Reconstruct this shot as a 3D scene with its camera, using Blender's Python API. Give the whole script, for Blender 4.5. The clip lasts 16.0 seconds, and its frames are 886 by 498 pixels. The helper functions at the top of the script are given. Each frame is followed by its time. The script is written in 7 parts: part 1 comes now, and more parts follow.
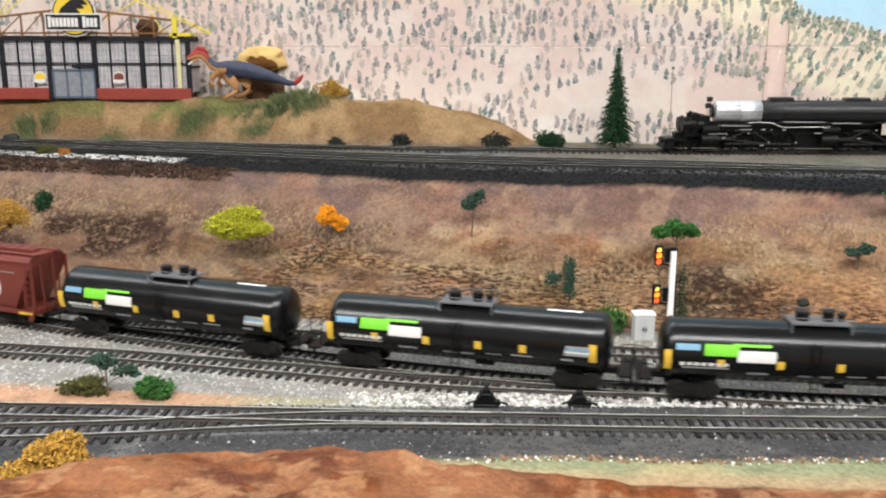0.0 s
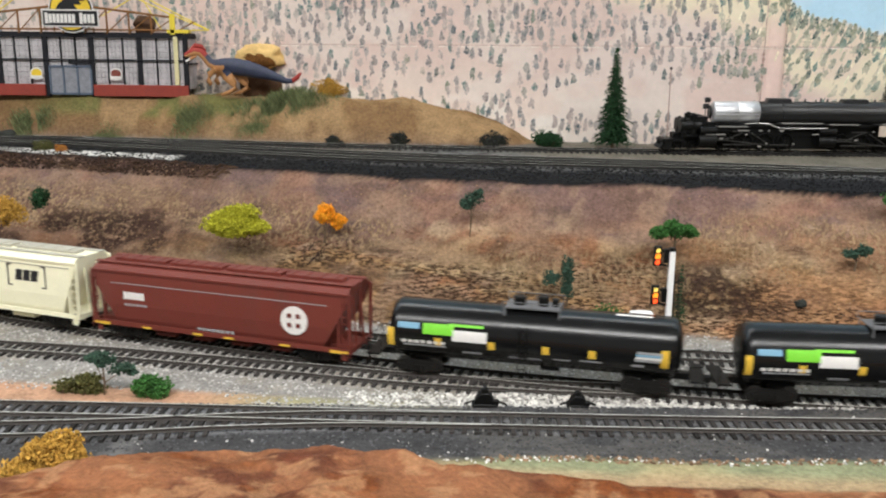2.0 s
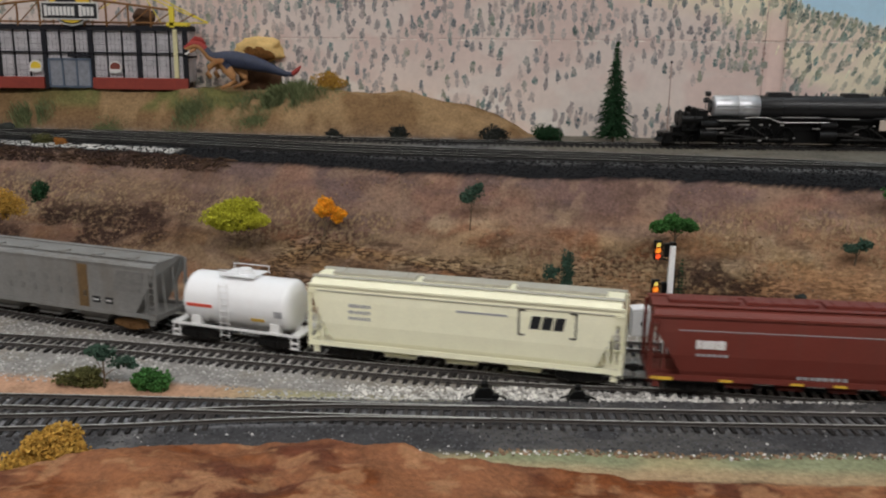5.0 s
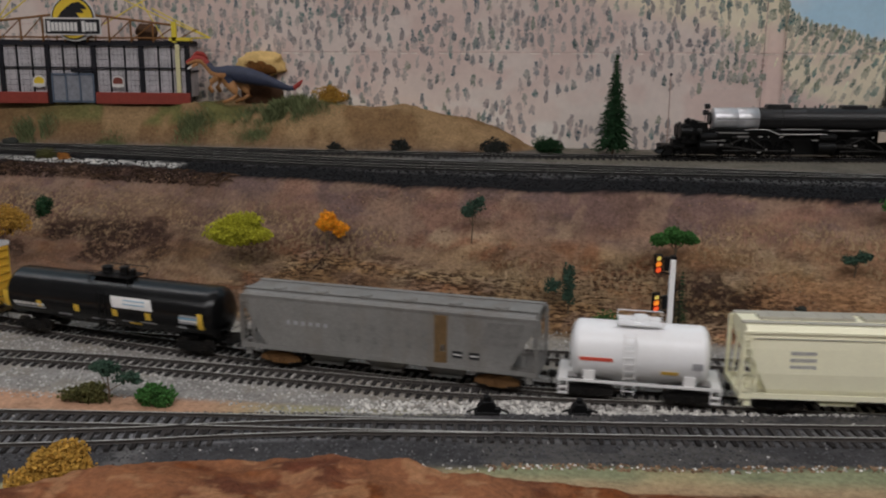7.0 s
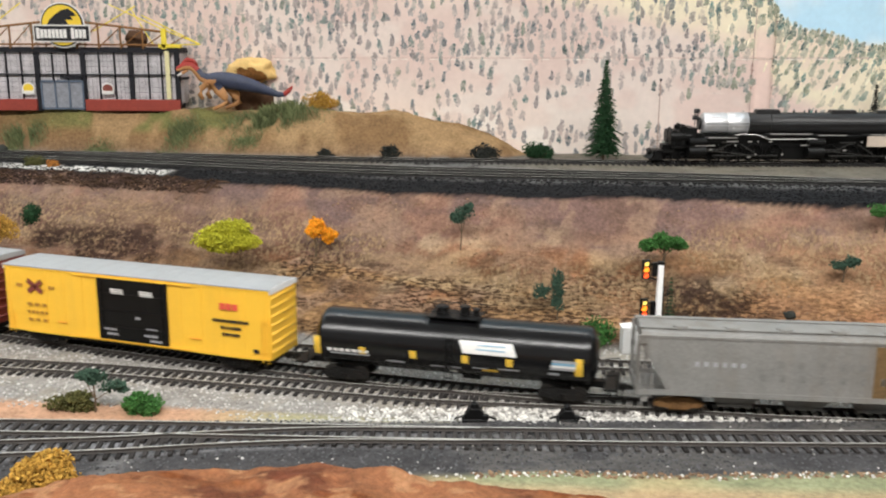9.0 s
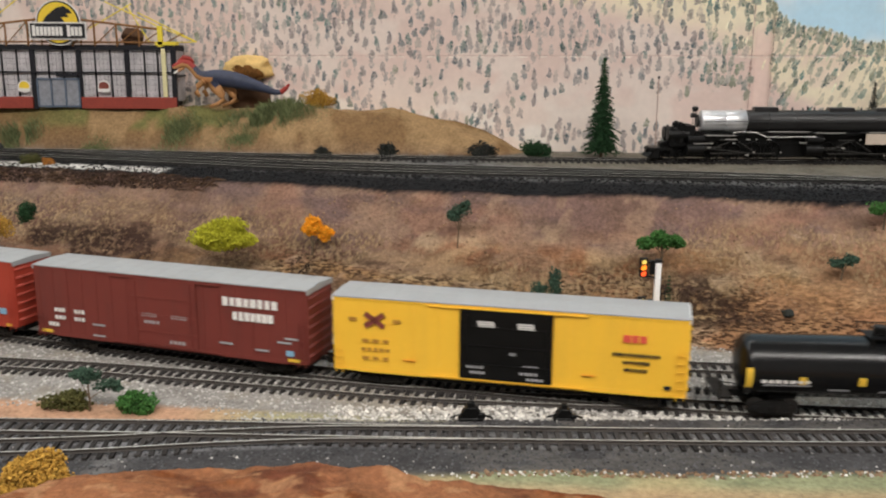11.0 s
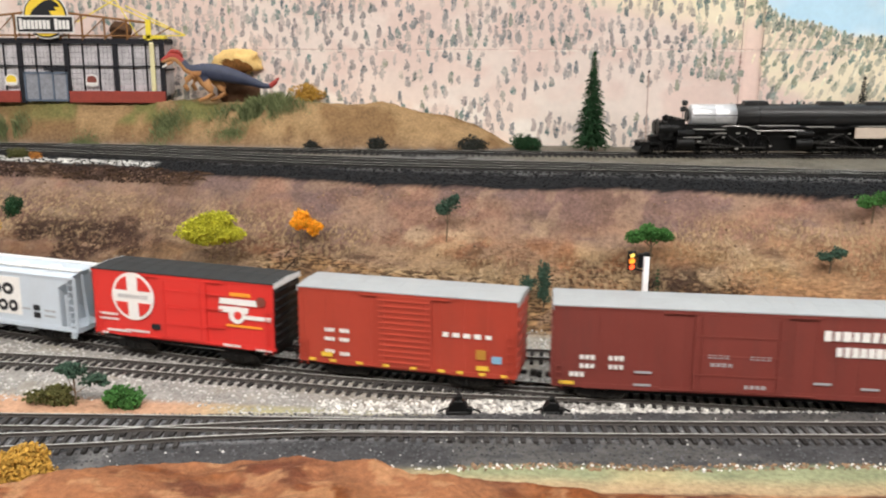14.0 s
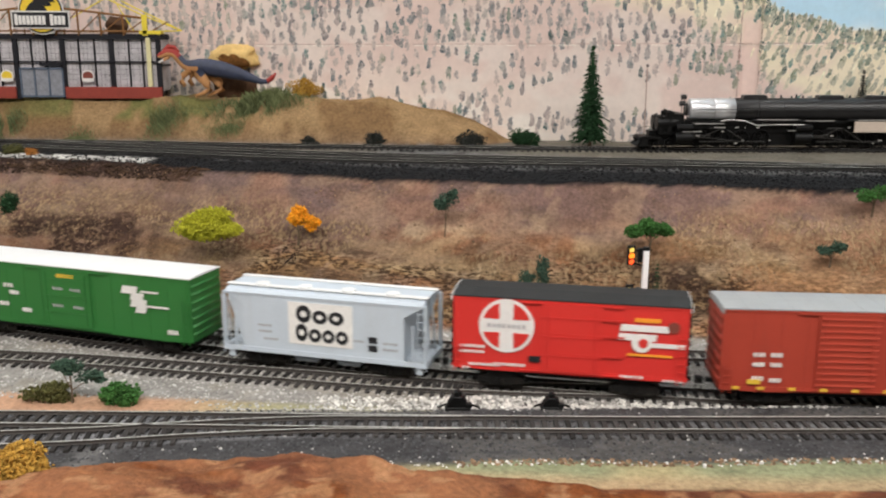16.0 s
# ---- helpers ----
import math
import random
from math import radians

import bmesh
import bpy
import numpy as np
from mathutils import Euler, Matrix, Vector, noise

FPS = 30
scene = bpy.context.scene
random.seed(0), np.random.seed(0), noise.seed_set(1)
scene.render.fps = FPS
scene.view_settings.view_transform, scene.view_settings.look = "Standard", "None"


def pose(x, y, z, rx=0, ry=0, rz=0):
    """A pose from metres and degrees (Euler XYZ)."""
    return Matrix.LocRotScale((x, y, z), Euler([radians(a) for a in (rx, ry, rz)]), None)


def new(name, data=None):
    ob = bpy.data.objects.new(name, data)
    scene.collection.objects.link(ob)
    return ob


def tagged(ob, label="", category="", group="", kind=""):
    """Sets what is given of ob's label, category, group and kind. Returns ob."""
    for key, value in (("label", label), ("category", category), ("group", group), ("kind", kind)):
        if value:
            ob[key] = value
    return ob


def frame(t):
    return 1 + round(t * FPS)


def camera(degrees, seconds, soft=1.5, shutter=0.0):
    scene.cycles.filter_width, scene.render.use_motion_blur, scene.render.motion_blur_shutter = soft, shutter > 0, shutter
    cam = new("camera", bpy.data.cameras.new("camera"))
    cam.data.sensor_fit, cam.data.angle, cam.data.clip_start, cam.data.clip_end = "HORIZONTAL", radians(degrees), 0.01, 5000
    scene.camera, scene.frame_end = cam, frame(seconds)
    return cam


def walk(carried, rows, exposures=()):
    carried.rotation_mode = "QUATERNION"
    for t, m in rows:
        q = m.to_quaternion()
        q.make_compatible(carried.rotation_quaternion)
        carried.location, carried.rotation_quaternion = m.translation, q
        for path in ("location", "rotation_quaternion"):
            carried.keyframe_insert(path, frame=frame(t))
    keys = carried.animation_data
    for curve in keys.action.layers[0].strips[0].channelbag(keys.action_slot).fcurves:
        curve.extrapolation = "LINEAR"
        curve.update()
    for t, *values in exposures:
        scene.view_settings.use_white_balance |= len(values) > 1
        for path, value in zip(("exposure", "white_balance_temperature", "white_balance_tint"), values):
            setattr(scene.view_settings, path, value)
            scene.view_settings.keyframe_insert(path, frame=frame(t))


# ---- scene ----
cam = camera(52.71, 16.0, soft=2.1, shutter=0.5)
PATH = [
    (0.0, pose(-0.0000, -0.0000, 0.2076, 77.153, -0.246, 0.056)),
    (0.5, pose(-0.0020, 0.0005, 0.2085, 77.109, -0.166, -0.028)),
    (1.0, pose(-0.0045, 0.0001, 0.2081, 77.138, -0.304, -0.037)),
    (1.5, pose(-0.0026, 0.0011, 0.2074, 77.145, -0.513, -0.085)),
    (2.0, pose(-0.0028, 0.0008, 0.2080, 77.060, -0.638, -0.207)),
    (2.5, pose(-0.0049, -0.0000, 0.2069, 77.097, -0.728, -0.165)),
    (3.0, pose(-0.0027, 0.0016, 0.2055, 76.836, -0.828, -0.097)),
    (3.5, pose(-0.0027, 0.0015, 0.2057, 76.623, -0.912, -0.086)),
    (4.0, pose(-0.0031, 0.0019, 0.2059, 76.558, -0.941, -0.149)),
    (6.5, pose(-0.0034, -0.0011, 0.2117, 77.080, -0.433, -0.273)),
    (7.0, pose(-0.0040, -0.0019, 0.2122, 77.254, -0.481, -0.229)),
    (7.5, pose(-0.0023, -0.0019, 0.2126, 77.418, -0.452, -0.320)),
    (8.0, pose(0.0002, -0.0016, 0.2127, 77.538, -0.340, -0.429)),
    (8.5, pose(0.0008, -0.0011, 0.2131, 77.572, -0.306, -0.497)),
    (9.0, pose(0.0009, -0.0008, 0.2131, 77.569, -0.315, -0.580)),
    (11.5, pose(0.0027, 0.0024, 0.2116, 77.461, -0.319, -0.700)),
    (12.0, pose(0.0019, 0.0020, 0.2111, 77.447, -0.366, -0.912)),
    (12.5, pose(0.0012, 0.0027, 0.2103, 77.411, -0.441, -0.968)),
    (13.0, pose(0.0011, 0.0030, 0.2101, 77.282, -0.459, -0.982)),
    (13.5, pose(0.0022, 0.0025, 0.2105, 77.200, -0.466, -1.021)),
    (14.0, pose(0.0059, 0.0035, 0.2105, 77.187, -0.342, -1.101)),
    (14.5, pose(0.0048, 0.0037, 0.2092, 77.185, -0.246, -1.170)),
    (15.0, pose(0.0047, 0.0053, 0.2094, 77.042, -0.215, -1.161)),
    (15.5, pose(0.0071, 0.0064, 0.2090, 77.001, -0.190, -1.209)),
    (16.0, pose(0.0057, 0.0066, 0.2090, 76.950, -0.208, -1.257)),
]
EXPOSURES = [
    (0.0, 0.20, 6250, 10), (1.0, 0.1, 6250, 10), (2.0, -0.1, 6250, 10), (3.0, -0.16, 6250, 10), (4.0, -0.43, 6250, 10), (6.3, -1.36, 6250, 15), (6.9, -1.34, 6250, 15), (7.5, -1.0, 6300, 13),
    (8.0, -0.18, 6300, 10), (8.5, -0.1, 6350, 10), (9.0, 0.05, 6350, 10), (11.3, -0.4, 6600, 12), (12.0, -0.31, 6600, 12), (13.0, -0.3, 6550, 12), (14.0, 0.12, 6500, 12), (15.0, -0.15, 6500, 12), (16.0, -0.25, 6500, 12),
]
walk(cam, PATH, EXPOSURES)
LAMP_NEAR, LAMP_FAR = 32.0, 7.0

# how far the train has gone, second by second
TRAIN_T = [0, 0.5, 1, 1.5, 2, 2.5, 3, 3.5, 4, 4.5, 5, 5.5, 6, 6.5, 7, 7.5, 8, 8.5, 9, 9.5, 10, 10.5, 11, 11.5, 12, 12.5, 13, 13.5, 14, 14.5, 15, 15.5, 16]
TRAIN_S = [0.0, 0.0637, 0.1276, 0.1926, 0.2579, 0.3234, 0.3879, 0.4522, 0.5151, 0.5790, 0.6433, 0.7083, 0.7744, 0.8419, 0.9096, 0.9766, 1.0429, 1.1094, 1.1758, 1.2424, 1.3091, 1.3759, 1.4428, 1.5096, 1.5755, 1.6373, 1.6975, 1.7603, 1.8236, 1.8864, 1.9511, 2.0169, 2.0824]
TRAIN = []

# ---- world and light ----
world = bpy.data.worlds.new("room_dark")
world.use_nodes = True
world.node_tree.nodes["Background"].inputs[0].default_value = (0.9, 0.95, 1.0, 1)
world.node_tree.nodes["Background"].inputs[1].default_value = 0.01
scene.world = world


def ceiling_lamp(x, y, z, sx, sy, watts, colour=(1.0, 0.97, 0.92)):
    data = bpy.data.lights.new("ceiling_lamp", "AREA")
    data.shape, data.size, data.size_y, data.energy, data.color = "RECTANGLE", sx, sy, watts, colour
    ob = new("ceiling_lamp", data)
    ob.location = (x, y, z)
    return ob


for lamp_x in (-1.3, 0.0, 1.3):
    ceiling_lamp(lamp_x, -0.55, 1.38, 1.15, 0.30, LAMP_NEAR)
    ceiling_lamp(lamp_x, 1.00, 1.38, 1.15, 0.16, LAMP_FAR)


# ---- noise for the terrain ----
def lattice(seed):
    return np.random.RandomState(seed).rand(256, 256)


LATTICE = [lattice(k) for k in range(6)]


def vnoise(x, y, k=0):
    x, y = np.asarray(x, float), np.asarray(y, float)
    xi, yi = np.floor(x).astype(int), np.floor(y).astype(int)
    fx, fy = x - xi, y - yi
    fx, fy = fx * fx * (3 - 2 * fx), fy * fy * (3 - 2 * fy)
    g = LATTICE[k % 6]
    a, b = g[xi % 256, yi % 256], g[(xi + 1) % 256, yi % 256]
    c, d = g[xi % 256, (yi + 1) % 256], g[(xi + 1) % 256, (yi + 1) % 256]
    return (a * (1 - fx) + b * fx) * (1 - fy) + (c * (1 - fx) + d * fx) * fy


def fbm(x, y, k=0, octaves=4):
    total, amp, norm = 0.0, 1.0, 0.0
    for o in range(octaves):
        total = total + amp * vnoise(x * 2 ** o + 17 * o, y * 2 ** o + 5 * o, k + o)
        norm += amp
        amp *= 0.5
    return total / norm


def smooth(a, b, x):
    t = np.clip((np.asarray(x, float) - a) / (b - a), 0, 1)
    return t * t * (3 - 2 * t)


# ---- the railway lines in plan ----
HALF_W = 0.01825
GAUGE = 0.0165


def main_side(x):
    return 0.53596 - 0.27214 * x + 0.27012 * x * x + 0.23253 * x ** 3


def main_slope(x):
    return -0.27214 + 0.54024 * x + 0.69759 * x * x


def make_main():
    xs = np.arange(-0.44, 0.4201, 0.005)
    m = main_slope(xs)
    n = np.sqrt(1 + m * m)
    pts = [(x - HALF_W * mm / nn, main_side(x) + HALF_W / nn) for x, mm, nn in zip(xs, m, n)]
    for end, way in ((0, -1), (-1, 1)):
        p = pts[end]
        ang = math.atan(main_slope(xs[end]))
        ext = []
        while abs(p[0]) < 2.75:
            ang *= 0.985
            p = (p[0] + way * 0.01 * math.cos(ang), p[1] + way * 0.01 * math.sin(ang))
            ext.append(p)
        pts = ext[::-1] + pts if way < 0 else pts + ext
    return np.array(pts)


MAIN = make_main()
_seg = np.hypot(np.diff(MAIN[:, 0]), np.diff(MAIN[:, 1]))
MAIN_S = np.concatenate([[0], np.cumsum(_seg)])
# arc length zero where the near side of the cars crosses x = 0
MAIN_S -= np.interp(0.0 + HALF_W * 0.2722 / 1.0364, MAIN[:, 0], MAIN_S)


def main_at(s):
    return float(np.interp(s, MAIN_S, MAIN[:, 0])), float(np.interp(s, MAIN_S, MAIN[:, 1]))


def main_y(x):
    return np.interp(x, MAIN[:, 0], MAIN[:, 1])


def line_c(x):
    xc = np.clip(x, -0.5, 0.5)
    return 0.612 - 0.15 * xc + 0.10 * xc * xc


EDGE_X = [-2.8, -0.9, -0.6, -0.45, -0.26, -0.185, -0.04, 0.098, 0.232, 0.307, 0.45, 2.8]
EDGE_Y = [0.95, 0.95, 0.925, 0.885, 0.834, 0.790, 0.750, 0.720, 0.713, 0.692, 0.68, 0.68]
BASE_X = [-2.8, -0.8, -0.6, -0.34, -0.21, -0.09, 0.0, 0.137, 0.3, 0.45, 2.8]
BASE_Y = [0.83, 0.83, 0.80, 0.715, 0.690, 0.658, 0.648, 0.638, 0.607, 0.595, 0.595]
RED_X = [-2.8, -0.30, -0.2, -0.164, -0.107, -0.06, 0.0, 0.084, 0.185, 0.3, 2.8]
RED_Y = [0.34, 0.34, 0.372, 0.398, 0.410, 0.415, 0.403, 0.3955, 0.3915, 0.3895, 0.388]
UP_X = [-2.8, -0.51, -0.31, -0.11, 0.0, 0.085, 0.13, 2.8]
UP_Y = [1.03, 1.03, 1.018, 0.985, 0.985, 0.99, 1.05, 1.05]
DECK = 0.099
YARD_MAIN = [(-2.6, 0.49), (-0.5, 0.480), (-0.255, 0.475), (-0.19, 0.4735), (-0.09, 0.470), (0.0, 0.4635), (0.065, 0.4615), (0.15, 0.460), (0.22, 0.459), (0.6, 0.457), (2.6, 0.457)]
YARD_LEG = [(-0.7, 0.410), (-0.4, 0.434), (-0.233, 0.446), (-0.175, 0.4505), (-0.117, 0.459), (-0.056, 0.4645), (0.03, 0.4630)]


def backdrop_y(x):
    bulge = 0.0050 * np.sqrt(np.clip(1 - ((x - 0.3655) / 0.0098) ** 2, 0, 1))
    return 1.05 - 0.12 * np.clip(x, -0.75, 0.75) - bulge


def slope_of(x, y):
    """0 at the foot of the hillside, 1 at the edge of the upper deck."""
    edge = np.interp(x, EDGE_X, EDGE_Y) + 0.006 * (fbm(x * 22, x * 0 + 3, 1) - 0.5)
    base = np.interp(x, BASE_X, BASE_Y) + 0.008 * (fbm(x * 18, x * 0 + 9, 2) - 0.5)
    return (y - base) / (edge - base)


def bark_mask(x, y):
    """Where dark crumbled bark lies on the hillside."""
    t = slope_of(x, y)
    patch = smooth(0.40, 0.56, fbm(x * 26, y * 40, 3))
    left = smooth(-0.195, -0.24, x + 0.03 * (fbm(x * 30, y * 30, 1) - 0.5)) * smooth(0.30, 0.40, t) * smooth(0.68, 0.56, t)
    crag = smooth(0.055, 0.03, np.abs(x - 0.215)) * smooth(0.14, 0.25, t) * smooth(0.56, 0.45, t)
    lip = smooth(-0.17, -0.24, x) * smooth(0.88, 0.93, t) * smooth(1.06, 1.0, t)
    return np.clip(left * patch + crag * patch * 0.9 + lip * 0.9, 0, 1)


def height(x, y):
    """The ground of the layout."""
    x, y = np.asarray(x, float), np.asarray(y, float)
    edge = np.interp(x, EDGE_X, EDGE_Y) + 0.006 * (fbm(x * 22, x * 0 + 3, 1) - 0.5)
    base = np.interp(x, BASE_X, BASE_Y) + 0.008 * (fbm(x * 18, x * 0 + 9, 2) - 0.5)
    red = np.interp(x, RED_X, RED_Y) + 0.003 * (fbm(x * 40, x * 0 + 5, 3) - 0.5)
    z = np.full(np.broadcast(x, y).shape, -0.0036)
    # foreground yard stands a little higher
    z = z + 0.0056 * smooth(0.505, 0.485, y)
    # light ballast shoulder
    z = z + 0.0012 * (fbm(x * 90, y * 90, 2, 3) - 0.5)
    # red mound at the front
    k = smooth(0.0, 0.011, red - y)
    z = z + k * (0.011 * smooth(0.12, -0.02, x) + 0.003 + 0.010 * (fbm(x * 14, y * 14, 4) - 0.45) + 0.007 * (fbm(x * 55, y * 70, 1) - 0.5))
    z = z + 0.05 * smooth(0.30, 0.20, y) * -1
    # hillside
    t = np.clip((y - base) / (edge - base), 0, 1)
    prof = t * 0.82 + 0.18 * t * t
    prof = np.where(t >= 1, 1.0, prof)
    rough = np.sin(np.pi * np.clip(t, 0, 1)) ** 0.6
    strata = (fbm(x * 26, (z * 0 + t) * 22, 0, 4) - 0.5) * 0.0055 + (fbm(x * 45, t * 70, 3, 3) - 0.5) * 0.0026
    folds = (fbm(x * 13 + t * 2, t * 3, 5, 3) - 0.5) * 0.015
    lift = (DECK + 0.0036) * prof + rough * (strata * (0.35 + 0.65 * smooth(0.85, 0.45, t)) + folds)
    z = z + np.where(t > 0, lift, 0)
    # dark lip of the upper deck
    z = z + 0.004 * (fbm(x * 30, y * 40, 2, 3) - 0.5) * smooth(0.9, 1.0, t) * smooth(0.03, 0.0, y - edge)
    # upper hill in front of the backdrop
    foot = np.interp(x, UP_X, UP_Y) + 0.006 * (fbm(x * 16, x * 0 + 1, 4) - 0.5)
    top = np.interp(x, [-0.12, -0.03, 0.03, 0.060, 0.088, 0.106], [0.047, 0.044, 0.034, 0.026, 0.010, 0.0])
    u = np.clip((y - foot) / (0.042 - 0.018 * smooth(-0.20, -0.28, x)), 0, 1)
    z = z + top * (u ** 0.8) * (1 + 0.25 * (fbm(x * 25, y * 25, 5) - 0.5)) + np.where(u > 0, 0.004 * (fbm(x * 60, y * 60, 2) - 0.5) * np.minimum(1, u * 5), 0)
    return z


def ground_at(x, y):
    return float(height(np.array([x]), np.array([y]))[0])


# ---- materials ----
def material(name, colour, rough=0.6, metal=0.0, vary=0.25, scale=120.0, bump=0.15, bump_scale=900.0, attribute="", island=0.0, object_random=0.0, coat=0.0, dirt=None, dirt_amount=0.3, depth=0.0006, emit=0.0):
    m = bpy.data.materials.new(name)
    m.use_nodes = True
    nt = m.node_tree
    n, l = nt.nodes, nt.links
    b = n["Principled BSDF"]
    b.inputs["Metallic"].default_value = metal
    b.inputs["Specular IOR Level"].default_value = 0.12 if rough >= 0.85 else (0.2 if max(colour) < 0.03 and rough > 0.4 else 0.4)
    b.inputs["Coat Weight"].default_value = coat
    co = n.new("ShaderNodeTexCoord")
    big = n.new("ShaderNodeTexNoise")
    big.inputs["Scale"].default_value, big.inputs["Detail"].default_value, big.inputs["Roughness"].default_value = scale, 5, 0.62
    small = n.new("ShaderNodeTexNoise")
    small.inputs["Scale"].default_value, small.inputs["Detail"].default_value = bump_scale, 4
    for t in (big, small):
        l.new(co.outputs["Object"], t.inputs["Vector"])
    if attribute:
        src = n.new("ShaderNodeAttribute")
        src.attribute_name = attribute
        base = src.outputs["Color"]
    else:
        src = n.new("ShaderNodeRGB")
        src.outputs[0].default_value = (*colour, 1)
        base = src.outputs[0]
    add = n.new("ShaderNodeMath")
    add.operation = "ADD"
    l.new(big.outputs["Fac"], add.inputs[0])
    l.new(small.outputs["Fac"], add.inputs[1])
    rng = n.new("ShaderNodeMapRange")
    rng.inputs["From Min"].default_value, rng.inputs["From Max"].default_value = 0.6, 1.4
    rng.inputs["To Min"].default_value, rng.inputs["To Max"].default_value = 1 - vary, 1 + vary
    l.new(add.outputs[0], rng.inputs["Value"])
    value = rng.outputs[0]
    if island or object_random:
        g = n.new("ShaderNodeNewGeometry" if island else "ShaderNodeObjectInfo")
        r2 = n.new("ShaderNodeMapRange")
        amount = island or object_random
        r2.inputs["To Min"].default_value, r2.inputs["To Max"].default_value = 1 - amount, 1 + amount
        l.new(g.outputs["Random Per Island" if island else "Random"], r2.inputs["Value"])
        mu = n.new("ShaderNodeMath")
        mu.operation = "MULTIPLY"
        l.new(value, mu.inputs[0])
        l.new(r2.outputs[0], mu.inputs[1])
        value = mu.outputs[0]
    mul = n.new("ShaderNodeVectorMath")
    mul.operation = "SCALE"
    l.new(base, mul.inputs[0])
    l.new(value, mul.inputs["Scale"])
    out = mul.outputs[0]
    if dirt:
        mix = n.new("ShaderNodeMix")
        mix.data_type = "RGBA"
        d = n.new("ShaderNodeTexNoise")
        d.inputs["Scale"].default_value, d.inputs["Detail"].default_value, d.inputs["Roughness"].default_value = scale * 0.6, 6, 0.7
        mp = n.new("ShaderNodeMapping")
        mp.inputs["Scale"].default_value = (1.6, 1.6, 0.35)
        l.new(co.outputs["Object"], mp.inputs["Vector"])
        l.new(mp.outputs[0], d.inputs["Vector"])
        dr = n.new("ShaderNodeMapRange")
        dr.inputs["From Min"].default_value, dr.inputs["From Max"].default_value = 0.52, 0.75
        dr.inputs["To Max"].default_value = dirt_amount
        l.new(d.outputs["Fac"], dr.inputs["Value"])
        l.new(dr.outputs[0], mix.inputs["Factor"])
        l.new(out, mix.inputs["A"])
        mix.inputs["B"].default_value = (*dirt, 1)
        out = mix.outputs["Result"]
    l.new(out, b.inputs["Base Color"])
    rr = n.new("ShaderNodeMapRange")
    rr.inputs["To Min"].default_value, rr.inputs["To Max"].default_value = max(0.02, rough - 0.1), min(1, rough + 0.1)
    l.new(big.outputs["Fac"], rr.inputs["Value"])
    l.new(rr.outputs[0], b.inputs["Roughness"])
    if bump:
        bp = n.new("ShaderNodeBump")
        bp.inputs["Strength"].default_value, bp.inputs["Distance"].default_value = bump, depth
        l.new(small.outputs["Fac"], bp.inputs["Height"])
        l.new(bp.outputs[0], b.inputs["Normal"])
    if emit:
        b.inputs["Emission Color"].default_value = (*colour, 1)
        b.inputs["Emission Strength"].default_value = emit
    return m


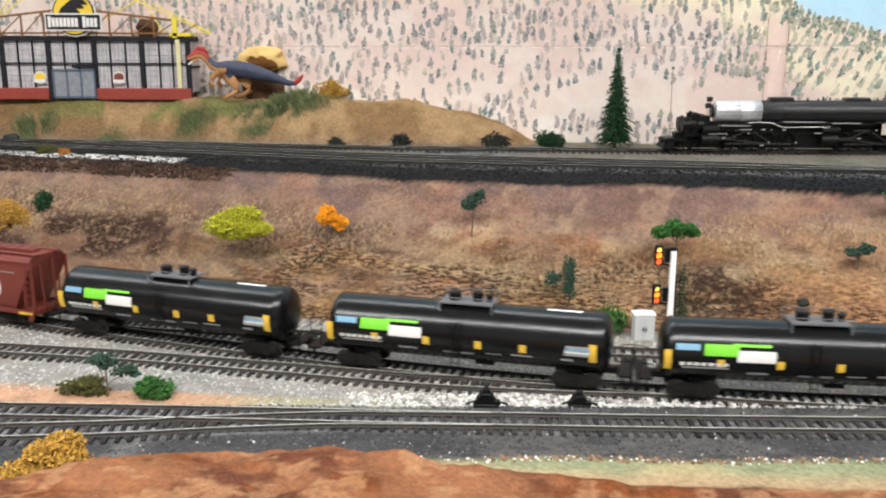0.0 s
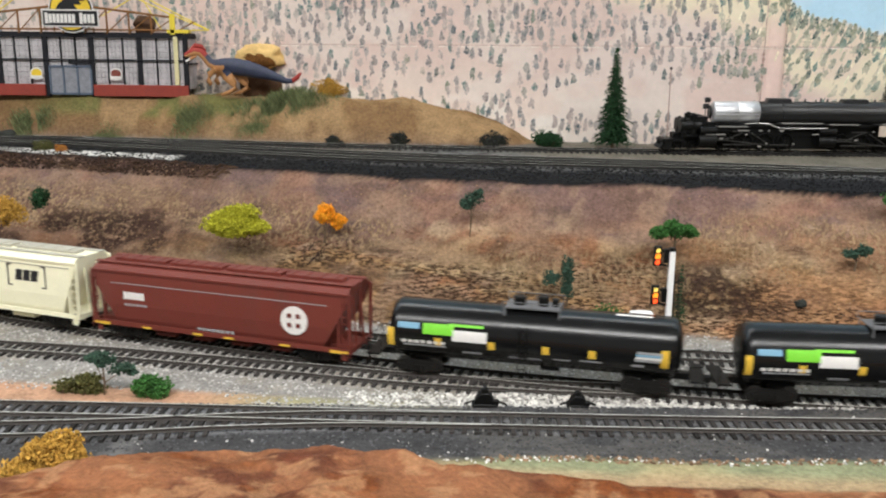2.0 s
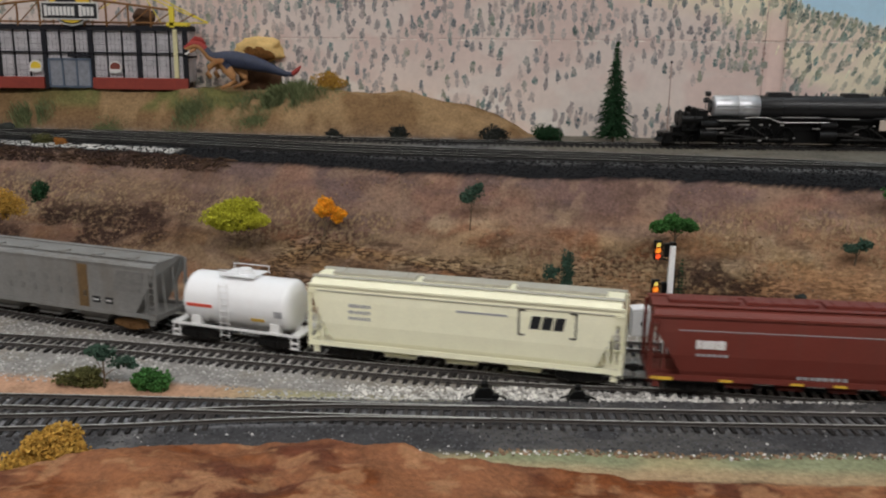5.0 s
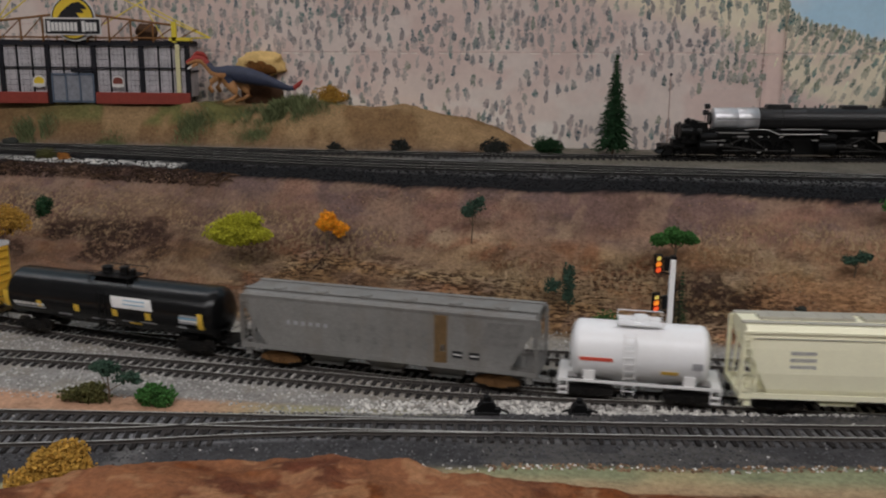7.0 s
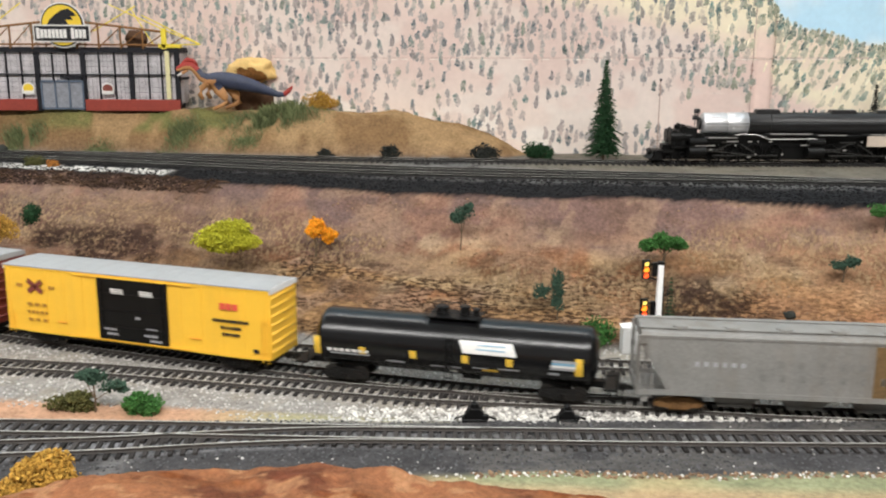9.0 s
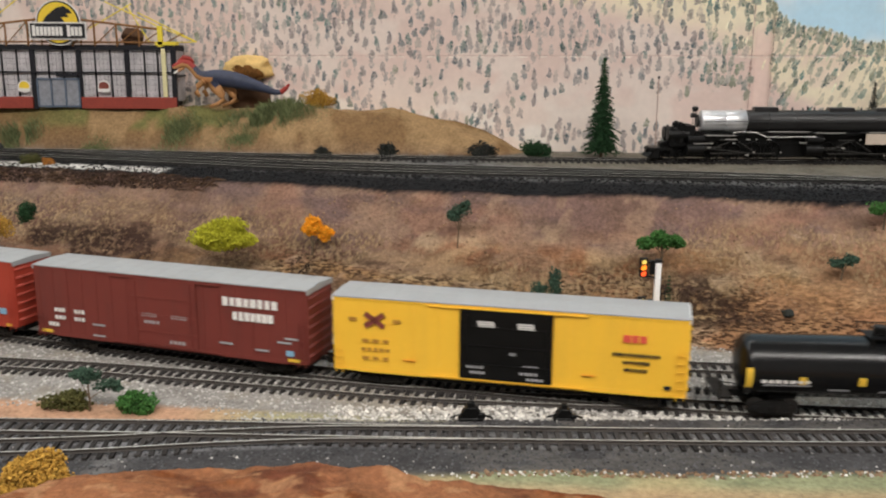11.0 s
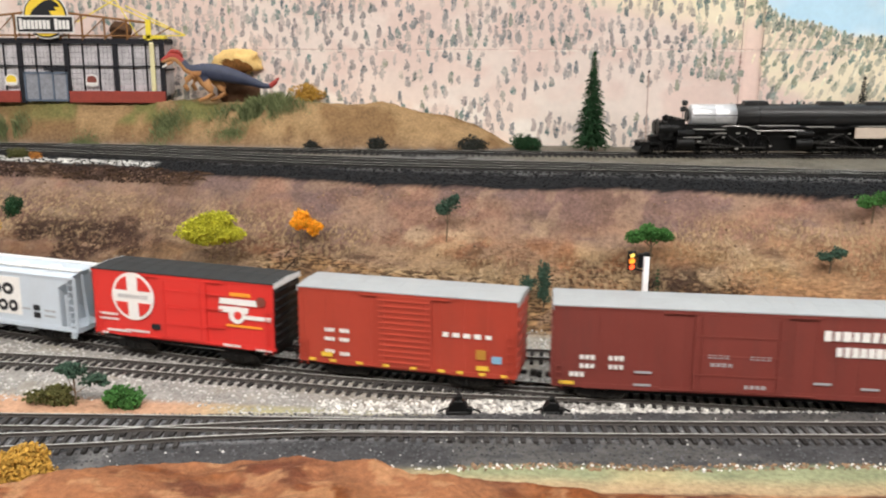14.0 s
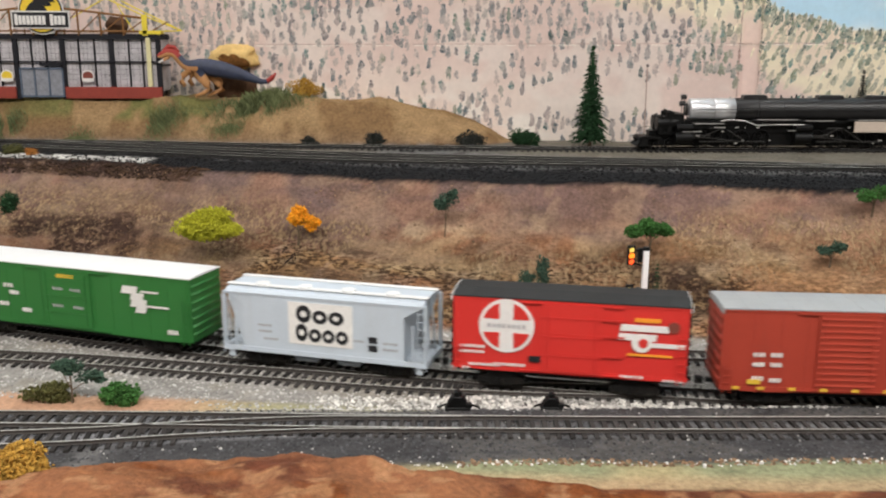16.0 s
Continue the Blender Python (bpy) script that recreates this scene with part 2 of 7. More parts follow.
def soil_material():
    """Painted plaster: base colour by area, with strata cracks whose shade is put into the colour, dry-brushed streaks
    and crumbled bark where the ground has them.
    """
    m = material("layout_soil", (1, 1, 1), 0.95, attribute="soil", vary=0.42, scale=45, bump=0.0, bump_scale=330)
    nt = m.node_tree
    n, l = nt.nodes, nt.links
    b = n["Principled BSDF"]
    co = n.new("ShaderNodeTexCoord")
    area = n.new("ShaderNodeAttribute")
    area.attribute_name = "grain"
    part_of = n.new("ShaderNodeSeparateColor")
    l.new(area.outputs["Color"], part_of.inputs[0])
    out = b.inputs["Base Color"].links[0].from_socket
    relief = None
    # Red: crevice shade painted dark into the sunken cracks; Green: streaks; Blue: bark
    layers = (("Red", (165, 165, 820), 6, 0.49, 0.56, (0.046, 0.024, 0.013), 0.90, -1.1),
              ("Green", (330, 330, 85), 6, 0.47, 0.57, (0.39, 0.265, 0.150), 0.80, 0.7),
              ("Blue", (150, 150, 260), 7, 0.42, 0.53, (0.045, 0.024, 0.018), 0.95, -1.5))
    for channel, stretch, detail, lo, hi, tint, amount, push in layers:
        mp = n.new("ShaderNodeMapping")
        mp.inputs["Scale"].default_value = stretch
        l.new(co.outputs["Object"], mp.inputs["Vector"])
        tex = n.new("ShaderNodeTexNoise")
        tex.inputs["Scale"].default_value, tex.inputs["Detail"].default_value, tex.inputs["Roughness"].default_value = 1.0, detail, 0.62
        l.new(mp.outputs[0], tex.inputs["Vector"])
        rg = n.new("ShaderNodeMapRange")
        rg.inputs["From Min"].default_value, rg.inputs["From Max"].default_value = lo, hi
        l.new(tex.outputs["Fac"], rg.inputs["Value"])
        mk = n.new("ShaderNodeMath")
        mk.operation = "MULTIPLY"
        l.new(rg.outputs[0], mk.inputs[0])
        l.new(part_of.outputs[channel], mk.inputs[1])
        am = n.new("ShaderNodeMath")
        am.operation = "MULTIPLY"
        am.inputs[1].default_value = amount
        l.new(mk.outputs[0], am.inputs[0])
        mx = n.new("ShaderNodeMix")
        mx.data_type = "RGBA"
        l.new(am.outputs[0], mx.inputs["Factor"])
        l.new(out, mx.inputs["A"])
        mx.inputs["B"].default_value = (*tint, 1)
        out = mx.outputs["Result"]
        hgt = n.new("ShaderNodeMath")
        hgt.operation = "MULTIPLY"
        hgt.inputs[1].default_value = push
        l.new(mk.outputs[0], hgt.inputs[0])
        if relief is None:
            relief = hgt.outputs[0]
        else:
            ad = n.new("ShaderNodeMath")
            ad.operation = "ADD"
            l.new(relief, ad.inputs[0])
            l.new(hgt.outputs[0], ad.inputs[1])
            relief = ad.outputs[0]
    grit = n.new("ShaderNodeTexNoise")
    grit.inputs["Scale"].default_value, grit.inputs["Detail"].default_value = 420, 4
    l.new(co.outputs["Object"], grit.inputs["Vector"])
    ad = n.new("ShaderNodeMath")
    ad.operation = "ADD"
    l.new(relief, ad.inputs[0])
    l.new(grit.outputs["Fac"], ad.inputs[1])
    bp = n.new("ShaderNodeBump")
    bp.inputs["Strength"].default_value, bp.inputs["Distance"].default_value = 0.8, 0.0026
    l.new(ad.outputs[0], bp.inputs["Height"])
    l.new(bp.outputs[0], b.inputs["Normal"])
    l.new(out, b.inputs["Base Color"])
    return m


M = {
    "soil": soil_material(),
    "wall_paint": material("painted_backdrop", (1, 1, 1), 0.85, attribute="soil", vary=0.07, scale=14, bump=0.1, bump_scale=160),
    "daub": material("painted_daubs", (1, 1, 1), 0.85, attribute="soil", vary=0.3, scale=160, bump=0.05, bump_scale=600, island=0.10),
    "rail": material("rail_side_rust", (0.045, 0.038, 0.033), 0.75, vary=0.3, scale=60, bump=0.05),
    "rail_dark": material("rail_side_black", (0.020, 0.019, 0.018), 0.75, vary=0.3, scale=60, bump=0.05),
    "rail_top": material("rail_head_steel", (0.46, 0.45, 0.41), 0.5, 0.0, vary=0.35, scale=50, bump=0.05),
    "tie": material("tie_wood", (0.042, 0.038, 0.036), 0.9, vary=0.3, scale=200, bump=0.4, bump_scale=1500, object_random=0.5),
    "tie_far": material("tie_wood_far", (0.032, 0.030, 0.029), 0.9, vary=0.3, scale=200, bump=0.4, bump_scale=1500, island=0.4),
    "stone_light": material("ballast_light", (0.40, 0.385, 0.36), 0.95, vary=0.2, scale=200, bump=0.3, island=0.45),
    "stone_dark": material("ballast_dark", (0.075, 0.074, 0.076), 0.95, vary=0.2, scale=200, bump=0.3, island=0.55),
    "stone_brown": material("hill_stone_brown", (0.22, 0.14, 0.085), 0.95, vary=0.2, scale=200, bump=0.3, island=0.5),
    "stone_black": material("cinder_black", (0.012, 0.012, 0.013), 0.95, vary=0.2, scale=200, bump=0.3, island=0.6),
    "black_tank": material("black_tank_paint", (0.0045, 0.0046, 0.005), 0.24, vary=0.2, scale=40, bump=0.03, coat=0.0, dirt=(0.02, 0.019, 0.017), dirt_amount=0.12),
    "black": material("black_plastic", (0.005, 0.005, 0.005), 0.42, vary=0.3, scale=100, bump=0.1),
    "truck": material("truck_black", (0.009, 0.0085, 0.008), 0.6, vary=0.4, scale=150, bump=0.2, dirt=(0.05, 0.034, 0.022), dirt_amount=0.2),
    "rust": material("rusty_truck", (0.16, 0.085, 0.035), 0.85, vary=0.4, scale=150, bump=0.2),
    "wheel": material("wheel_steel", (0.07, 0.065, 0.06), 0.4, 0.8, vary=0.2, bump=0.05),
    "white": material("white_paint", (0.78, 0.77, 0.75), 0.5, vary=0.05, scale=60, bump=0.03),
    "white_tank": material("white_tank_paint", (0.88, 0.88, 0.88), 0.35, vary=0.05, scale=40, bump=0.02, dirt=(0.7, 0.67, 0.62), dirt_amount=0.15),
    "yellow_mark": material("yellow_reflector", (0.72, 0.46, 0.05), 0.5, vary=0.15, bump=0.03),
    "lime_mark": material("lime_green_print", (0.20, 0.62, 0.04), 0.5, vary=0.1, bump=0.03),
    "blue_mark": material("pale_blue_print", (0.20, 0.38, 0.52), 0.5, vary=0.15, bump=0.03),
    "grey_mark": material("grey_print", (0.34, 0.34, 0.35), 0.6, vary=0.15, bump=0.03),
    "white_mark": material("white_print", (0.75, 0.73, 0.70), 0.55, vary=0.12, scale=400, bump=0.03),
    "black_mark": material("black_print", (0.02, 0.02, 0.022), 0.55, vary=0.2, bump=0.03),
    "orange_mark": material("orange_print", (0.85, 0.32, 0.03), 0.55, vary=0.1, bump=0.03),
    "maroon_mark": material("maroon_print", (0.20, 0.05, 0.035), 0.55, vary=0.1, bump=0.03),
    "hopper_red": material("mineral_red_paint", (0.155, 0.032, 0.022), 0.5, vary=0.12, scale=50, bump=0.04, dirt=(0.10, 0.05, 0.04), dirt_amount=0.3),
    "cream": material("cream_paint", (0.90, 0.87, 0.64), 0.5, vary=0.07, scale=40, bump=0.03, dirt=(0.75, 0.68, 0.46), dirt_amount=0.12),
    "cream_roof": material("weathered_cream_roof", (0.42, 0.40, 0.33), 0.7, vary=0.2, scale=60, bump=0.1),
    "hopper_grey": material("weathered_grey_paint", (0.205, 0.200, 0.188), 0.7, vary=0.28, scale=45, bump=0.08, dirt=(0.12, 0.085, 0.05), dirt_amount=0.5),
    "rust_patch": material("rust_brown_patch", (0.15, 0.095, 0.045), 0.85, vary=0.35, scale=160, bump=0.15),
    "box_yellow": material("yellow_boxcar_paint", (0.86, 0.50, 0.045), 0.45, vary=0.06, scale=40, bump=0.03, dirt=(0.6, 0.34, 0.05), dirt_amount=0.3),
    "box_brown": material("boxcar_red_brown", (0.165, 0.032, 0.024), 0.55, vary=0.1, scale=50, bump=0.05, dirt=(0.08, 0.03, 0.025), dirt_amount=0.4),
    "box_oxide": material("boxcar_oxide_red", (0.36, 0.045, 0.025), 0.5, vary=0.1, scale=50, bump=0.04, dirt=(0.2, 0.04, 0.025), dirt_amount=0.4),
    "box_red": material("bright_red_paint", (0.62, 0.035, 0.028), 0.42, vary=0.07, scale=40, bump=0.03),
    "box_green": material("green_boxcar_paint", (0.028, 0.16, 0.035), 0.45, vary=0.08, scale=40, bump=0.03),
    "box_pale": material("pale_blue_grey_paint", (0.50, 0.56, 0.62), 0.5, vary=0.06, scale=40, bump=0.03, dirt=(0.4, 0.4, 0.4), dirt_amount=0.25),
    "roof_silver": material("galvanised_roof", (0.33, 0.34, 0.345), 0.5, 0.0, vary=0.12, scale=60, bump=0.08),
    "roof_white": material("white_roof", (0.74, 0.74, 0.73), 0.5, vary=0.06, scale=60, bump=0.05),
    "roof_black": material("black_roof", (0.028, 0.028, 0.028), 0.7, vary=0.3, scale=60, bump=0.1),
    "boiler": material("boiler_black", (0.020, 0.0195, 0.020), 0.36, 0.0, vary=0.3, scale=80, bump=0.08),
    "smokebox": material("smokebox_silver", (0.70, 0.70, 0.715), 0.34, 0.5, vary=0.15, scale=90, bump=0.08),
    "glint": material("bright_steel", (0.50, 0.48, 0.45), 0.35, 0.5, vary=0.3, bump=0.05),
    "rod": material("rod_steel", (0.055, 0.053, 0.05), 0.40, 0.5, vary=0.2, bump=0.05),
    "frame_black": material("frame_black_timber", (0.016, 0.016, 0.02), 0.7, vary=0.3, bump=0.1),
    "panel_grey": material("grey_mesh_panel", (0.50, 0.475, 0.49), 0.7, vary=0.45, scale=70, bump=0.2, bump_scale=1800),
    "gate_blue": material("blue_grey_gate", (0.10, 0.13, 0.18), 0.7, vary=0.3, scale=150, bump=0.1),
    "brick_red": material("red_base_wall", (0.27, 0.045, 0.03), 0.75, vary=0.25, scale=120, bump=0.2),
    "timber": material("brown_timber", (0.22, 0.10, 0.03), 0.75, vary=0.3, scale=150, bump=0.15),
    "yellow_pole": material("yellow_pole_paint", (0.78, 0.62, 0.05), 0.55, vary=0.1, bump=0.05),
    "sign_yellow": material("sign_yellow", (0.78, 0.55, 0.04), 0.6, vary=0.1, bump=0.03),
    "dino_blue": material("blue_grey_toy", (0.036, 0.044, 0.078), 0.55, vary=0.35, scale=140, bump=0.25, bump_scale=900),
    "dino_tan": material("tan_toy", (0.50, 0.25, 0.10), 0.6, vary=0.2, scale=140, bump=0.2),
    "dino_red": material("red_toy", (0.30, 0.03, 0.022), 0.6, vary=0.2, scale=140, bump=0.2),
    "boulder": material("pale_yellow_boulder", (0.66, 0.45, 0.18), 0.85, vary=0.2, scale=60, bump=0.4, bump_scale=300),
    "boulder_brown": material("brown_hollow", (0.17, 0.075, 0.022), 0.9, vary=0.5, scale=110, bump=0.5, bump_scale=300),
    "bark": material("bark", (0.12, 0.085, 0.055), 0.95, vary=0.3, scale=300, bump=0.5),
    "leaf_dark": material("dark_green_foam", (0.020, 0.052, 0.022), 0.95, vary=0.3, scale=200, bump=0.3, island=0.5),
    "leaf_green": material("green_foam", (0.045, 0.125, 0.03), 0.95, vary=0.3, scale=200, bump=0.3, island=0.45),
    "leaf_teal": material("blue_green_foam", (0.045, 0.082, 0.056), 0.95, vary=0.3, scale=200, bump=0.3, island=0.45),
    "leaf_olive": material("olive_foam", (0.085, 0.085, 0.03), 0.95, vary=0.3, scale=200, bump=0.3, island=0.5),
    "leaf_lime": material("lime_lichen", (0.43, 0.42, 0.035), 0.95, vary=0.25, scale=200, bump=0.3, island=0.35),
    "leaf_gold": material("golden_foam", (0.44, 0.255, 0.05), 0.95, vary=0.25, scale=200, bump=0.3, island=0.4),
    "leaf_orange": material("orange_foam", (0.78, 0.32, 0.02), 0.95, vary=0.25, scale=200, bump=0.3, island=0.35),
    "leaf_black": material("charcoal_foam", (0.03, 0.032, 0.028), 0.95, vary=0.3, scale=200, bump=0.3, island=0.5),
    "grass": material("static_grass", (0.150, 0.172, 0.078), 0.95, vary=0.3, scale=120, bump=0.0, island=0.5),
    "mast_white": material("mast_white", (0.86, 0.86, 0.85), 0.5, vary=0.08, bump=0.05),
    "cabinet": material("cabinet_grey", (0.52, 0.52, 0.51), 0.55, vary=0.1, bump=0.05),
    "lamp_orange": material("lamp_orange", (1.0, 0.26, 0.02), 0.4, vary=0.0, bump=0.0, emit=1.9),
    "lamp_yellow": material("lamp_yellow", (1.0, 0.75, 0.15), 0.4, vary=0.0, bump=0.0, emit=1.4),
    "lamp_red": material("lamp_red", (1.0, 0.10, 0.02), 0.4, vary=0.0, bump=0.0, emit=2.0),
    "room": material("room_paint", (0.36, 0.35, 0.335), 0.9, vary=0.05, scale=2, bump=0.05),
    "carpet": material("room_floor", (0.16, 0.15, 0.14), 0.95, vary=0.15, scale=8, bump=0.1),
    "fascia": material("layout_fascia", (0.10, 0.06, 0.035), 0.7, vary=0.15, scale=8, bump=0.1),
}


# ---- mesh helpers ----
def box(bm, cx, cy, cz, sx, sy, sz, turn=None):
    m = Matrix.Translation((cx, cy, cz)) @ (turn or Matrix.Identity(4)) @ Matrix.Diagonal((sx, sy, sz, 1))
    bmesh.ops.create_cube(bm, size=1.0, matrix=m)


def rod(bm, a, b, r, r2=None, seg=8):
    a, b = Vector(a), Vector(b)
    d = b - a
    m = Matrix.Translation((a + b) / 2) @ d.to_track_quat("Z", "Y").to_matrix().to_4x4()
    bmesh.ops.create_cone(bm, cap_ends=True, segments=seg, radius1=r, radius2=r if r2 is None else r2, depth=d.length, matrix=m)


def prism(bm, outline, y0, y1):
    """Extrudes an outline of (x, z) along y."""
    near = [bm.verts.new((x, y0, z)) for x, z in outline]
    far = [bm.verts.new((x, y1, z)) for x, z in outline]
    bm.faces.new(near)
    bm.faces.new(far[::-1])
    k = len(outline)
    for i in range(k):
        bm.faces.new((near[i], far[i], far[(i + 1) % k], near[(i + 1) % k]))
    bmesh.ops.recalc_face_normals(bm, faces=bm.faces)


def loft(bm, rings, close=True):
    rows = [[bm.verts.new(p) for p in ring] for ring in rings]
    k = len(rows[0])
    for a, b in zip(rows, rows[1:]):
        for i in range(k):
            bm.faces.new((a[i], a[(i + 1) % k], b[(i + 1) % k], b[i]))
    if close:
        bm.faces.new(rows[0][::-1])
        bm.faces.new(rows[-1])
    bmesh.ops.recalc_face_normals(bm, faces=bm.faces)


def finish(name, bm, mat, smooth_faces=False, bevel=0.0):
    if bevel:
        bmesh.ops.bevel(bm, geom=[e for e in bm.edges if e.is_manifold and e.calc_face_angle(0) > 0.6], offset=bevel, segments=1, affect="EDGES")
    me = bpy.data.meshes.new(name)
    bm.to_mesh(me)
    bm.free()
    for mm in mat if isinstance(mat, (list, tuple)) else [mat]:
        me.materials.append(mm)
    if smooth_faces:
        me.polygons.foreach_set("use_smooth", [True] * len(me.polygons))
    return me


def part(name, bm, mat, parent, label="", smooth_faces=False, bevel=0.0):
    ob = new(name, finish(name, bm, mat, smooth_faces, bevel))
    ob.parent = parent
    if label:
        tagged(ob, label=label)
    return ob


def thing(name, label, category, m=None, group="", kind=""):
    ob = new(name)
    ob.empty_display_size = 0.01
    if m is not None:
        ob.matrix_basis = m
    return tagged(ob, label, category, group, kind)


def sheet(name, verts, faces, mat, colours=None, smooth_faces=True):
    me = bpy.data.meshes.new(name)
    me.from_pydata(verts, [], faces)
    me.materials.append(mat)
    if colours is not None:
        att = me.attributes.new("soil", "FLOAT_COLOR", "POINT")
        att.data.foreach_set("color", np.asarray(colours, float).ravel())
    me.polygons.foreach_set("use_smooth", [smooth_faces] * len(me.polygons))
    me.update()
    return me


def grid_faces(nx, ny):
    i = np.arange(nx - 1)[:, None] * ny + np.arange(ny - 1)[None, :]
    i = i.ravel()
    return np.stack([i, i + ny, i + ny + 1, i + 1], 1).tolist()


def mix(a, b, k):
    k = np.asarray(k)[..., None]
    return a * (1 - k) + np.asarray(b, float) * k


# ---- ground of the layout ----
def build_ground():
    xs = np.concatenate([np.linspace(-2.8, -0.62, 30)[:-1], np.arange(-0.62, 0.6201, 0.0019), np.linspace(0.62, 2.8, 30)[1:]])
    ys = np.concatenate([np.linspace(0.20, 0.33, 12)[:-1], np.arange(0.33, 1.08, 0.0019), np.linspace(1.08, 1.16, 8)])
    X, Y = np.meshgrid(xs, ys, indexing="ij")
    Z = height(X, Y)
    n1, n2, n3 = fbm(X * 24, Y * 24, 0), fbm(X * 90, Y * 90, 2), fbm(X * 9, Y * 9, 4)
    light, dark = np.array((0.27, 0.255, 0.235)), np.array((0.055, 0.053, 0.054))
    C = np.broadcast_to(light, X.shape + (3,)).copy()
    C = mix(C, (0.30, 0.27, 0.22), smooth(0.5, 0.62, n1) * 0.6)
    # dark yard in the foreground
    front = 0.487 + 0.012 * smooth(0.0, 0.06, X) + 0.010 * (n1 - 0.5)
    C = mix(C, dark, smooth(0.004, -0.006, Y - front))
    C = mix(C, (0.26, 0.25, 0.24), smooth(0.50, 0.62, n3) * 0.45 * smooth(0.495, 0.485, Y))
    C = mix(C, (0.09, 0.085, 0.08), smooth(0.50, 0.58, fbm(X * 34, Y * 60, 3)) * smooth(0.520, 0.505, Y) * smooth(-0.05, 0.04, X) * 0.85)
    # paler ballast between the yard rails
    yx, yy = np.array(YARD_MAIN).T
    lx, ly = np.array(YARD_LEG).T
    bed = np.maximum(smooth(0.0135, 0.0095, np.abs(Y - np.interp(X, yx, yy))), smooth(0.0135, 0.0095, np.abs(Y - np.interp(X, lx, ly))) * smooth(0.05, 0.0, X))
    C = mix(C, (0.185, 0.185, 0.190), bed * (0.45 + 0.45 * smooth(0.0, -0.12, X)) * smooth(0.30, 0.45, n2))
    # pinkish bank and thin grass between the yard and the next line
    bank = smooth(0.486, 0.490, Y + 0.004 * (n1 - 0.5)) * smooth(0.531, 0.521, Y + 0.12 * (X + 0.2) + 0.005 * (n1 - 0.5))
    C = mix(C, (0.46, 0.27, 0.17), bank * smooth(-0.07, -0.13, X))
    C = mix(C, (0.30, 0.28, 0.15), bank * smooth(-0.16, -0.09, X) * smooth(0.03, -0.02, X) * 0.8)
    # grass strip and red earth at the front
    red = np.interp(X, RED_X, RED_Y) + 0.003 * (fbm(X * 40, X * 0 + 5, 3) - 0.5)
    strip = np.maximum(smooth(-0.05, 0.02, X), smooth(-0.125, -0.16, X)) * smooth(0.424, 0.416, Y + 0.010 * (n1 - 0.5) + 0.02 * smooth(-0.15, -0.2, X))
    C = mix(C, mix(mix(np.broadcast_to(np.array((0.26, 0.275, 0.155)), C.shape), (0.37, 0.29, 0.15), smooth(0.40, 0.60, n3)), (0.42, 0.28, 0.16), smooth(0.018, 0.003, Y - red) * 0.8), strip * 0.92)
    earth = mix(np.broadcast_to(np.array((0.175, 0.055, 0.018)), C.shape), (0.125, 0.042, 0.022), smooth(0.44, 0.60, fbm(X * 30, Y * 60, 0)))
    earth = mix(earth, (0.10, 0.038, 0.020), smooth(0.52, 0.62, n2) * 0.5)
    earth = mix(earth, (0.30, 0.130, 0.060), smooth(0.50, 0.62, fbm(X * 22 + 4, Y * 30, 2)) * 0.7)
    earth = mix(earth, (0.38, 0.20, 0.10), smooth(0.57, 0.64, fbm(X * 75, Y * 110, 1)) * 0.6)
    earth = mix(earth, (0.36, 0.175, 0.085), smooth(0.012, 0.004, red - Y) * smooth(0.42, 0.55, fbm(X * 120, Y * 120, 5)) * 0.8)
    earth = mix(earth, (0.055, 0.022, 0.012), smooth(0.007, 0.003, red - Y) * smooth(0.50, 0.56, fbm(X * 55, Y * 160, 4)) * 0.8)
    C = mix(C, earth, smooth(-0.001, 0.006, red - Y))
    # hillside
    edge = np.interp(X, EDGE_X, EDGE_Y) + 0.006 * (fbm(X * 22, X * 0 + 3, 1) - 0.5)
    base = np.interp(X, BASE_X, BASE_Y) + 0.008 * (fbm(X * 18, X * 0 + 9, 2) - 0.5)
    t = np.clip((Y - base) / (edge - base), 0, 1.2)
    broad, patch = fbm(X * 11 + 3, t * 3.5, 1), fbm(X * 22, t * 9, 3)
    hill = mix(np.broadcast_to(np.array((0.290, 0.172, 0.082)), C.shape), (0.245, 0.118, 0.060), smooth(0.42, 0.60, broad))
    hill = mix(hill, (0.370, 0.265, 0.150), smooth(0.50, 0.64, patch) * 0.7)
    hill = mix(hill, (0.135, 0.080, 0.042), smooth(0.48, 0.62, fbm(X * 40 + 7, t * 30, 5)) * 0.7)
    upper = mix(np.broadcast_to(np.array((0.158, 0.098, 0.082)), C.shape), (0.205, 0.128, 0.092), smooth(0.42, 0.62, n1))
    upper = mix(upper, (0.125, 0.085, 0.076), smooth(0.50, 0.62, fbm(X * 30, t * 16, 5)) * 0.7)
    upper = mix(upper, (0.36, 0.135, 0.080), smooth(0.15, 0.25, X) * smooth(0.78, 0.92, t) * smooth(0.42, 0.58, n3) * 0.85)
    upper = mix(upper, (0.27, 0.115, 0.075), smooth(0.60, 0.68, n1) * 0.22)
    hill = mix(hill, upper, smooth(0.46, 0.76, t + 0.45 * (fbm(X * 12, t * 4, 2) - 0.5)))
    # rills and washed faces
    hill = mix(hill, (0.115, 0.070, 0.050), smooth(0.52, 0.60, fbm(X * 36 + t * 7, t * 8, 4)) * smooth(0.15, 0.3, t) * 0.5)
    hill = mix(hill, (0.265, 0.175, 0.120), smooth(0.54, 0.62, fbm(X * 48 - t * 5, t * 7 + 3, 0)) * 0.5)
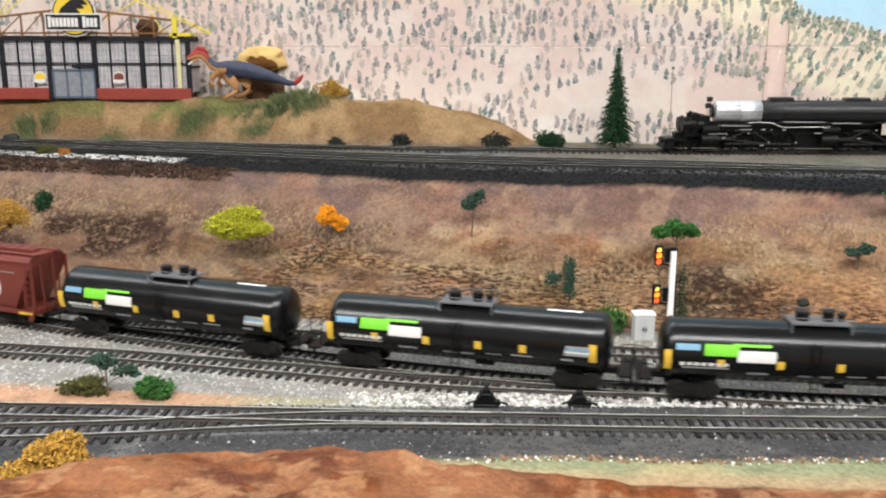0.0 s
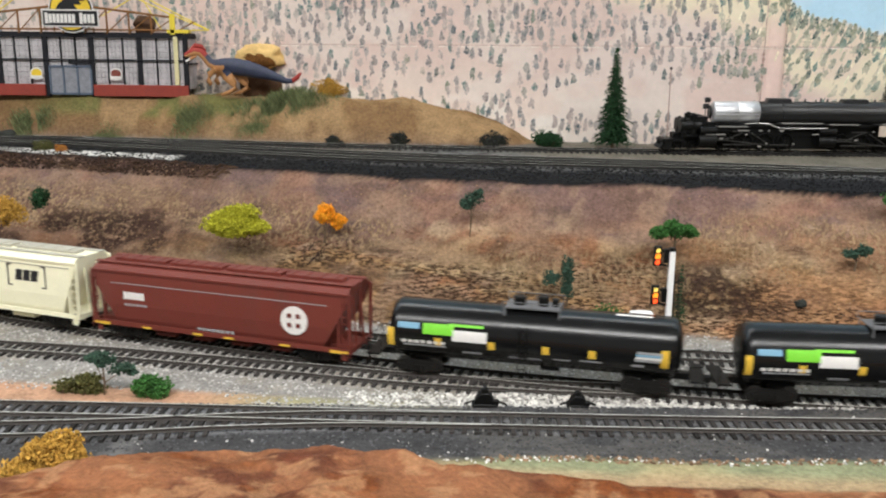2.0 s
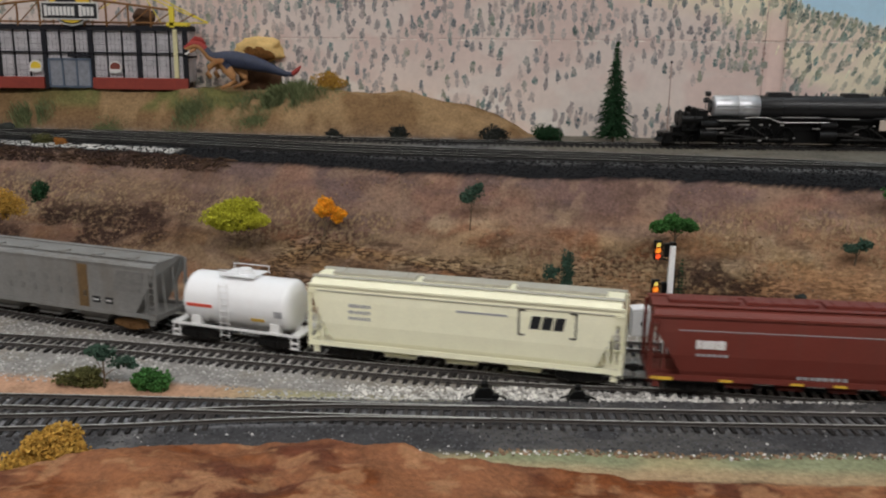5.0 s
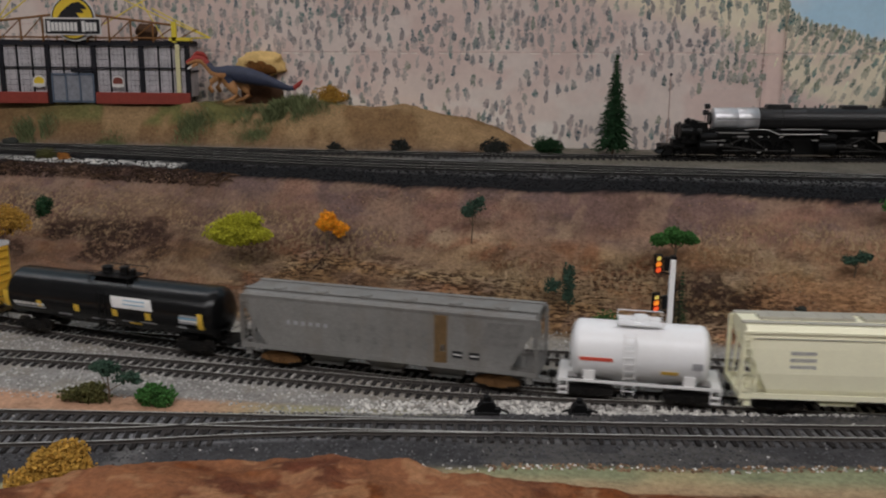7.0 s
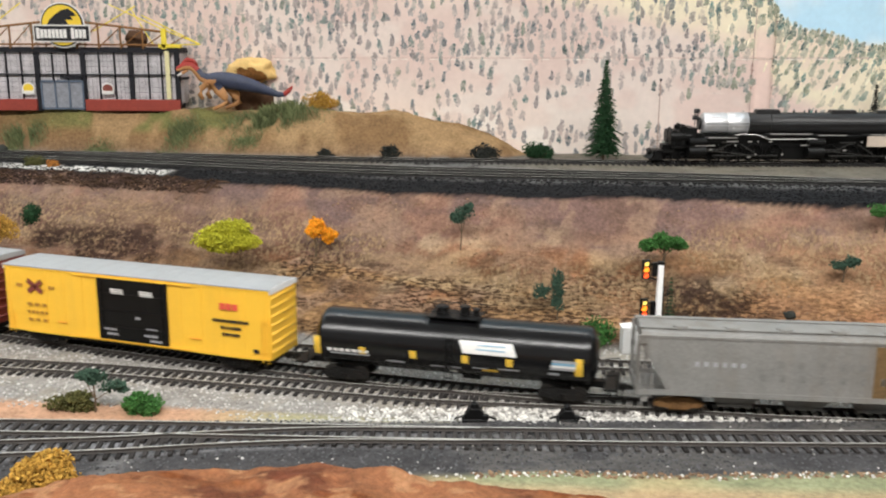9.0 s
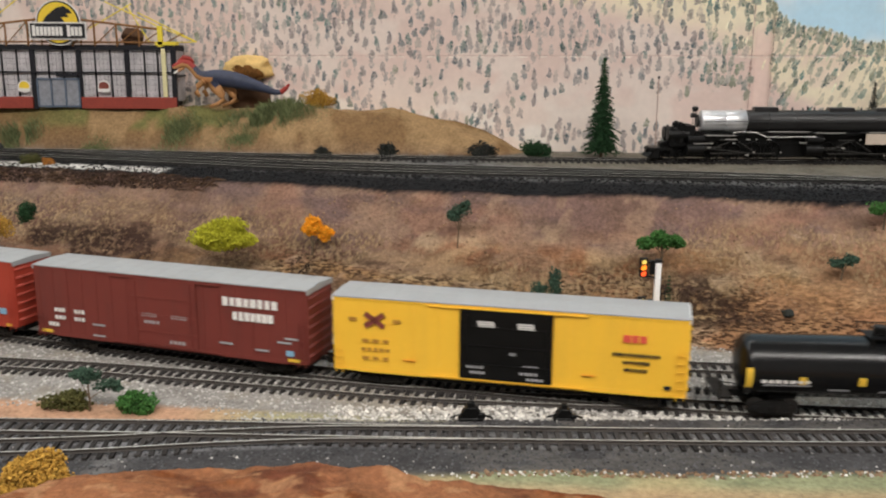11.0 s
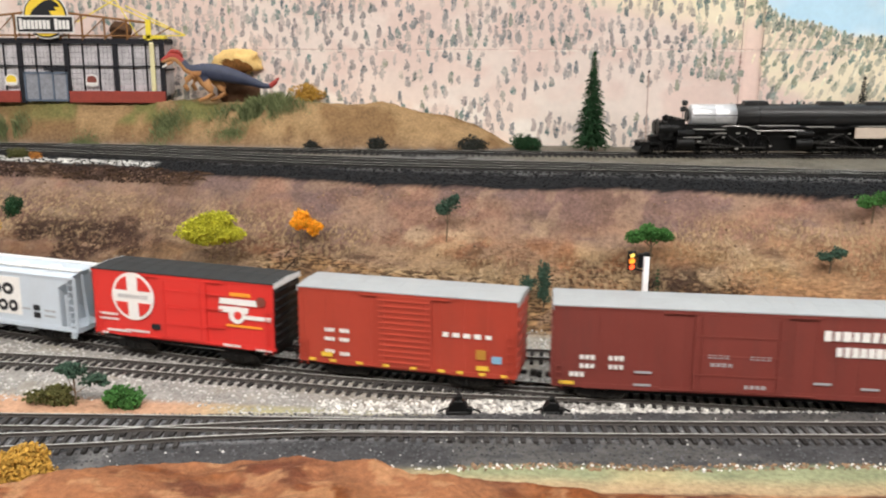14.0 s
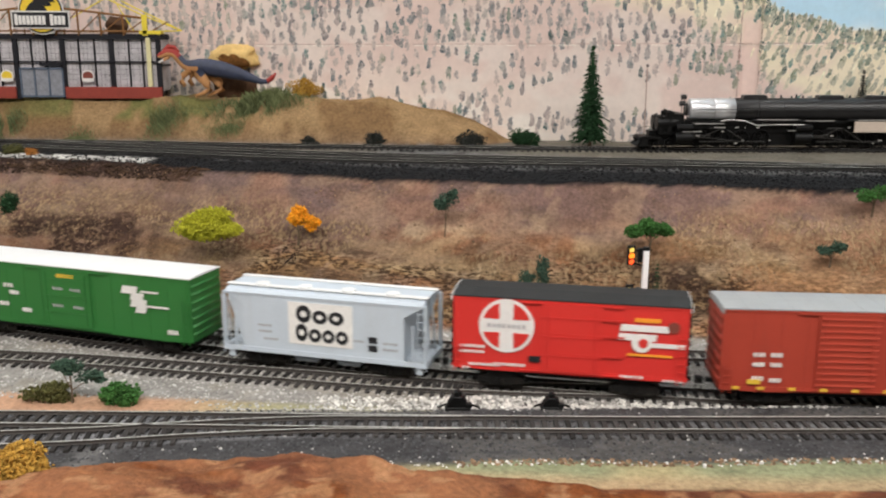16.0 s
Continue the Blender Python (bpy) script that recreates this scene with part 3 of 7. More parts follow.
    # pale worn scars
    hill = mix(hill, (0.46, 0.345, 0.215), smooth(0.60, 0.68, fbm(X * 28 + 9, t * 9, 4)) * smooth(0.25, 0.4, t) * smooth(0.85, 0.7, t) * 0.4)
    hill = mix(hill, (0.125, 0.070, 0.050), smooth(-0.10, -0.26, X) * smooth(0.85, 0.60, t) * 0.55)
    hill = mix(hill, (0.34, 0.175, 0.088), smooth(0.05, 0.20, X) * smooth(0.40, 0.55, fbm(X * 20 + 2, t * 5, 1)) * smooth(0.9, 0.6, t) * 0.55)
    hill = np.minimum(hill * (1.06 + 0.10 * smooth(0.0, 0.15, X))[..., None], 0.6)
    grain = np.zeros(X.shape + (4,))
    on_hill = smooth(0.0, 0.05, t) * smooth(1.0, 0.97, t)
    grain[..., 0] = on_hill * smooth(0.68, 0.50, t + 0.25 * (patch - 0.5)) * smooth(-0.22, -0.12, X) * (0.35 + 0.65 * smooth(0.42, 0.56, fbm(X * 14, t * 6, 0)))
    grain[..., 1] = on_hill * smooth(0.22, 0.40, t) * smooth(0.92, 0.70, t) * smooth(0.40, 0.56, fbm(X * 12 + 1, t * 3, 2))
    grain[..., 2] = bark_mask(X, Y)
    grain[..., 3] = 1
    C = mix(C, hill, smooth(0.0, 0.06, t))
    # deck: black lip, ballast, tan dirt at the back
    d = Y - edge
    deck = mix(np.broadcast_to(np.array((0.010, 0.010, 0.011)), C.shape), (0.115, 0.113, 0.110), smooth(0.05, 0.085, d) * 0.9 * smooth(0.30, 0.50, n2))
    deck = mix(deck, (0.16, 0.16, 0.155), smooth(0.085, 0.10, d) * smooth(0.20, 0.18, d) * smooth(0.30, 0.1, X) * smooth(0.36, 0.50, n2) * 0.8)
    deck = mix(deck, (0.175, 0.155, 0.12), smooth(0.125, 0.16, d) * smooth(0.02, 0.14, X) * (0.75 + 0.4 * (n1 - 0.5)))
    deck = mix(deck, (0.16, 0.14, 0.11), smooth(0.12, 0.17, d) * smooth(0.0, -0.1, X) * 0.8)
    deck = mix(deck, (0.58, 0.56, 0.52), smooth(0.000, 0.004, d) * smooth(0.046, 0.038, d) * smooth(-0.245, -0.262, X) * smooth(0.24, 0.36, n2))
    C = mix(C, deck, smooth(0.968, 0.992, t + 0.03 * (n2 - 0.5)))
    # upper hill
    foot = np.interp(X, UP_X, UP_Y) + 0.006 * (fbm(X * 16, X * 0 + 1, 4) - 0.5)
    u = (Y - foot) / (0.042 - 0.018 * smooth(-0.20, -0.28, X))
    tan = mix(np.broadcast_to(np.array((0.30, 0.195, 0.098)), C.shape), (0.17, 0.098, 0.045), smooth(0.45, 0.62, n1) * 0.75)
    tan = mix(tan, (0.20, 0.13, 0.08), smooth(0.35, 0.0, u) * 0.5)
    tan = mix(tan, (0.15, 0.16, 0.055), smooth(0.50, 0.60, n1) * smooth(0.35, 0.6, u) * smooth(-0.12, -0.2, X) * smooth(-0.52, -0.40, X) * 0.8)
    C = mix(C, tan, smooth(-0.05, 0.06, u) * smooth(0.125, 0.10, X))
    C = np.concatenate([C, np.ones(X.shape + (1,))], 2)
    V = np.stack([X, Y, Z], 2).reshape(-1, 3)
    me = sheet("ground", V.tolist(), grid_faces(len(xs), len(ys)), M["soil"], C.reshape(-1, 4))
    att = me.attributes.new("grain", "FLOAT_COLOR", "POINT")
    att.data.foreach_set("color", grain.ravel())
    tagged(new("ground", me), "painted plaster layout ground with ballast, red earth and hillside", "ground", kind="structure")


build_ground()


# ---- backdrop wall, painted ----
RIDGE_X = [0.20, 0.30, 0.3657, 0.3800, 0.3914, 0.434, 0.464, 0.4925, 0.62, 2.8]
RIDGE_Z = [0.40, 0.345, 0.2705, 0.2530, 0.2455, 0.2318, 0.2259, 0.2218, 0.200, 0.18]
CREAM_X = [-2.8, 0.02, 0.147, 0.296, 0.352, 0.386, 0.45, 2.8]
CREAM_Z = [0.30, 0.290, 0.268, 0.234, 0.212, 0.172, 0.140, 0.10]


def ridge_z(x):
    return np.interp(x, RIDGE_X, RIDGE_Z) + 0.0022 * np.sin(np.asarray(x) * 90)


def build_backdrop():
    xs = np.concatenate([np.linspace(-2.8, -0.8, 6)[:-1], np.arange(-0.8, 0.335, 0.004), np.arange(0.335, 0.39, 0.0014), np.arange(0.39, 0.8001, 0.004), np.linspace(0.8, 2.8, 6)[1:]])
    zs = np.concatenate([np.arange(0.02, 0.42, 0.003), np.linspace(0.42, 1.4, 12)])
    X, Z = np.meshgrid(xs, zs, indexing="ij")
    n1, n3 = fbm(X * 16, Z * 22, 1), fbm(X * 5, Z * 9, 3)
    C = mix(np.broadcast_to(np.array((0.74, 0.585, 0.525)), X.shape + (3,)), (0.80, 0.675, 0.60), smooth(0.40, 0.62, n3))
    C = mix(C, (0.82, 0.75, 0.68), smooth(0.50, 0.62, n1) * 0.5)
    cream = smooth(-0.012, 0.014, Z - np.interp(X, CREAM_X, CREAM_Z) + 0.02 * (n1 - 0.5))
    C = mix(C, mix(np.broadcast_to(np.array((0.88, 0.80, 0.60)), C.shape), (0.85, 0.72, 0.58), smooth(0.45, 0.6, n1)), cream * 0.9)
    # the lighter band of the rounded board joint
    C = mix(C, (0.80, 0.60, 0.53), smooth(0.0105, 0.0085, abs(X - 0.3655)) * smooth(0.26, 0.22, Z) * 0.8)
    # worn whitish ground line along the upper hill
    C = mix(C, (0.88, 0.82, 0.75), smooth(0.020, 0.004, abs(Z - np.interp(X, [-0.2, -0.05, 0.05, 0.12, 0.2], [0.150, 0.146, 0.135, 0.118, 0.10]))) * smooth(0.42, 0.55, n1) * smooth(0.2, 0.12, X) * 0.8)
    rz = ridge_z(X)
    sky = mix(np.broadcast_to(np.array((0.50, 0.74, 0.90)), C.shape), (0.74, 0.85, 0.91), smooth(0.42, 0.60, fbm(X * 9, Z * 16, 4)))
    C = mix(C, sky, smooth(-0.002, 0.003, Z - rz) * smooth(0.30, 0.36, X))
    C = mix(C, (0.52, 0.74, 0.89), smooth(0.36, 0.40, Z))
    Yb = backdrop_y(X)
    C = np.concatenate([C, np.ones(X.shape + (1,))], 2)
    V = np.stack([X, Yb, Z], 2).reshape(-1, 3)
    me = sheet("backdrop", V.tolist(), grid_faces(len(xs), len(zs)), M["wall_paint"], C.reshape(-1, 4))
    ob = tagged(new("backdrop", me), "backdrop board painted with a pale pink wooded mountainside", "backdrop", kind="structure")
    solid = ob.modifiers.new("thickness", "SOLIDIFY")
    solid.thickness, solid.offset = 0.012, -1.0

    # painted trees: clusters of small sponge and brush daubs lying on the board
    rnd = random.Random(4)
    verts, faces, cols = [], [], []
    pink, straw = (0.78, 0.64, 0.57), (0.86, 0.76, 0.58)
    cool = [(0.17, 0.20, 0.215), (0.24, 0.255, 0.26), (0.20, 0.19, 0.20), (0.15, 0.235, 0.225), (0.28, 0.26, 0.255), (0.12, 0.16, 0.18)]
    green = [(0.16, 0.215, 0.175), (0.10, 0.17, 0.165), (0.22, 0.26, 0.19), (0.08, 0.13, 0.13), (0.12, 0.24, 0.22)]

    def daub(x, z, w, hgt, tone, ragged=0.4, steps=7, lean=0.0):
        start = len(verts)
        lift = 0.00035 + rnd.random() * 0.0003
        for i in range(steps):
            a = 2 * math.pi * i / steps
            r = 1 + ragged * (rnd.random() - 0.5) * 2
            dz = hgt * 0.5 * r * math.sin(a)
            vx = x + w * 0.5 * r * math.cos(a) + lean * dz
            verts.append([vx, lift, z + dz])
            cols.append((*tone, 1))
        faces.append(list(range(start, start + steps)))

    def painted_tree(x, z, w, hg, tone, strength, lean=0.0, ground=pink):
        n = rnd.choice((6, 8, 10, 12))
        for k in range(3):
            k2 = strength * rnd.uniform(0.5, 0.9)
            c = tuple(g * (1 - k2) + t * k2 for g, t in zip(ground, tone))
            dz = (k - 1) * hg * 0.24
            daub(x + rnd.uniform(-0.1, 0.1) * w + lean * dz, z + dz, w * (0.85, 0.8, 0.5)[k], hg * rnd.uniform(0.36, 0.5), c, 0.45, 9, lean)
        for k in range(n):
            q = rnd.uniform(-0.5, 0.5)
            wide = w * (0.5 - 0.36 * abs(q + 0.12)) * 1.6
            k2 = min(1.0, max(0.12, strength * rnd.uniform(0.55, 1.25)))
            shade = rnd.uniform(0.85, 1.12)
            c = tuple(g * (1 - k2) + t * k2 * shade for g, t in zip(ground, tone))
            daub(x + rnd.uniform(-0.5, 0.5) * wide + lean * q * hg, z + q * hg, rnd.uniform(0.0012, 0.0032), rnd.uniform(0.0014, 0.0042), c, 0.5, 7, lean)
        if rnd.random() < 0.35:
            daub(x, z - hg * 0.62, 0.0010, hg * 0.35, tuple(g * 0.5 + t * 0.5 for g, t in zip(ground, (0.22, 0.16, 0.15))), 0.3)

    row_z = 0.105
    while row_z < 0.300:
        x = -0.64 + rnd.random() * 0.02
        while x < 0.66:
            dens = float(fbm(np.array(x * 7.0), np.array(row_z * 16.0), 2))
            z = row_z + rnd.uniform(-0.006, 0.006)
            high = (z - 0.105) / 0.15
            keep = 0.44 + 0.40 * min(1, max(0, high)) + (dens - 0.5) * 2.0
            bare = 0.17 < x < 0.345 and 0.135 < z < 0.180
            if bare:
                keep -= 0.5
            if 0.13 < x < 0.33 and z < 0.134:
                keep += 0.55
            under = float(ridge_z(x)) - z if x > 0.3 else 1
            right = x > 0.30
            if under < 0.004 or (0.354 < x < 0.377 and z < 0.235):
                keep = 0
            elif right and under < 0.022:
                keep = 1.3
            elif right:
                keep += 0.10
            if rnd.random() < keep:
                tone = rnd.choice(green if right or rnd.random() < 0.14 else cool)
                strength = rnd.choice((0.45, 0.7, 0.9, 1.0, 1.0))
                w, hg = rnd.uniform(0.0048, 0.0082), rnd.uniform(0.0085, 0.0155)
                creamy = z > float(np.interp(x, CREAM_X, CREAM_Z))
                painted_tree(x, z, w, hg, tone, strength, 0.35 if x > 0.38 else rnd.uniform(-0.05, 0.08), straw if creamy else pink)
            x += rnd.uniform(0.007, 0.0155) * (0.72 if right else 1)
        row_z += 0.0088
    # dark crest of trees on the skyline
    x = 0.335
    while x < 0.66:
        z = float(ridge_z(x)) - 0.0015
        for k in range(2):
            painted_tree(x + rnd.uniform(-0.002, 0.002), z - k * 0.006, rnd.uniform(0.004, 0.0065), rnd.uniform(0.006, 0.0105), rnd.choice(green), 0.95, 0.1, straw)
        x += rnd.uniform(0.004, 0.0085)
    # pale slanting brush strokes of the far slope, and long strokes of the rock bands
    for k in range(90):
        x, z = rnd.uniform(0.30, 0.60), rnd.uniform(0.15, 0.26)
        if z < float(ridge_z(x)) - 0.012 and z > float(np.interp(x, CREAM_X, CREAM_Z)):
            daub(x, z, rnd.uniform(0.0016, 0.003), rnd.uniform(0.008, 0.018), rnd.choice([(0.88, 0.82, 0.64), (0.86, 0.76, 0.58), (0.76, 0.74, 0.56)]), 0.25, 10, 0.3)
    for k in range(26):
        x, z = rnd.uniform(-0.6, 0.34), rnd.uniform(0.11, 0.27)
        daub(x, z, rnd.uniform(0.015, 0.05), rnd.uniform(0.0006, 0.0016), rnd.choice([(0.84, 0.78, 0.71), (0.80, 0.68, 0.61), (0.70, 0.56, 0.50)]), 0.2, 10)
    # horizontal board joint
    for k in range(110):
        x = -0.62 + k * 0.0115
        z = float(np.interp(x, [-0.6, -0.19, 0.15, 0.5, 0.7], [0.202, 0.205, 0.2071, 0.2092, 0.211]))
        daub(x, z, 0.0150, 0.0011, rnd.choice([(0.58, 0.43, 0.38), (0.66, 0.50, 0.44), (0.72, 0.57, 0.50)]), 0.2, 10)
        if rnd.random() < 0.6:
            daub(x, z - 0.0014, 0.0120, 0.0013, (0.87, 0.79, 0.71), 0.3, 10)
    # dark cracks beside the rounded joint
    for x, z0, z1, w in ((0.3545, 0.15, 0.31, 0.0016), (0.3765, 0.16, 0.25, 0.0011), (0.3540, 0.175, 0.205, 0.0030)):
        for k in range(14):
            z = z0 + (z1 - z0) * (k + 0.5) / 14
            daub(x, z, w * rnd.uniform(0.6, 1.3), (z1 - z0) / 11, rnd.choice([(0.36, 0.25, 0.22), (0.48, 0.35, 0.31), (0.58, 0.44, 0.38)]), 0.2, 10)
    V = np.array(verts)
    V[:, 1] = backdrop_y(V[:, 0]) - V[:, 1]
    me = sheet("painted_tree", V.tolist(), faces, M["daub"], cols, False)
    tagged(new("painted_tree", me), "blue-grey and green painted trees on the backdrop board", "mural", kind="stuff")


build_backdrop()


# ---- the room that closes the place ----
def slab(name, label, category, cx, cy, cz, sx, sy, sz, mat):
    bm = bmesh.new()
    box(bm, cx, cy, cz, sx, sy, sz)
    return tagged(new(name, finish(name, bm, mat)), label, category, kind="structure")


slab("floor", "plain dark room floor", "floor", 0, -0.2, -1.02, 6.2, 3.4, 0.04, M["carpet"])
slab("ceiling", "plain white ceiling", "ceiling", 0, -0.2, 1.42, 6.2, 3.4, 0.04, M["room"])
slab("wall_south", "plain off-white wall", "wall", 0, -1.85, 0.2, 6.2, 0.1, 2.4, M["room"])
slab("wall_north", "plain off-white wall", "wall", 0, 1.40, 0.2, 6.2, 0.1, 2.4, M["room"])
slab("wall_west", "plain off-white wall", "wall", -3.0, -0.2, 0.2, 0.1, 3.2, 2.4, M["room"])
slab("wall_east", "plain off-white wall", "wall", 3.0, -0.2, 0.2, 0.1, 3.2, 2.4, M["room"])
slab("trim_fascia", "plain dark fascia board of the layout", "fascia", 0, 0.19, -0.16, 5.6, 0.02, 0.28, M["fascia"])


# ---- railway tracks ----
TIE_MESH = {}


def tie_mesh(key, mat):
    if key not in TIE_MESH:
        bm = bmesh.new()
        box(bm, 0, 0, 0, 0.0026, 0.0285, 0.0018)
        TIE_MESH[key] = finish("tie", bm, mat, bevel=0.0002)
    return TIE_MESH[key]


def resample(pts, step):
    pts = np.asarray(pts, float)
    s = np.concatenate([[0], np.cumsum(np.hypot(np.diff(pts[:, 0]), np.diff(pts[:, 1])))])
    q = np.arange(0, s[-1], step)
    return np.stack([np.interp(q, s, pts[:, 0]), np.interp(q, s, pts[:, 1])], 1)


def rail_mesh(pts, off, z, mat, w=0.0009, hgt=0.0022):
    p = resample(pts, 0.01)
    d = np.gradient(p, axis=0)
    d /= np.linalg.norm(d, axis=1)[:, None]
    nrm = np.stack([-d[:, 1], d[:, 0]], 1)
    prof = [(-w * 0.9, -hgt), (w * 0.9, -hgt), (w * 0.25, -hgt * 0.7), (w * 0.5, -hgt * 0.3), (w * 0.5, 0), (-w * 0.5, 0), (-w * 0.5, -hgt * 0.3), (-w * 0.25, -hgt * 0.7)]
    bm = bmesh.new()
    loft(bm, [[(q[0] + nn[0] * (off + a), q[1] + nn[1] * (off + a), z + b) for a, b in prof] for q, nn in zip(p, nrm)])
    bm.faces.ensure_lookup_table()
    for k, f in enumerate(bm.faces):
        f.material_index = 1 if k % len(prof) == 4 else 0
    return finish("rail", bm, [mat, M["rail_top"]])


def track(label, pts, z, tie_range=(-0.62, 0.62), singles=True, rail="rail", tie="tie", rails=(-1, 1), spacing=0.0066, skip=None):
    tr = thing("railway_track", label, "railway track", kind="structure", group="tracks")
    for side in rails:
        ob = new("rail", rail_mesh(pts, side * GAUGE / 2, z, M[rail], 0.0009 if singles else 0.0013))
        ob.parent = tr
    p = resample(pts, spacing)
    d = np.gradient(p, axis=0)
    rest = bmesh.new()
    rnd = random.Random(int(abs(pts[0][1]) * 1e4))
    loose = 0
    for q, dd in zip(p, d):
        if skip and skip(q):
            continue
        ang = math.degrees(math.atan2(dd[1], dd[0])) + rnd.uniform(-1.2, 1.2)
        m = pose(q[0], q[1], z - 0.0031 + rnd.uniform(-0.0001, 0.0001), 0, 0, ang)
        if singles and tie_range[0] < q[0] < tie_range[1]:
            ob = new("tie", tie_mesh(tie, M[tie]))
            ob.parent = tr
            ob.matrix_basis = m
        elif abs(q[0]) < 1.2:
            box(rest, 0, 0, 0, 1, 1, 1, m @ Matrix.Diagonal((0.0026, 0.0285, 0.0018, 1)))
            loose += 1
    if loose:
        tagged(part("tie_row", rest, M["tie_far"], tr), kind="stuff")
    else:
        rest.free()
    return tr


def line(points):
    """A smooth line through a few plan points."""
    xs = np.array([p[0] for p in points])
    ys = np.array([p[1] for p in points])
    q = np.linspace(xs[0], xs[-1], 240)
    y = np.interp(q, xs, ys)
    for _ in range(30):
        y[1:-1] = (y[:-2] + 2 * y[1:-1] + y[2:]) / 4
    return np.stack([q, y], 1)


def build_tracks():
    b = line([(-0.75, 0.655), (-0.45, 0.614), (-0.31, 0.596), (-0.227, 0.584), (-0.165, 0.571), (-0.082, 0.5535), (-0.03, 0.5415), (0.0, 0.5360), (0.08, 0.5265), (0.15, 0.5215)])
    c = np.array([(x, float(line_c(x))) for x in np.arange(-0.27, 2.5, 0.02)])
    d1, d2 = line(YARD_MAIN), line(YARD_LEG)
    e1 = line([(-2.6, 1.0), (-0.75, 1.0), (-0.48, 0.966), (-0.28, 0.908), (-0.11, 0.848), (0.0, 0.828), (0.1, 0.817), (0.25, 0.801), (0.43, 0.785), (0.8, 0.775), (2.6, 0.775)])
    e2 = line([(-2.6, 1.012), (-0.75, 1.012), (-0.48, 1.004), (-0.30, 0.985), (-0.11, 0.950), (0.1, 0.936), (0.25, 0.932), (0.8, 0.932), (2.6, 0.932)])
    e4 = line([(-0.40, 0.988), (-0.28, 0.946), (-0.11, 0.893), (0.0, 0.869), (0.10, 0.854), (0.20, 0.838), (0.30, 0.817), (0.40, 0.792)])
    near = lambda q: abs(q[1] - float(main_y(q[0]))) < 0.0135
    track("weathered code rail on dark wooden ties in light ballast", MAIN[::2], 0.0)
    track("weathered siding on dark wooden ties joining the main line", b, 0.0, skip=near)
    track("weathered rear track on dark ties below the hillside", c, 0.0)
    track("grey yard track on wooden ties in dark ballast", d1, 0.0057)
    track("grey yard turnout leg on wooden ties in dark ballast", d2, 0.0057, skip=lambda q: abs(q[1] - float(np.interp(q[0], d1[:, 0], d1[:, 1]))) < 0.013)
    for pts in (e1, e2, e4):
        track("dark weathered track on the upper deck", pts, 0.1025, singles=False, rail="rail_dark", tie="tie_far")


build_tracks()


# ---- rolling stock ----
W2 = HALF_W
SHARED = {}


def shared(key, build):
    if key not in SHARED:
        SHARED[key] = build()
    return SHARED[key]


def repeat(name, mesh, spots, parent):
    for p in spots:
        ob = new(name, mesh)
        ob.parent = parent
        ob.location = p


def wheel_mesh():
    bm = bmesh.new()
    rod(bm, (0, -0.0012, 0), (0, 0.0012, 0), 0.0050, seg=20)
    rod(bm, (0, 0.0010, 0), (0, 0.0016, 0), 0.0056, seg=20)
    rod(bm, (0, -0.0016, 0), (0, -0.0008, 0), 0.0016, seg=10)
    return finish("wheel", bm, M["wheel"])


def side_frame_mesh(mat):
    bm = bmesh.new()
    top = [(-0.0145, 0.0062), (-0.0125, 0.0078), (-0.006, 0.0096), (0.006, 0.0096), (0.0125, 0.0078), (0.0145, 0.0062), (0.0145, 0.0040), (0.0085, 0.0036), (0.005, 0.0018), (-0.005, 0.0018), (-0.0085, 0.0036), (-0.0145, 0.0040)]
    prism(bm, top, -0.0012, 0.0012)
    for x in (-0.01, 0.01):
        box(bm, x, -0.0014, 0.0052, 0.0036, 0.0012, 0.0034)
    for k in (-0.0016, 0.0016):
        rod(bm, (k, -0.0014, 0.0026), (k, -0.0014, 0.0066), 0.0012, seg=8)
    return finish("side_frame", bm, mat)


def add_truck(car, x, mat="truck"):
    bm = bmesh.new()
    box(bm, 0, 0, 0.0062, 0.0075, 0.022, 0.0035)
    rod(bm, (0, 0, 0.006), (0, 0, 0.0095), 0.003, seg=12)
    for k in (-0.01, 0.01):
        rod(bm, (k, -0.0105, 0.0052), (k, 0.0105, 0.0052), 0.0009, seg=6)
    tr = part("truck", bm, M[mat], car, "dark four-wheel truck" if mat == "truck" else "rust-brown four-wheel truck")
    tr.location = (x, 0, 0)
    for side in (-1, 1):
        ob = new("side_frame", shared("sf" + mat, lambda: side_frame_mesh(M[mat])))
        ob.parent = tr
        ob.matrix_basis = pose(0, side * 0.0125, 0, 0, 0, 0 if side < 0 else 180)
        for k in (-0.01, 0.01):
            ob = new("wheel", shared("wheel", wheel_mesh))
            ob.parent = tr
            ob.matrix_basis = pose(k, side * 0.0088, 0.0052, 0, 0, 0 if side > 0 else 180)


def add_couplers(car, x_end, reach=0.0085):
    for side in (-1, 1):
        bm = bmesh.new()
        box(bm, side * (x_end + reach * 0.4 - 0.003), 0, 0.0098, reach, 0.0022, 0.0026)
        prism(bm, [(side * (x_end + reach * 0.75), 0.0082), (side * (x_end + reach * 1.25), 0.0082), (side * (x_end + reach * 1.25), 0.0118), (side * (x_end + reach * 0.75), 0.0118)], -0.0022, 0.0016)
        rod(bm, (side * (x_end + reach * 0.9), -0.001, 0.0085), (side * (x_end + reach * 0.85), -0.0015, 0.0035), 0.0004, seg=6)
        part("coupler", bm, M["truck"], car, "dark knuckle coupler")


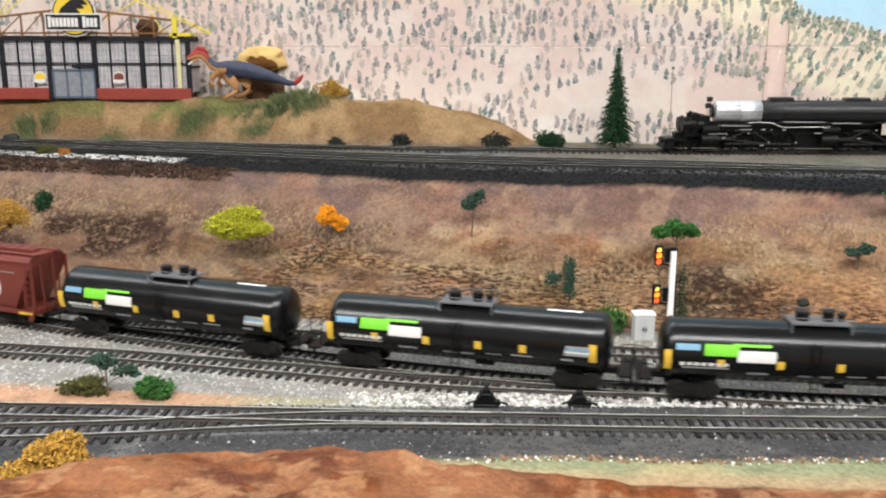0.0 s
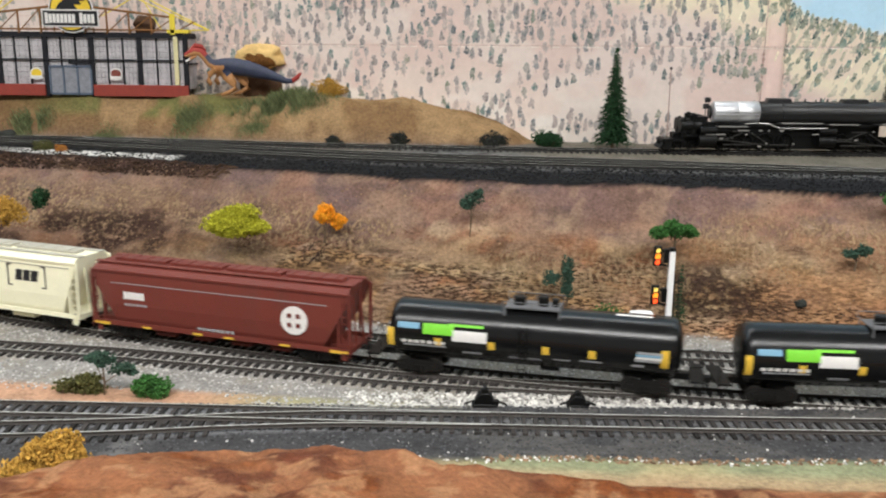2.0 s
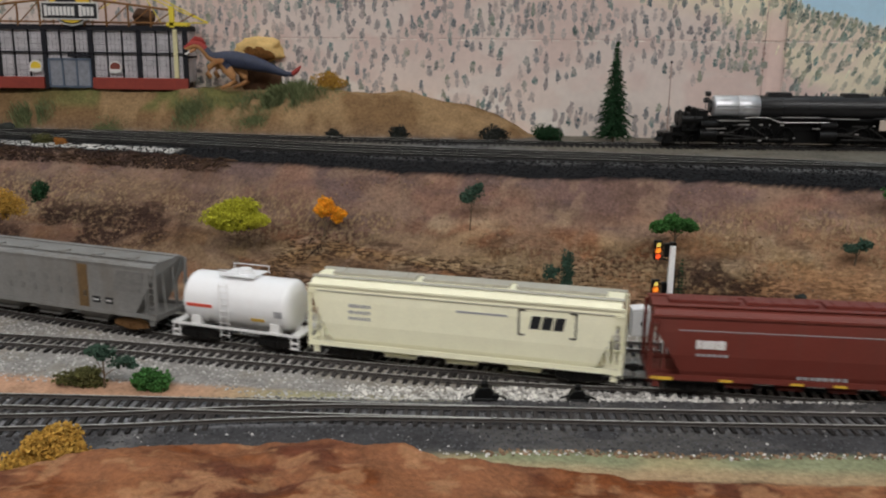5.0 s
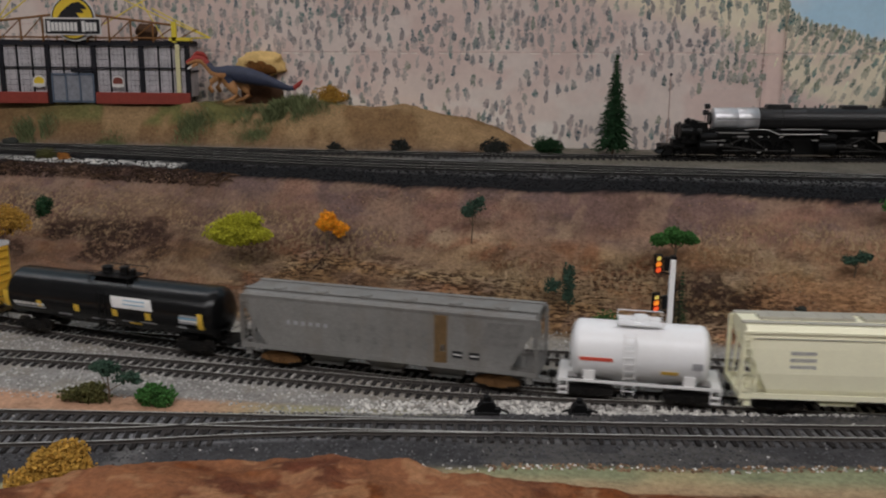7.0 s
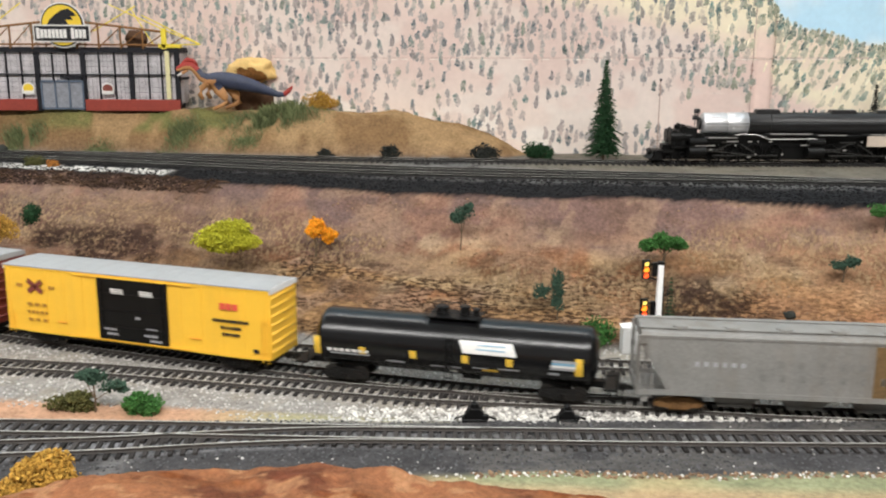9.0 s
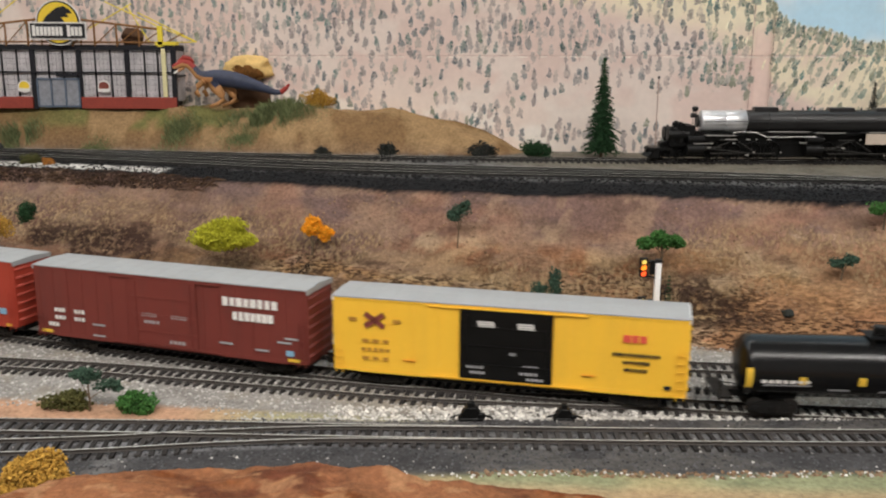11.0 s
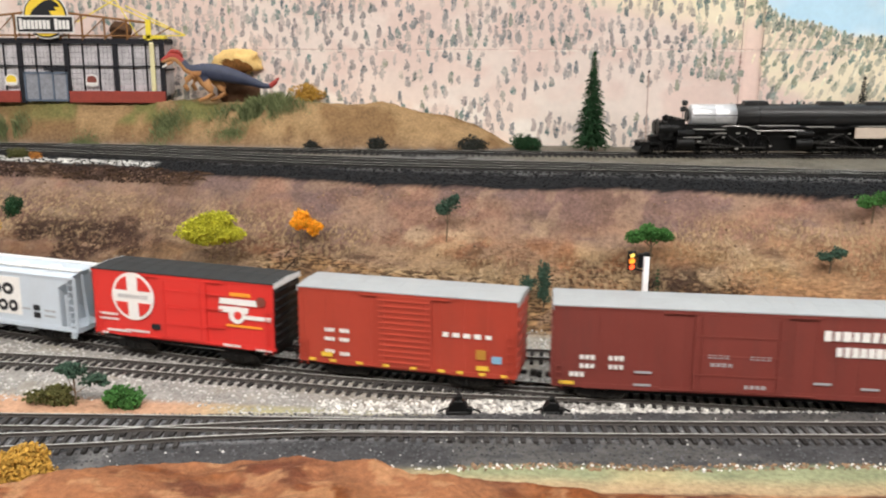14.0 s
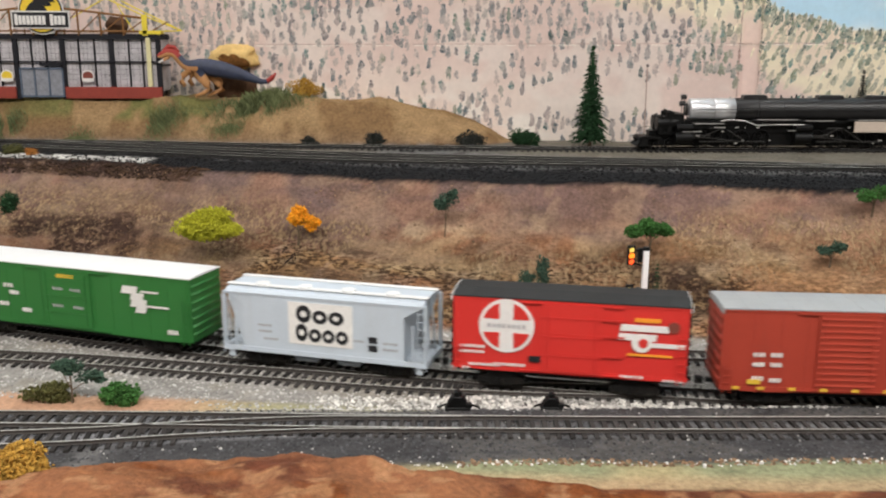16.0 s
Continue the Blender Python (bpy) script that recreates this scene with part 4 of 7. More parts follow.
def mark(car, name, mat, x, z, w, hgt, y=None, lift=0.0003, slant=0.0, label=""):
    """A thin printed field on the near side of a car."""
    bm = bmesh.new()
    yy = -W2 - lift if y is None else y
    prism(bm, [(x - w / 2, z - hgt / 2), (x + w / 2, z - hgt / 2), (x + w / 2 + slant, z + hgt / 2), (x - w / 2 + slant, z + hgt / 2)], yy, yy + 0.0005)
    return part(name, bm, M[mat], car, label)


def word(car, mat, x, z, w, hgt, letters, name="lettering", y=None, lift=0.0003, seed=1, solid=0.72):
    """Unreadable or trade lettering as a row of plain bars."""
    rnd = random.Random(seed)
    bm = bmesh.new()
    yy = -W2 - lift if y is None else y
    step = w / letters
    for i in range(letters):
        cx = x - w / 2 + step * (i + 0.5)
        ww = step * solid * rnd.uniform(0.8, 1.1)
        box(bm, cx, yy + 0.0002, z, ww, 0.0004, hgt * rnd.uniform(0.85, 1.0))
    return part(name, bm, M[mat], car)


def ladder(car, x, z0, z1, mat, y=None, width=0.0045, rungs=6, name="ladder"):
    bm = bmesh.new()
    yy = -W2 - 0.0010 if y is None else y
    for k in (-1, 1):
        rod(bm, (x + k * width / 2, yy, z0), (x + k * width / 2, yy, z1), 0.00032, seg=6)
    for i in range(rungs):
        z = z0 + (z1 - z0) * (i + 0.5) / rungs
        rod(bm, (x - width / 2, yy, z), (x + width / 2, yy, z), 0.00028, seg=6)
    return part(name, bm, M[mat], car)


def tank_shell(bm, half, r, zc, dome=0.006, seg=40):
    rings = []
    prof = [(-half, r * 0.15), (-half + dome * 0.12, r * 0.5), (-half + dome * 0.4, r * 0.8), (-half + dome * 0.8, r * 0.96), (-half + dome * 1.2, r)]
    prof += [(-half + dome * 1.3 + (2 * half - 2.6 * dome) * k / 6, r) for k in range(7)]
    prof += [(-x, q) for x, q in prof[:5][::-1]]
    for x, q in prof:
        rings.append([(x, q * math.cos(2 * math.pi * i / seg), zc + q * math.sin(2 * math.pi * i / seg)) for i in range(seg)])
    loft(bm, rings)


def curved_mark(car, name, mat, x, w, a0, a1, r, zc, label="", slant=0.0):
    """A printed field wrapped on the near side of a tank; angles from the horizontal, in degrees."""
    bm = bmesh.new()
    rr = r + 0.00025
    rows = []
    for k in range(6):
        a = math.radians(a0 + (a1 - a0) * k / 5)
        dx = slant * k / 5
        rows.append([bm.verts.new((x - w / 2 + dx, -rr * math.cos(a), zc + rr * math.sin(a))), bm.verts.new((x + w / 2 + dx, -rr * math.cos(a), zc + rr * math.sin(a)))])
    for a, b in zip(rows, rows[1:]):
        bm.faces.new((a[0], a[1], b[1], b[0]))
    ext = bmesh.ops.extrude_face_region(bm, geom=bm.faces[:])
    bmesh.ops.translate(bm, verts=[v for v in ext["geom"] if isinstance(v, bmesh.types.BMVert)], vec=(0, 0.0004, 0))
    bmesh.ops.recalc_face_normals(bm, faces=bm.faces)
    return part(name, bm, M[mat], car, label)


def black_tank_car(s_mid, signed=False):
    label = "glossy black tank car with yellow markers and a white placard" if signed else "glossy black tank car with green and white logo fields"
    car = thing("tank_car", label, "tank car", group="train cars")
    half, r, zc = 0.0925, 0.0188, 0.0282
    bm = bmesh.new()
    tank_shell(bm, half, r, zc)
    part("tank", bm, M["black_tank"], car, "glossy black riveted tank shell", smooth_faces=True)
    for x in (-0.046, 0.0, 0.046):
        bm = bmesh.new()
        rings = [[(x + dx, (r + 0.00012) * math.cos(2 * math.pi * i / 40), zc + (r + 0.00012) * math.sin(2 * math.pi * i / 40)) for i in range(40)] for dx in (-0.0004, 0.0004)]
        loft(bm, rings, close=False)
        part("band", bm, M["black_tank"], car, smooth_faces=True)
    for side in (-1, 1):
        bm = bmesh.new()
        box(bm, side * 0.088, 0, 0.0108, 0.034, 0.0060, 0.0040)
        box(bm, side * 0.101, 0, 0.0124, 0.0085, 0.033, 0.0012)
        box(bm, side * 0.066, 0, 0.0122, 0.016, 0.020, 0.0040)
        part("end_platform", bm, M["black"], car, "black stub sill and platform")
        add_truck(car, side * 0.0715)
        bm = bmesh.new()
        for y in (-0.0162, 0.0162):
            rod(bm, (side * 0.1045, y, 0.0125), (side * 0.1045, y, 0.0225), 0.00035, seg=6)
            rod(bm, (side * 0.096, y, 0.0125), (side * 0.096, y, 0.0215), 0.00035, seg=6)
            rod(bm, (side * 0.096, y, 0.0215), (side * 0.1045, y, 0.0225), 0.00035, seg=6)
            rod(bm, (side * 0.1045, y, 0.006), (side * 0.1045, y, 0.0125), 0.0004, seg=6)
            rod(bm, (side * 0.1000, y, 0.006), (side * 0.1000, y, 0.0125), 0.0004, seg=6)
            rod(bm, (side * 0.1000, y, 0.006), (side * 0.1045, y, 0.006), 0.0004, seg=6)
        rod(bm, (side * 0.1045, -0.0162, 0.0225), (side * 0.1045, 0.0162, 0.0225), 0.00035, seg=6)
        part("handrail", bm, M["black"], car)
    add_couplers(car, 0.1015, 0.0065)
    # top works
    bm = bmesh.new()
    box(bm, 0.0, 0.0, zc + r + 0.0010, 0.034, 0.019, 0.0008)
    for x in (-0.017, 0.017):
        for y in (-0.011, 0.011):
            rod(bm, (x, y, zc + r - 0.004), (x, y, zc + r + 0.0016), 0.0005, seg=6)
    for y in (-0.012, 0.012):
        rod(bm, (-0.018, y, zc + r + 0.0055), (0.018, y, zc + r + 0.0055), 0.0003, seg=6)
        for x in (-0.018, 0.0, 0.018):
            rod(bm, (x, y, zc + r + 0.0015), (x, y, zc + r + 0.0055), 0.0003, seg=6)
    part("walkway", bm, M["walkway"] if not signed else M["black"], car, "grey top walkway with handrails")
    for x, rr, hh in ((-0.009, 0.0040, 0.0060), (0.006, 0.0034, 0.0068), (0.0135, 0.0022, 0.0055)):
        bm = bmesh.new()
        rod(bm, (x, 0, zc + r - 0.001), (x, 0, zc + r + hh), rr, seg=16)
        rod(bm, (x, 0, zc + r + hh), (x, 0, zc + r + hh + 0.0008), rr * 1.15, rr * 0.9, seg=16)
        part("valve_bonnet", bm, M["black"], car, "black valve bonnet")
    ladder(car, 0.0 if signed else -0.004, 0.010, zc + 0.012, "black", y=-r - 0.0006, rungs=8)
    bm = bmesh.new()
    rod(bm, (-half + 0.008, -r - 0.0007, zc - 0.0098), (half - 0.008, -r - 0.0007, zc - 0.0098), 0.0003, seg=6)
    rod(bm, (-0.06, 0, 0.0095), (0.06, 0, 0.0095), 0.0008, seg=8)
    box(bm, 0.012, 0.0, 0.0095, 0.012, 0.010, 0.004)
    part("brake_rigging", bm, M["black"], car)
    for x, w, a0, a1 in ((-0.0885, 0.0042, -26, 12), (-0.0577, 0.0042, -18, -3), (-0.0236, 0.0044, -18, -2), (0.0103, 0.0044, -18, -2), (0.0385, 0.0044, -18, -2), (0.0815, 0.0046, -26, 10)):
        curved_mark(car, "reflector", "yellow_mark", x, w, a0, a1, r, zc, "yellow reflector patch")
    rnd = random.Random(7)
    for k in range(7):
        curved_mark(car, "lettering", "white_mark", -0.0800 + 0.0042 * k, 0.0034 * rnd.uniform(0.75, 1.1), -16, -10, r, zc)
    for x, w, a0, a1, mt in ((-0.0665, 0.027, -22, -19, "grey_mark"), (-0.036, 0.012, -32, -28, "grey_mark"), (-0.008, 0.009, -34, -31, "grey_mark"), (0.003, 0.008, -34, -30, "grey_mark"), (0.020, 0.010, -29, -27, "grey_mark"), (0.038, 0.013, -27, -24, "grey_mark"), (0.066, 0.007, -28, -23, "grey_mark")):
        curved_mark(car, "lettering", mt, x, w, a0, a1, r, zc)
    for k in range(4):
        curved_mark(car, "data_line", ("grey_mark", "white_mark", "blue_mark", "grey_mark")[k], 0.0715 + 0.0004 * k, 0.0150, -15 + 5 * k, -11 + 5 * k, r, zc, "faded printed data line")
    if signed:
        curved_mark(car, "placard", "white_mark", 0.026, 0.034, 3, 27, r, zc, "white printed placard", slant=-0.003)
        for k in range(2):
            curved_mark(car, "lettering", "blue_mark", 0.027, 0.018, 11 + 8 * k, 13 + 8 * k, r + 0.0004, zc)
        curved_mark(car, "reflector", "yellow_mark", 0.026, 0.010, -36, -30, r, zc, "yellow-green sticker")
        curved_mark(car, "placard_holder", "white_mark", 0.002, 0.0045, -50, -42, r, zc, "small white placard")
    else:
        curved_mark(car, "logo_field", "blue_mark", -0.077, 0.014, 13, 24, r, zc, "pale blue logo field")
        curved_mark(car, "logo_field", "lime_mark", -0.0575, 0.020, 4, 25, r, zc, "lime green logo field")
        curved_mark(car, "logo_stripe", "lime_mark", -0.040, 0.022, 22, 27, r, zc, "lime green stripe")
        curved_mark(car, "logo_field", "white_mark", -0.0375, 0.022, -6, 15, r, zc, "white logo field")
        curved_mark(car, "white_line", "white_mark", 0.062, 0.022, 78, 84, r, zc)
    TRAIN.append((car, s_mid, 0.0715))
    return car


def white_tank_car(s_mid):
    car = thing("tank_car", "short white tank car with white frame and side ladder", "tank car", group="train cars")
    half, r, zc = 0.0425, 0.0180, 0.0290
    bm = bmesh.new()
    tank_shell(bm, half, r, zc, dome=0.005)
    part("tank", bm, M["white_tank"], car, "glossy white tank shell", smooth_faces=True)
    bm = bmesh.new()
    box(bm, 0, 0, 0.0118, 0.096, 0.0075, 0.0040)
    for y in (-0.0165, 0.0165):
        box(bm, 0, y, 0.0128, 0.096, 0.0012, 0.0016)
    for x in (-0.046, 0.046):
        box(bm, x, 0, 0.0128, 0.006, 0.034, 0.0016)
    for x in (-0.030, 0.030):
        box(bm, x, 0, 0.0155, 0.007, 0.032, 0.0075)
    part("frame", bm, M["white"], car, "white painted tank frame and saddles")
    for side in (-1, 1):
        add_truck(car, side * 0.030)
        for y in (-0.0168, 0.0168):
            bm = bmesh.new()
            for dx in (-0.0026, 0.0026):
                rod(bm, (side * 0.0455 + dx, y, 0.0040), (side * 0.0455 + dx, y, 0.0125), 0.0005, seg=6)
            for z in (0.0042, 0.0080):
                box(bm, side * 0.0455, y, z, 0.0060, 0.0018, 0.0010)
            part("step", bm, M["white"], car, "white corner step")
    add_couplers(car, 0.048, 0.0060)
    ladder(car, -0.006, 0.0065, zc + 0.016, "white", y=-r - 0.0009, width=0.0065, rungs=9)
    bm = bmesh.new()
    box(bm, -0.001, 0, zc + r + 0.0010, 0.026, 0.020, 0.0008)
    rod(bm, (0, 0, zc + r - 0.001), (0, 0, zc + r + 0.0045), 0.0048, seg=18)
    for y in (-0.010, 0.010):
        rod(bm, (-0.014, y, zc + r + 0.0048), (0.013, y, zc + r + 0.0048), 0.0003, seg=6)
        for x in (-0.014, 0.013):
            rod(bm, (x, y, zc + r), (x, y, zc + r + 0.0048), 0.0003, seg=6)
    part("manway", bm, M["white_tank"], car, "white manway and walkway")
    curved_mark(car, "lettering", "red_mark", -0.026, 0.020, -8, -1, r, zc)
    curved_mark(car, "reflector", "yellow_mark", 0.018, 0.010, -30, -22, r, zc, "yellow reflector patch")
    curved_mark(car, "lettering", "grey_mark", 0.034, 0.006, -14, 0, r, zc)
    TRAIN.append((car, s_mid, 0.030))
    return car


M["faded_mark"] = material("faded_grey_print", (0.165, 0.16, 0.15), 0.7, vary=0.3, scale=300, bump=0.05)
M["walkway"] = material("walkway_grey", (0.13, 0.13, 0.135), 0.6, vary=0.2, bump=0.05)
M["red_mark"] = material("red_print", (0.70, 0.10, 0.06), 0.55, vary=0.1, bump=0.03)


def boxcar(s_mid, L, paint, roof, label, ribs=14, cap="", end_paint="", door=None, door_style="plain", truck="truck", z0=0.0100, z1=0.0572):
    car = thing("boxcar", label, "boxcar", group="train cars")
    half = L / 2
    rib_spots = []
    bm = bmesh.new()
    box(bm, 0, 0, (z0 + 0.0015 + z1) / 2, L - 0.0016, 2 * W2 - 0.0006, z1 - z0 - 0.0015)
    for side in (-1, 1):
        for i in range(ribs):
            x = -half + 0.0035 + (L - 0.007) * i / (ribs - 1)
            if door and door[0] - 0.001 < x < door[1] + 0.001:
                continue
            rib_spots.append((x, side * (W2 - 0.0006), (z0 + z1) / 2 + 0.001))
        edge = bmesh.new()
        box(edge, 0, side * (W2 - 0.0005), z1 - 0.0009, L, 0.0012, 0.0018)
        part("top_rail", edge, M[paint], car)
        edge = bmesh.new()
        outline = [(-half, z0 + 0.0030), (-half, z0 + 0.0010), (-half + 0.02, z0), (half - 0.02, z0), (half, z0 + 0.0010), (half, z0 + 0.0030)]
        prism(edge, outline, side * (W2 - 0.0006) - 0.0006, side * (W2 - 0.0006) + 0.0006)
        part("side_sill", edge, M[paint], car)
    body = part("body", bm, M[paint], car)
    bm = bmesh.new()
    box(bm, 0, 0, 0, 0.0011, 0.0012, z1 - z0 - 0.004)
    repeat("rib", finish("rib", bm, M[paint]), rib_spots, body)
    for side in (-1, 1):
        bm = bmesh.new()
        box(bm, side * (half - 0.0006), 0, (z0 + z1) / 2 + 0.0006, 0.0012, 2 * W2 - 0.001, z1 - z0 - 0.001)
        end = part("end_wall", bm, M[end_paint or paint], car, "corrugated end wall")
        n = 7
        bm = bmesh.new()
        rod(bm, (0, -W2 + 0.002, 0), (0, W2 - 0.002, 0), 0.0013, seg=8)
        repeat("corrugation", finish("corrugation", bm, M[end_paint or paint], True), [(side * (half - 0.0003), 0, z0 + 0.006 + (z1 - z0 - 0.012) * i / (n - 1)) for i in range(n)], end)
        add_truck(car, side * (half - 0.030), truck)
    # gently ridged roof with seams
    bm = bmesh.new()
    ridge = [(-W2 - 0.0004, z1 - 0.0004), (-W2 - 0.0004, z1 + 0.0004), (0, z1 + 0.0014), (W2 + 0.0004, z1 + 0.0004), (W2 + 0.0004, z1 - 0.0004)]
    loft(bm, [[(x, y, z) for y, z in ridge] for x in (-half - 0.0004, half + 0.0004)])
    k = max(6, int(L / 0.0125))
    for i in range(1, k):
        x = -half + L * i / k
        for side in (-1, 1):
            rod(bm, (x, side * (W2 - 0.001), z1 + 0.0004), (x, 0, z1 + 0.0013), 0.0003, seg=5)
    part("roof", bm, M[roof], car, "seamed sheet roof")
    if cap:
        for side in (-1, 1):
            bm = bmesh.new()
            loft(bm, [[(side * (half + 0.0002) + d, y, z - (0.0024 if j in (0, 4) else 0)) for j, (y, z) in enumerate(ridge)] for d in (-0.0004, 0.0004)])
            part("end_cap", bm, M[cap], car, "white painted roof end")
    if door:
        x0, x1 = door[0], door[1]
        bm = bmesh.new()
        box(bm, (x0 + x1) / 2, -W2 - 0.0002, (z0 + z1) / 2, x1 - x0, 0.0016, z1 - z0 - 0.0045)
        door_mat = M[door[2] if len(door) > 2 else paint]
        leaf = part("door", bm, door_mat, car, "sliding side door")
        mid = (x0 + x1) / 2
        bm = bmesh.new()
        if door_style == "corrugated":
            rod(bm, (-(x1 - x0) / 2 + 0.001, 0, 0), ((x1 - x0) / 2 - 0.001, 0, 0), 0.0008, seg=6)
            spots = [(mid, -W2 - 0.0009, z0 + 0.005 + (z1 - z0 - 0.010) * i / 11) for i in range(12)]
        else:
            box(bm, 0, 0, 0, x1 - x0 - 0.001, 0.0006, 0.0009)
            spots = [(mid, -W2 - 0.0011, z0 + k) for k in (0.012, 0.024, 0.036)]
        repeat("door_rib", finish("door_rib", bm, door_mat), spots, leaf)
        bm = bmesh.new()
        box(bm, 0, 0, 0, (x1 - x0) * 1.7, 0.0010, 0.0006)
        repeat("door_track", finish("door_track", bm, M[paint]), [(mid, -W2 - 0.0006, z0 + 0.0016), (mid, -W2 - 0.0006, z1 - 0.0022)], car)
        bm = bmesh.new()
        rod(bm, (0, 0, z0 + 0.004), (0, 0, z1 - 0.004), 0.0004, seg=6)
        repeat("lock_bar", finish("lock_bar", bm, door_mat), [(x0 + 0.004, -W2 - 0.0014, 0), (x1 - 0.004, -W2 - 0.0014, 0)], leaf)
    for x in (-half + 0.0040, half - 0.0040):
        ladder(car, x, z0 - 0.001, z0 + (0.030 if x > 0 else 0.016), paint, rungs=6 if x > 0 else 4)
    bm = bmesh.new()
    box(bm, 0, 0, z0 - 0.0014, L * 0.97, 0.022, 0.0046)
    for x in (-half * 0.35, half * 0.3):
        box(bm, x, 0, z0 - 0.0024, 0.02, 0.016, 0.0035)
    rod(bm, (-half * 0.45, -0.007, z0 - 0.003), (half * 0.45, -0.007, z0 - 0.003), 0.0007, seg=6)
    for side in (-1, 1):
        box(bm, 0, side * 0.0150, z0 - 0.0012, L * 0.70, 0.0014, 0.0036)
    part("underframe", bm, M["black"], car, "black underframe and brake gear")
    add_couplers(car, half, 0.0075)
    TRAIN.append((car, s_mid, half - 0.030))
    return car


def covered_hopper(s_mid, L, paint, roof, label, bays=4, z0=0.0100, z1=0.0530, top=0.0585, cut=0.022, round_side=True, truck="truck", post_paint="", square=False):
    car = thing("covered_hopper", label, "hopper car", group="train cars")
    half = L / 2
    # side profile in (y, z): curved walls
    wall = [(-0.0155, z0 + 0.001), (-W2 + 0.0012, z0 + 0.006), (-W2, z0 + 0.016), (-W2, z1 - 0.010), (-W2 + 0.0006, z1), (-0.0150, z1 + 0.0028), (-0.0075, top - 0.0006)]
    if not round_side:
        wall = [(-W2 + 0.0006, z0 + 0.001), (-W2, z0 + 0.004), (-W2, z0 + 0.016), (-W2, z1 - 0.008), (-W2, z1), (-0.0165, z1 + 0.0018), (-0.0075, top - 0.0006)]
    ring = wall + [(-y, z) for y, z in wall[::-1]]
    bm = bmesh.new()
    rings = []
    for side in (-1, 1):
        inset = []
        for y, z in ring:
            k = min(1, max(0, (z - z0) / (z1 - z0 - 0.006)))
            if square:
                k = 1.0 if z > z1 - 0.002 else 0.0
            inset.append((side * (half - 0.002 - cut * (1 - k)), y, z))
        rings.append(inset)
    loft(bm, rings)
    part("body", bm, M[paint], car, "", smooth_faces=False)
    # roof rail edge and running boards
    bm = bmesh.new()
    for side in (-1, 1):
        box(bm, 0, side * (W2 - 0.0002), z1 - 0.0002, L - 0.002, 0.0014, 0.0014)
    part("eave", bm, M[paint], car)
    bm = bmesh.new()
    for side in (-1, 1):
        box(bm, 0, side * 0.0105, top - 0.0002, L - 0.002, 0.0045, 0.0006)
        k = 12
        for i in range(k):
            x = -half + 0.006 + (L - 0.012) * i / (k - 1)
            box(bm, x, side * 0.0105, top - 0.0016, 0.0008, 0.0040, 0.0026)
    part("running_board", bm, M[roof], car, "roof running board")
    n = bays if round_side else bays * 2
    for i in range(n):
        ln = (L - 0.02) / n
        bm = bmesh.new()
        x = -half + 0.01 + ln * (i + 0.5)
        if round_side:
            box(bm, x, 0, top + 0.0005, ln * 0.92, 0.0095, 0.0022)
            for k in (-0.35, -0.12, 0.12, 0.35):
                box(bm, x + k * ln, 0, top + 0.0018, 0.0012, 0.0110, 0.0008)
        else:
            rod(bm, (x, -0.0085, top - 0.001), (x, -0.0085, top + 0.0012), 0.0046, seg=16)
        part("hatch", bm, M[roof], car, "roof loading hatch", bevel=0.0003)
    for side in (-1, 1):
        bm = bmesh.new()
        outline = [(-half, z0 + 0.0004), (half, z0 + 0.0004), (half, z0 + 0.0036), (-half, z0 + 0.0036)]
        prism(bm, outline, side * W2 - 0.0008, side * W2 + 0.0002)
        part("side_sill", bm, M[paint], car)
        # end posts and braces
        bm = bmesh.new()
        x = side * (half - 0.0012)
        for y in (-W2 + 0.001, W2 - 0.001):
            box(bm, x, y, (z0 + z1) / 2, 0.0022, 0.0014, z1 - z0)
            box(bm, x - side * 0.008, y, (z0 + z1) / 2 - 0.006, 0.0012, 0.0012, z1 - z0 - 0.014)
            box(bm, x - side * 0.004, y, z0 - 0.0022, 0.0042, 0.0010, 0.0050)
        box(bm, x, 0, z0 + 0.0016, 0.0022, 2 * W2 - 0.002, 0.0036)
        rod(bm, (x, -0.006, z0), (x - side * 0.003, -0.006, z1), 0.0008, seg=6)
        rod(bm, (x, 0.006, z0), (x - side * 0.003, 0.006, z1), 0.0008, seg=6)
        box(bm, side * (half - 0.013), 0, z0 + 0.002, 0.024, 0.020, 0.0026)
        part("end_frame", bm, M[post_paint or paint], car, "end posts and platform")
        ladder(car, side * (half - 0.0030), z0 - 0.002, z1 - 0.002, post_paint or paint, rungs=8, width=0.0050)
        add_truck(car, side * (half - 0.0265), truck)
    for i in range(bays):
        span = L - 2 * 0.040
        x = -span / 2 + span * (i + 0.5) / bays
        bm = bmesh.new()
        w = span / bays * 0.46
        loft(bm, [[(x - w, -0.0145, z0 + 0.002), (x + w, -0.0145, z0 + 0.002), (x + w, 0.0145, z0 + 0.002), (x - w, 0.0145, z0 + 0.002)], [(x - w * 0.45, -0.009, 0.0040), (x + w * 0.45, -0.009, 0.0040), (x + w * 0.45, 0.009, 0.0040), (x - w * 0.45, 0.009, 0.0040)]])
        box(bm, x, 0, 0.0046, w * 1.1, 0.022, 0.0016)
        part("hopper_bay", bm, M[paint], car, "sloped discharge bay")
    add_couplers(car, half, 0.0070)
    TRAIN.append((car, s_mid, half - 0.0265))
    return car


def disc(car, mat, x, z, r, lift, name, label="", seg=36):
    bm = bmesh.new()
    prism(bm, [(x + r * math.cos(2 * math.pi * i / seg), z + r * math.sin(2 * math.pi * i / seg)) for i in range(seg)], -W2 - lift, -W2 - lift + 0.0004)
    return part(name, bm, M[mat], car, label)


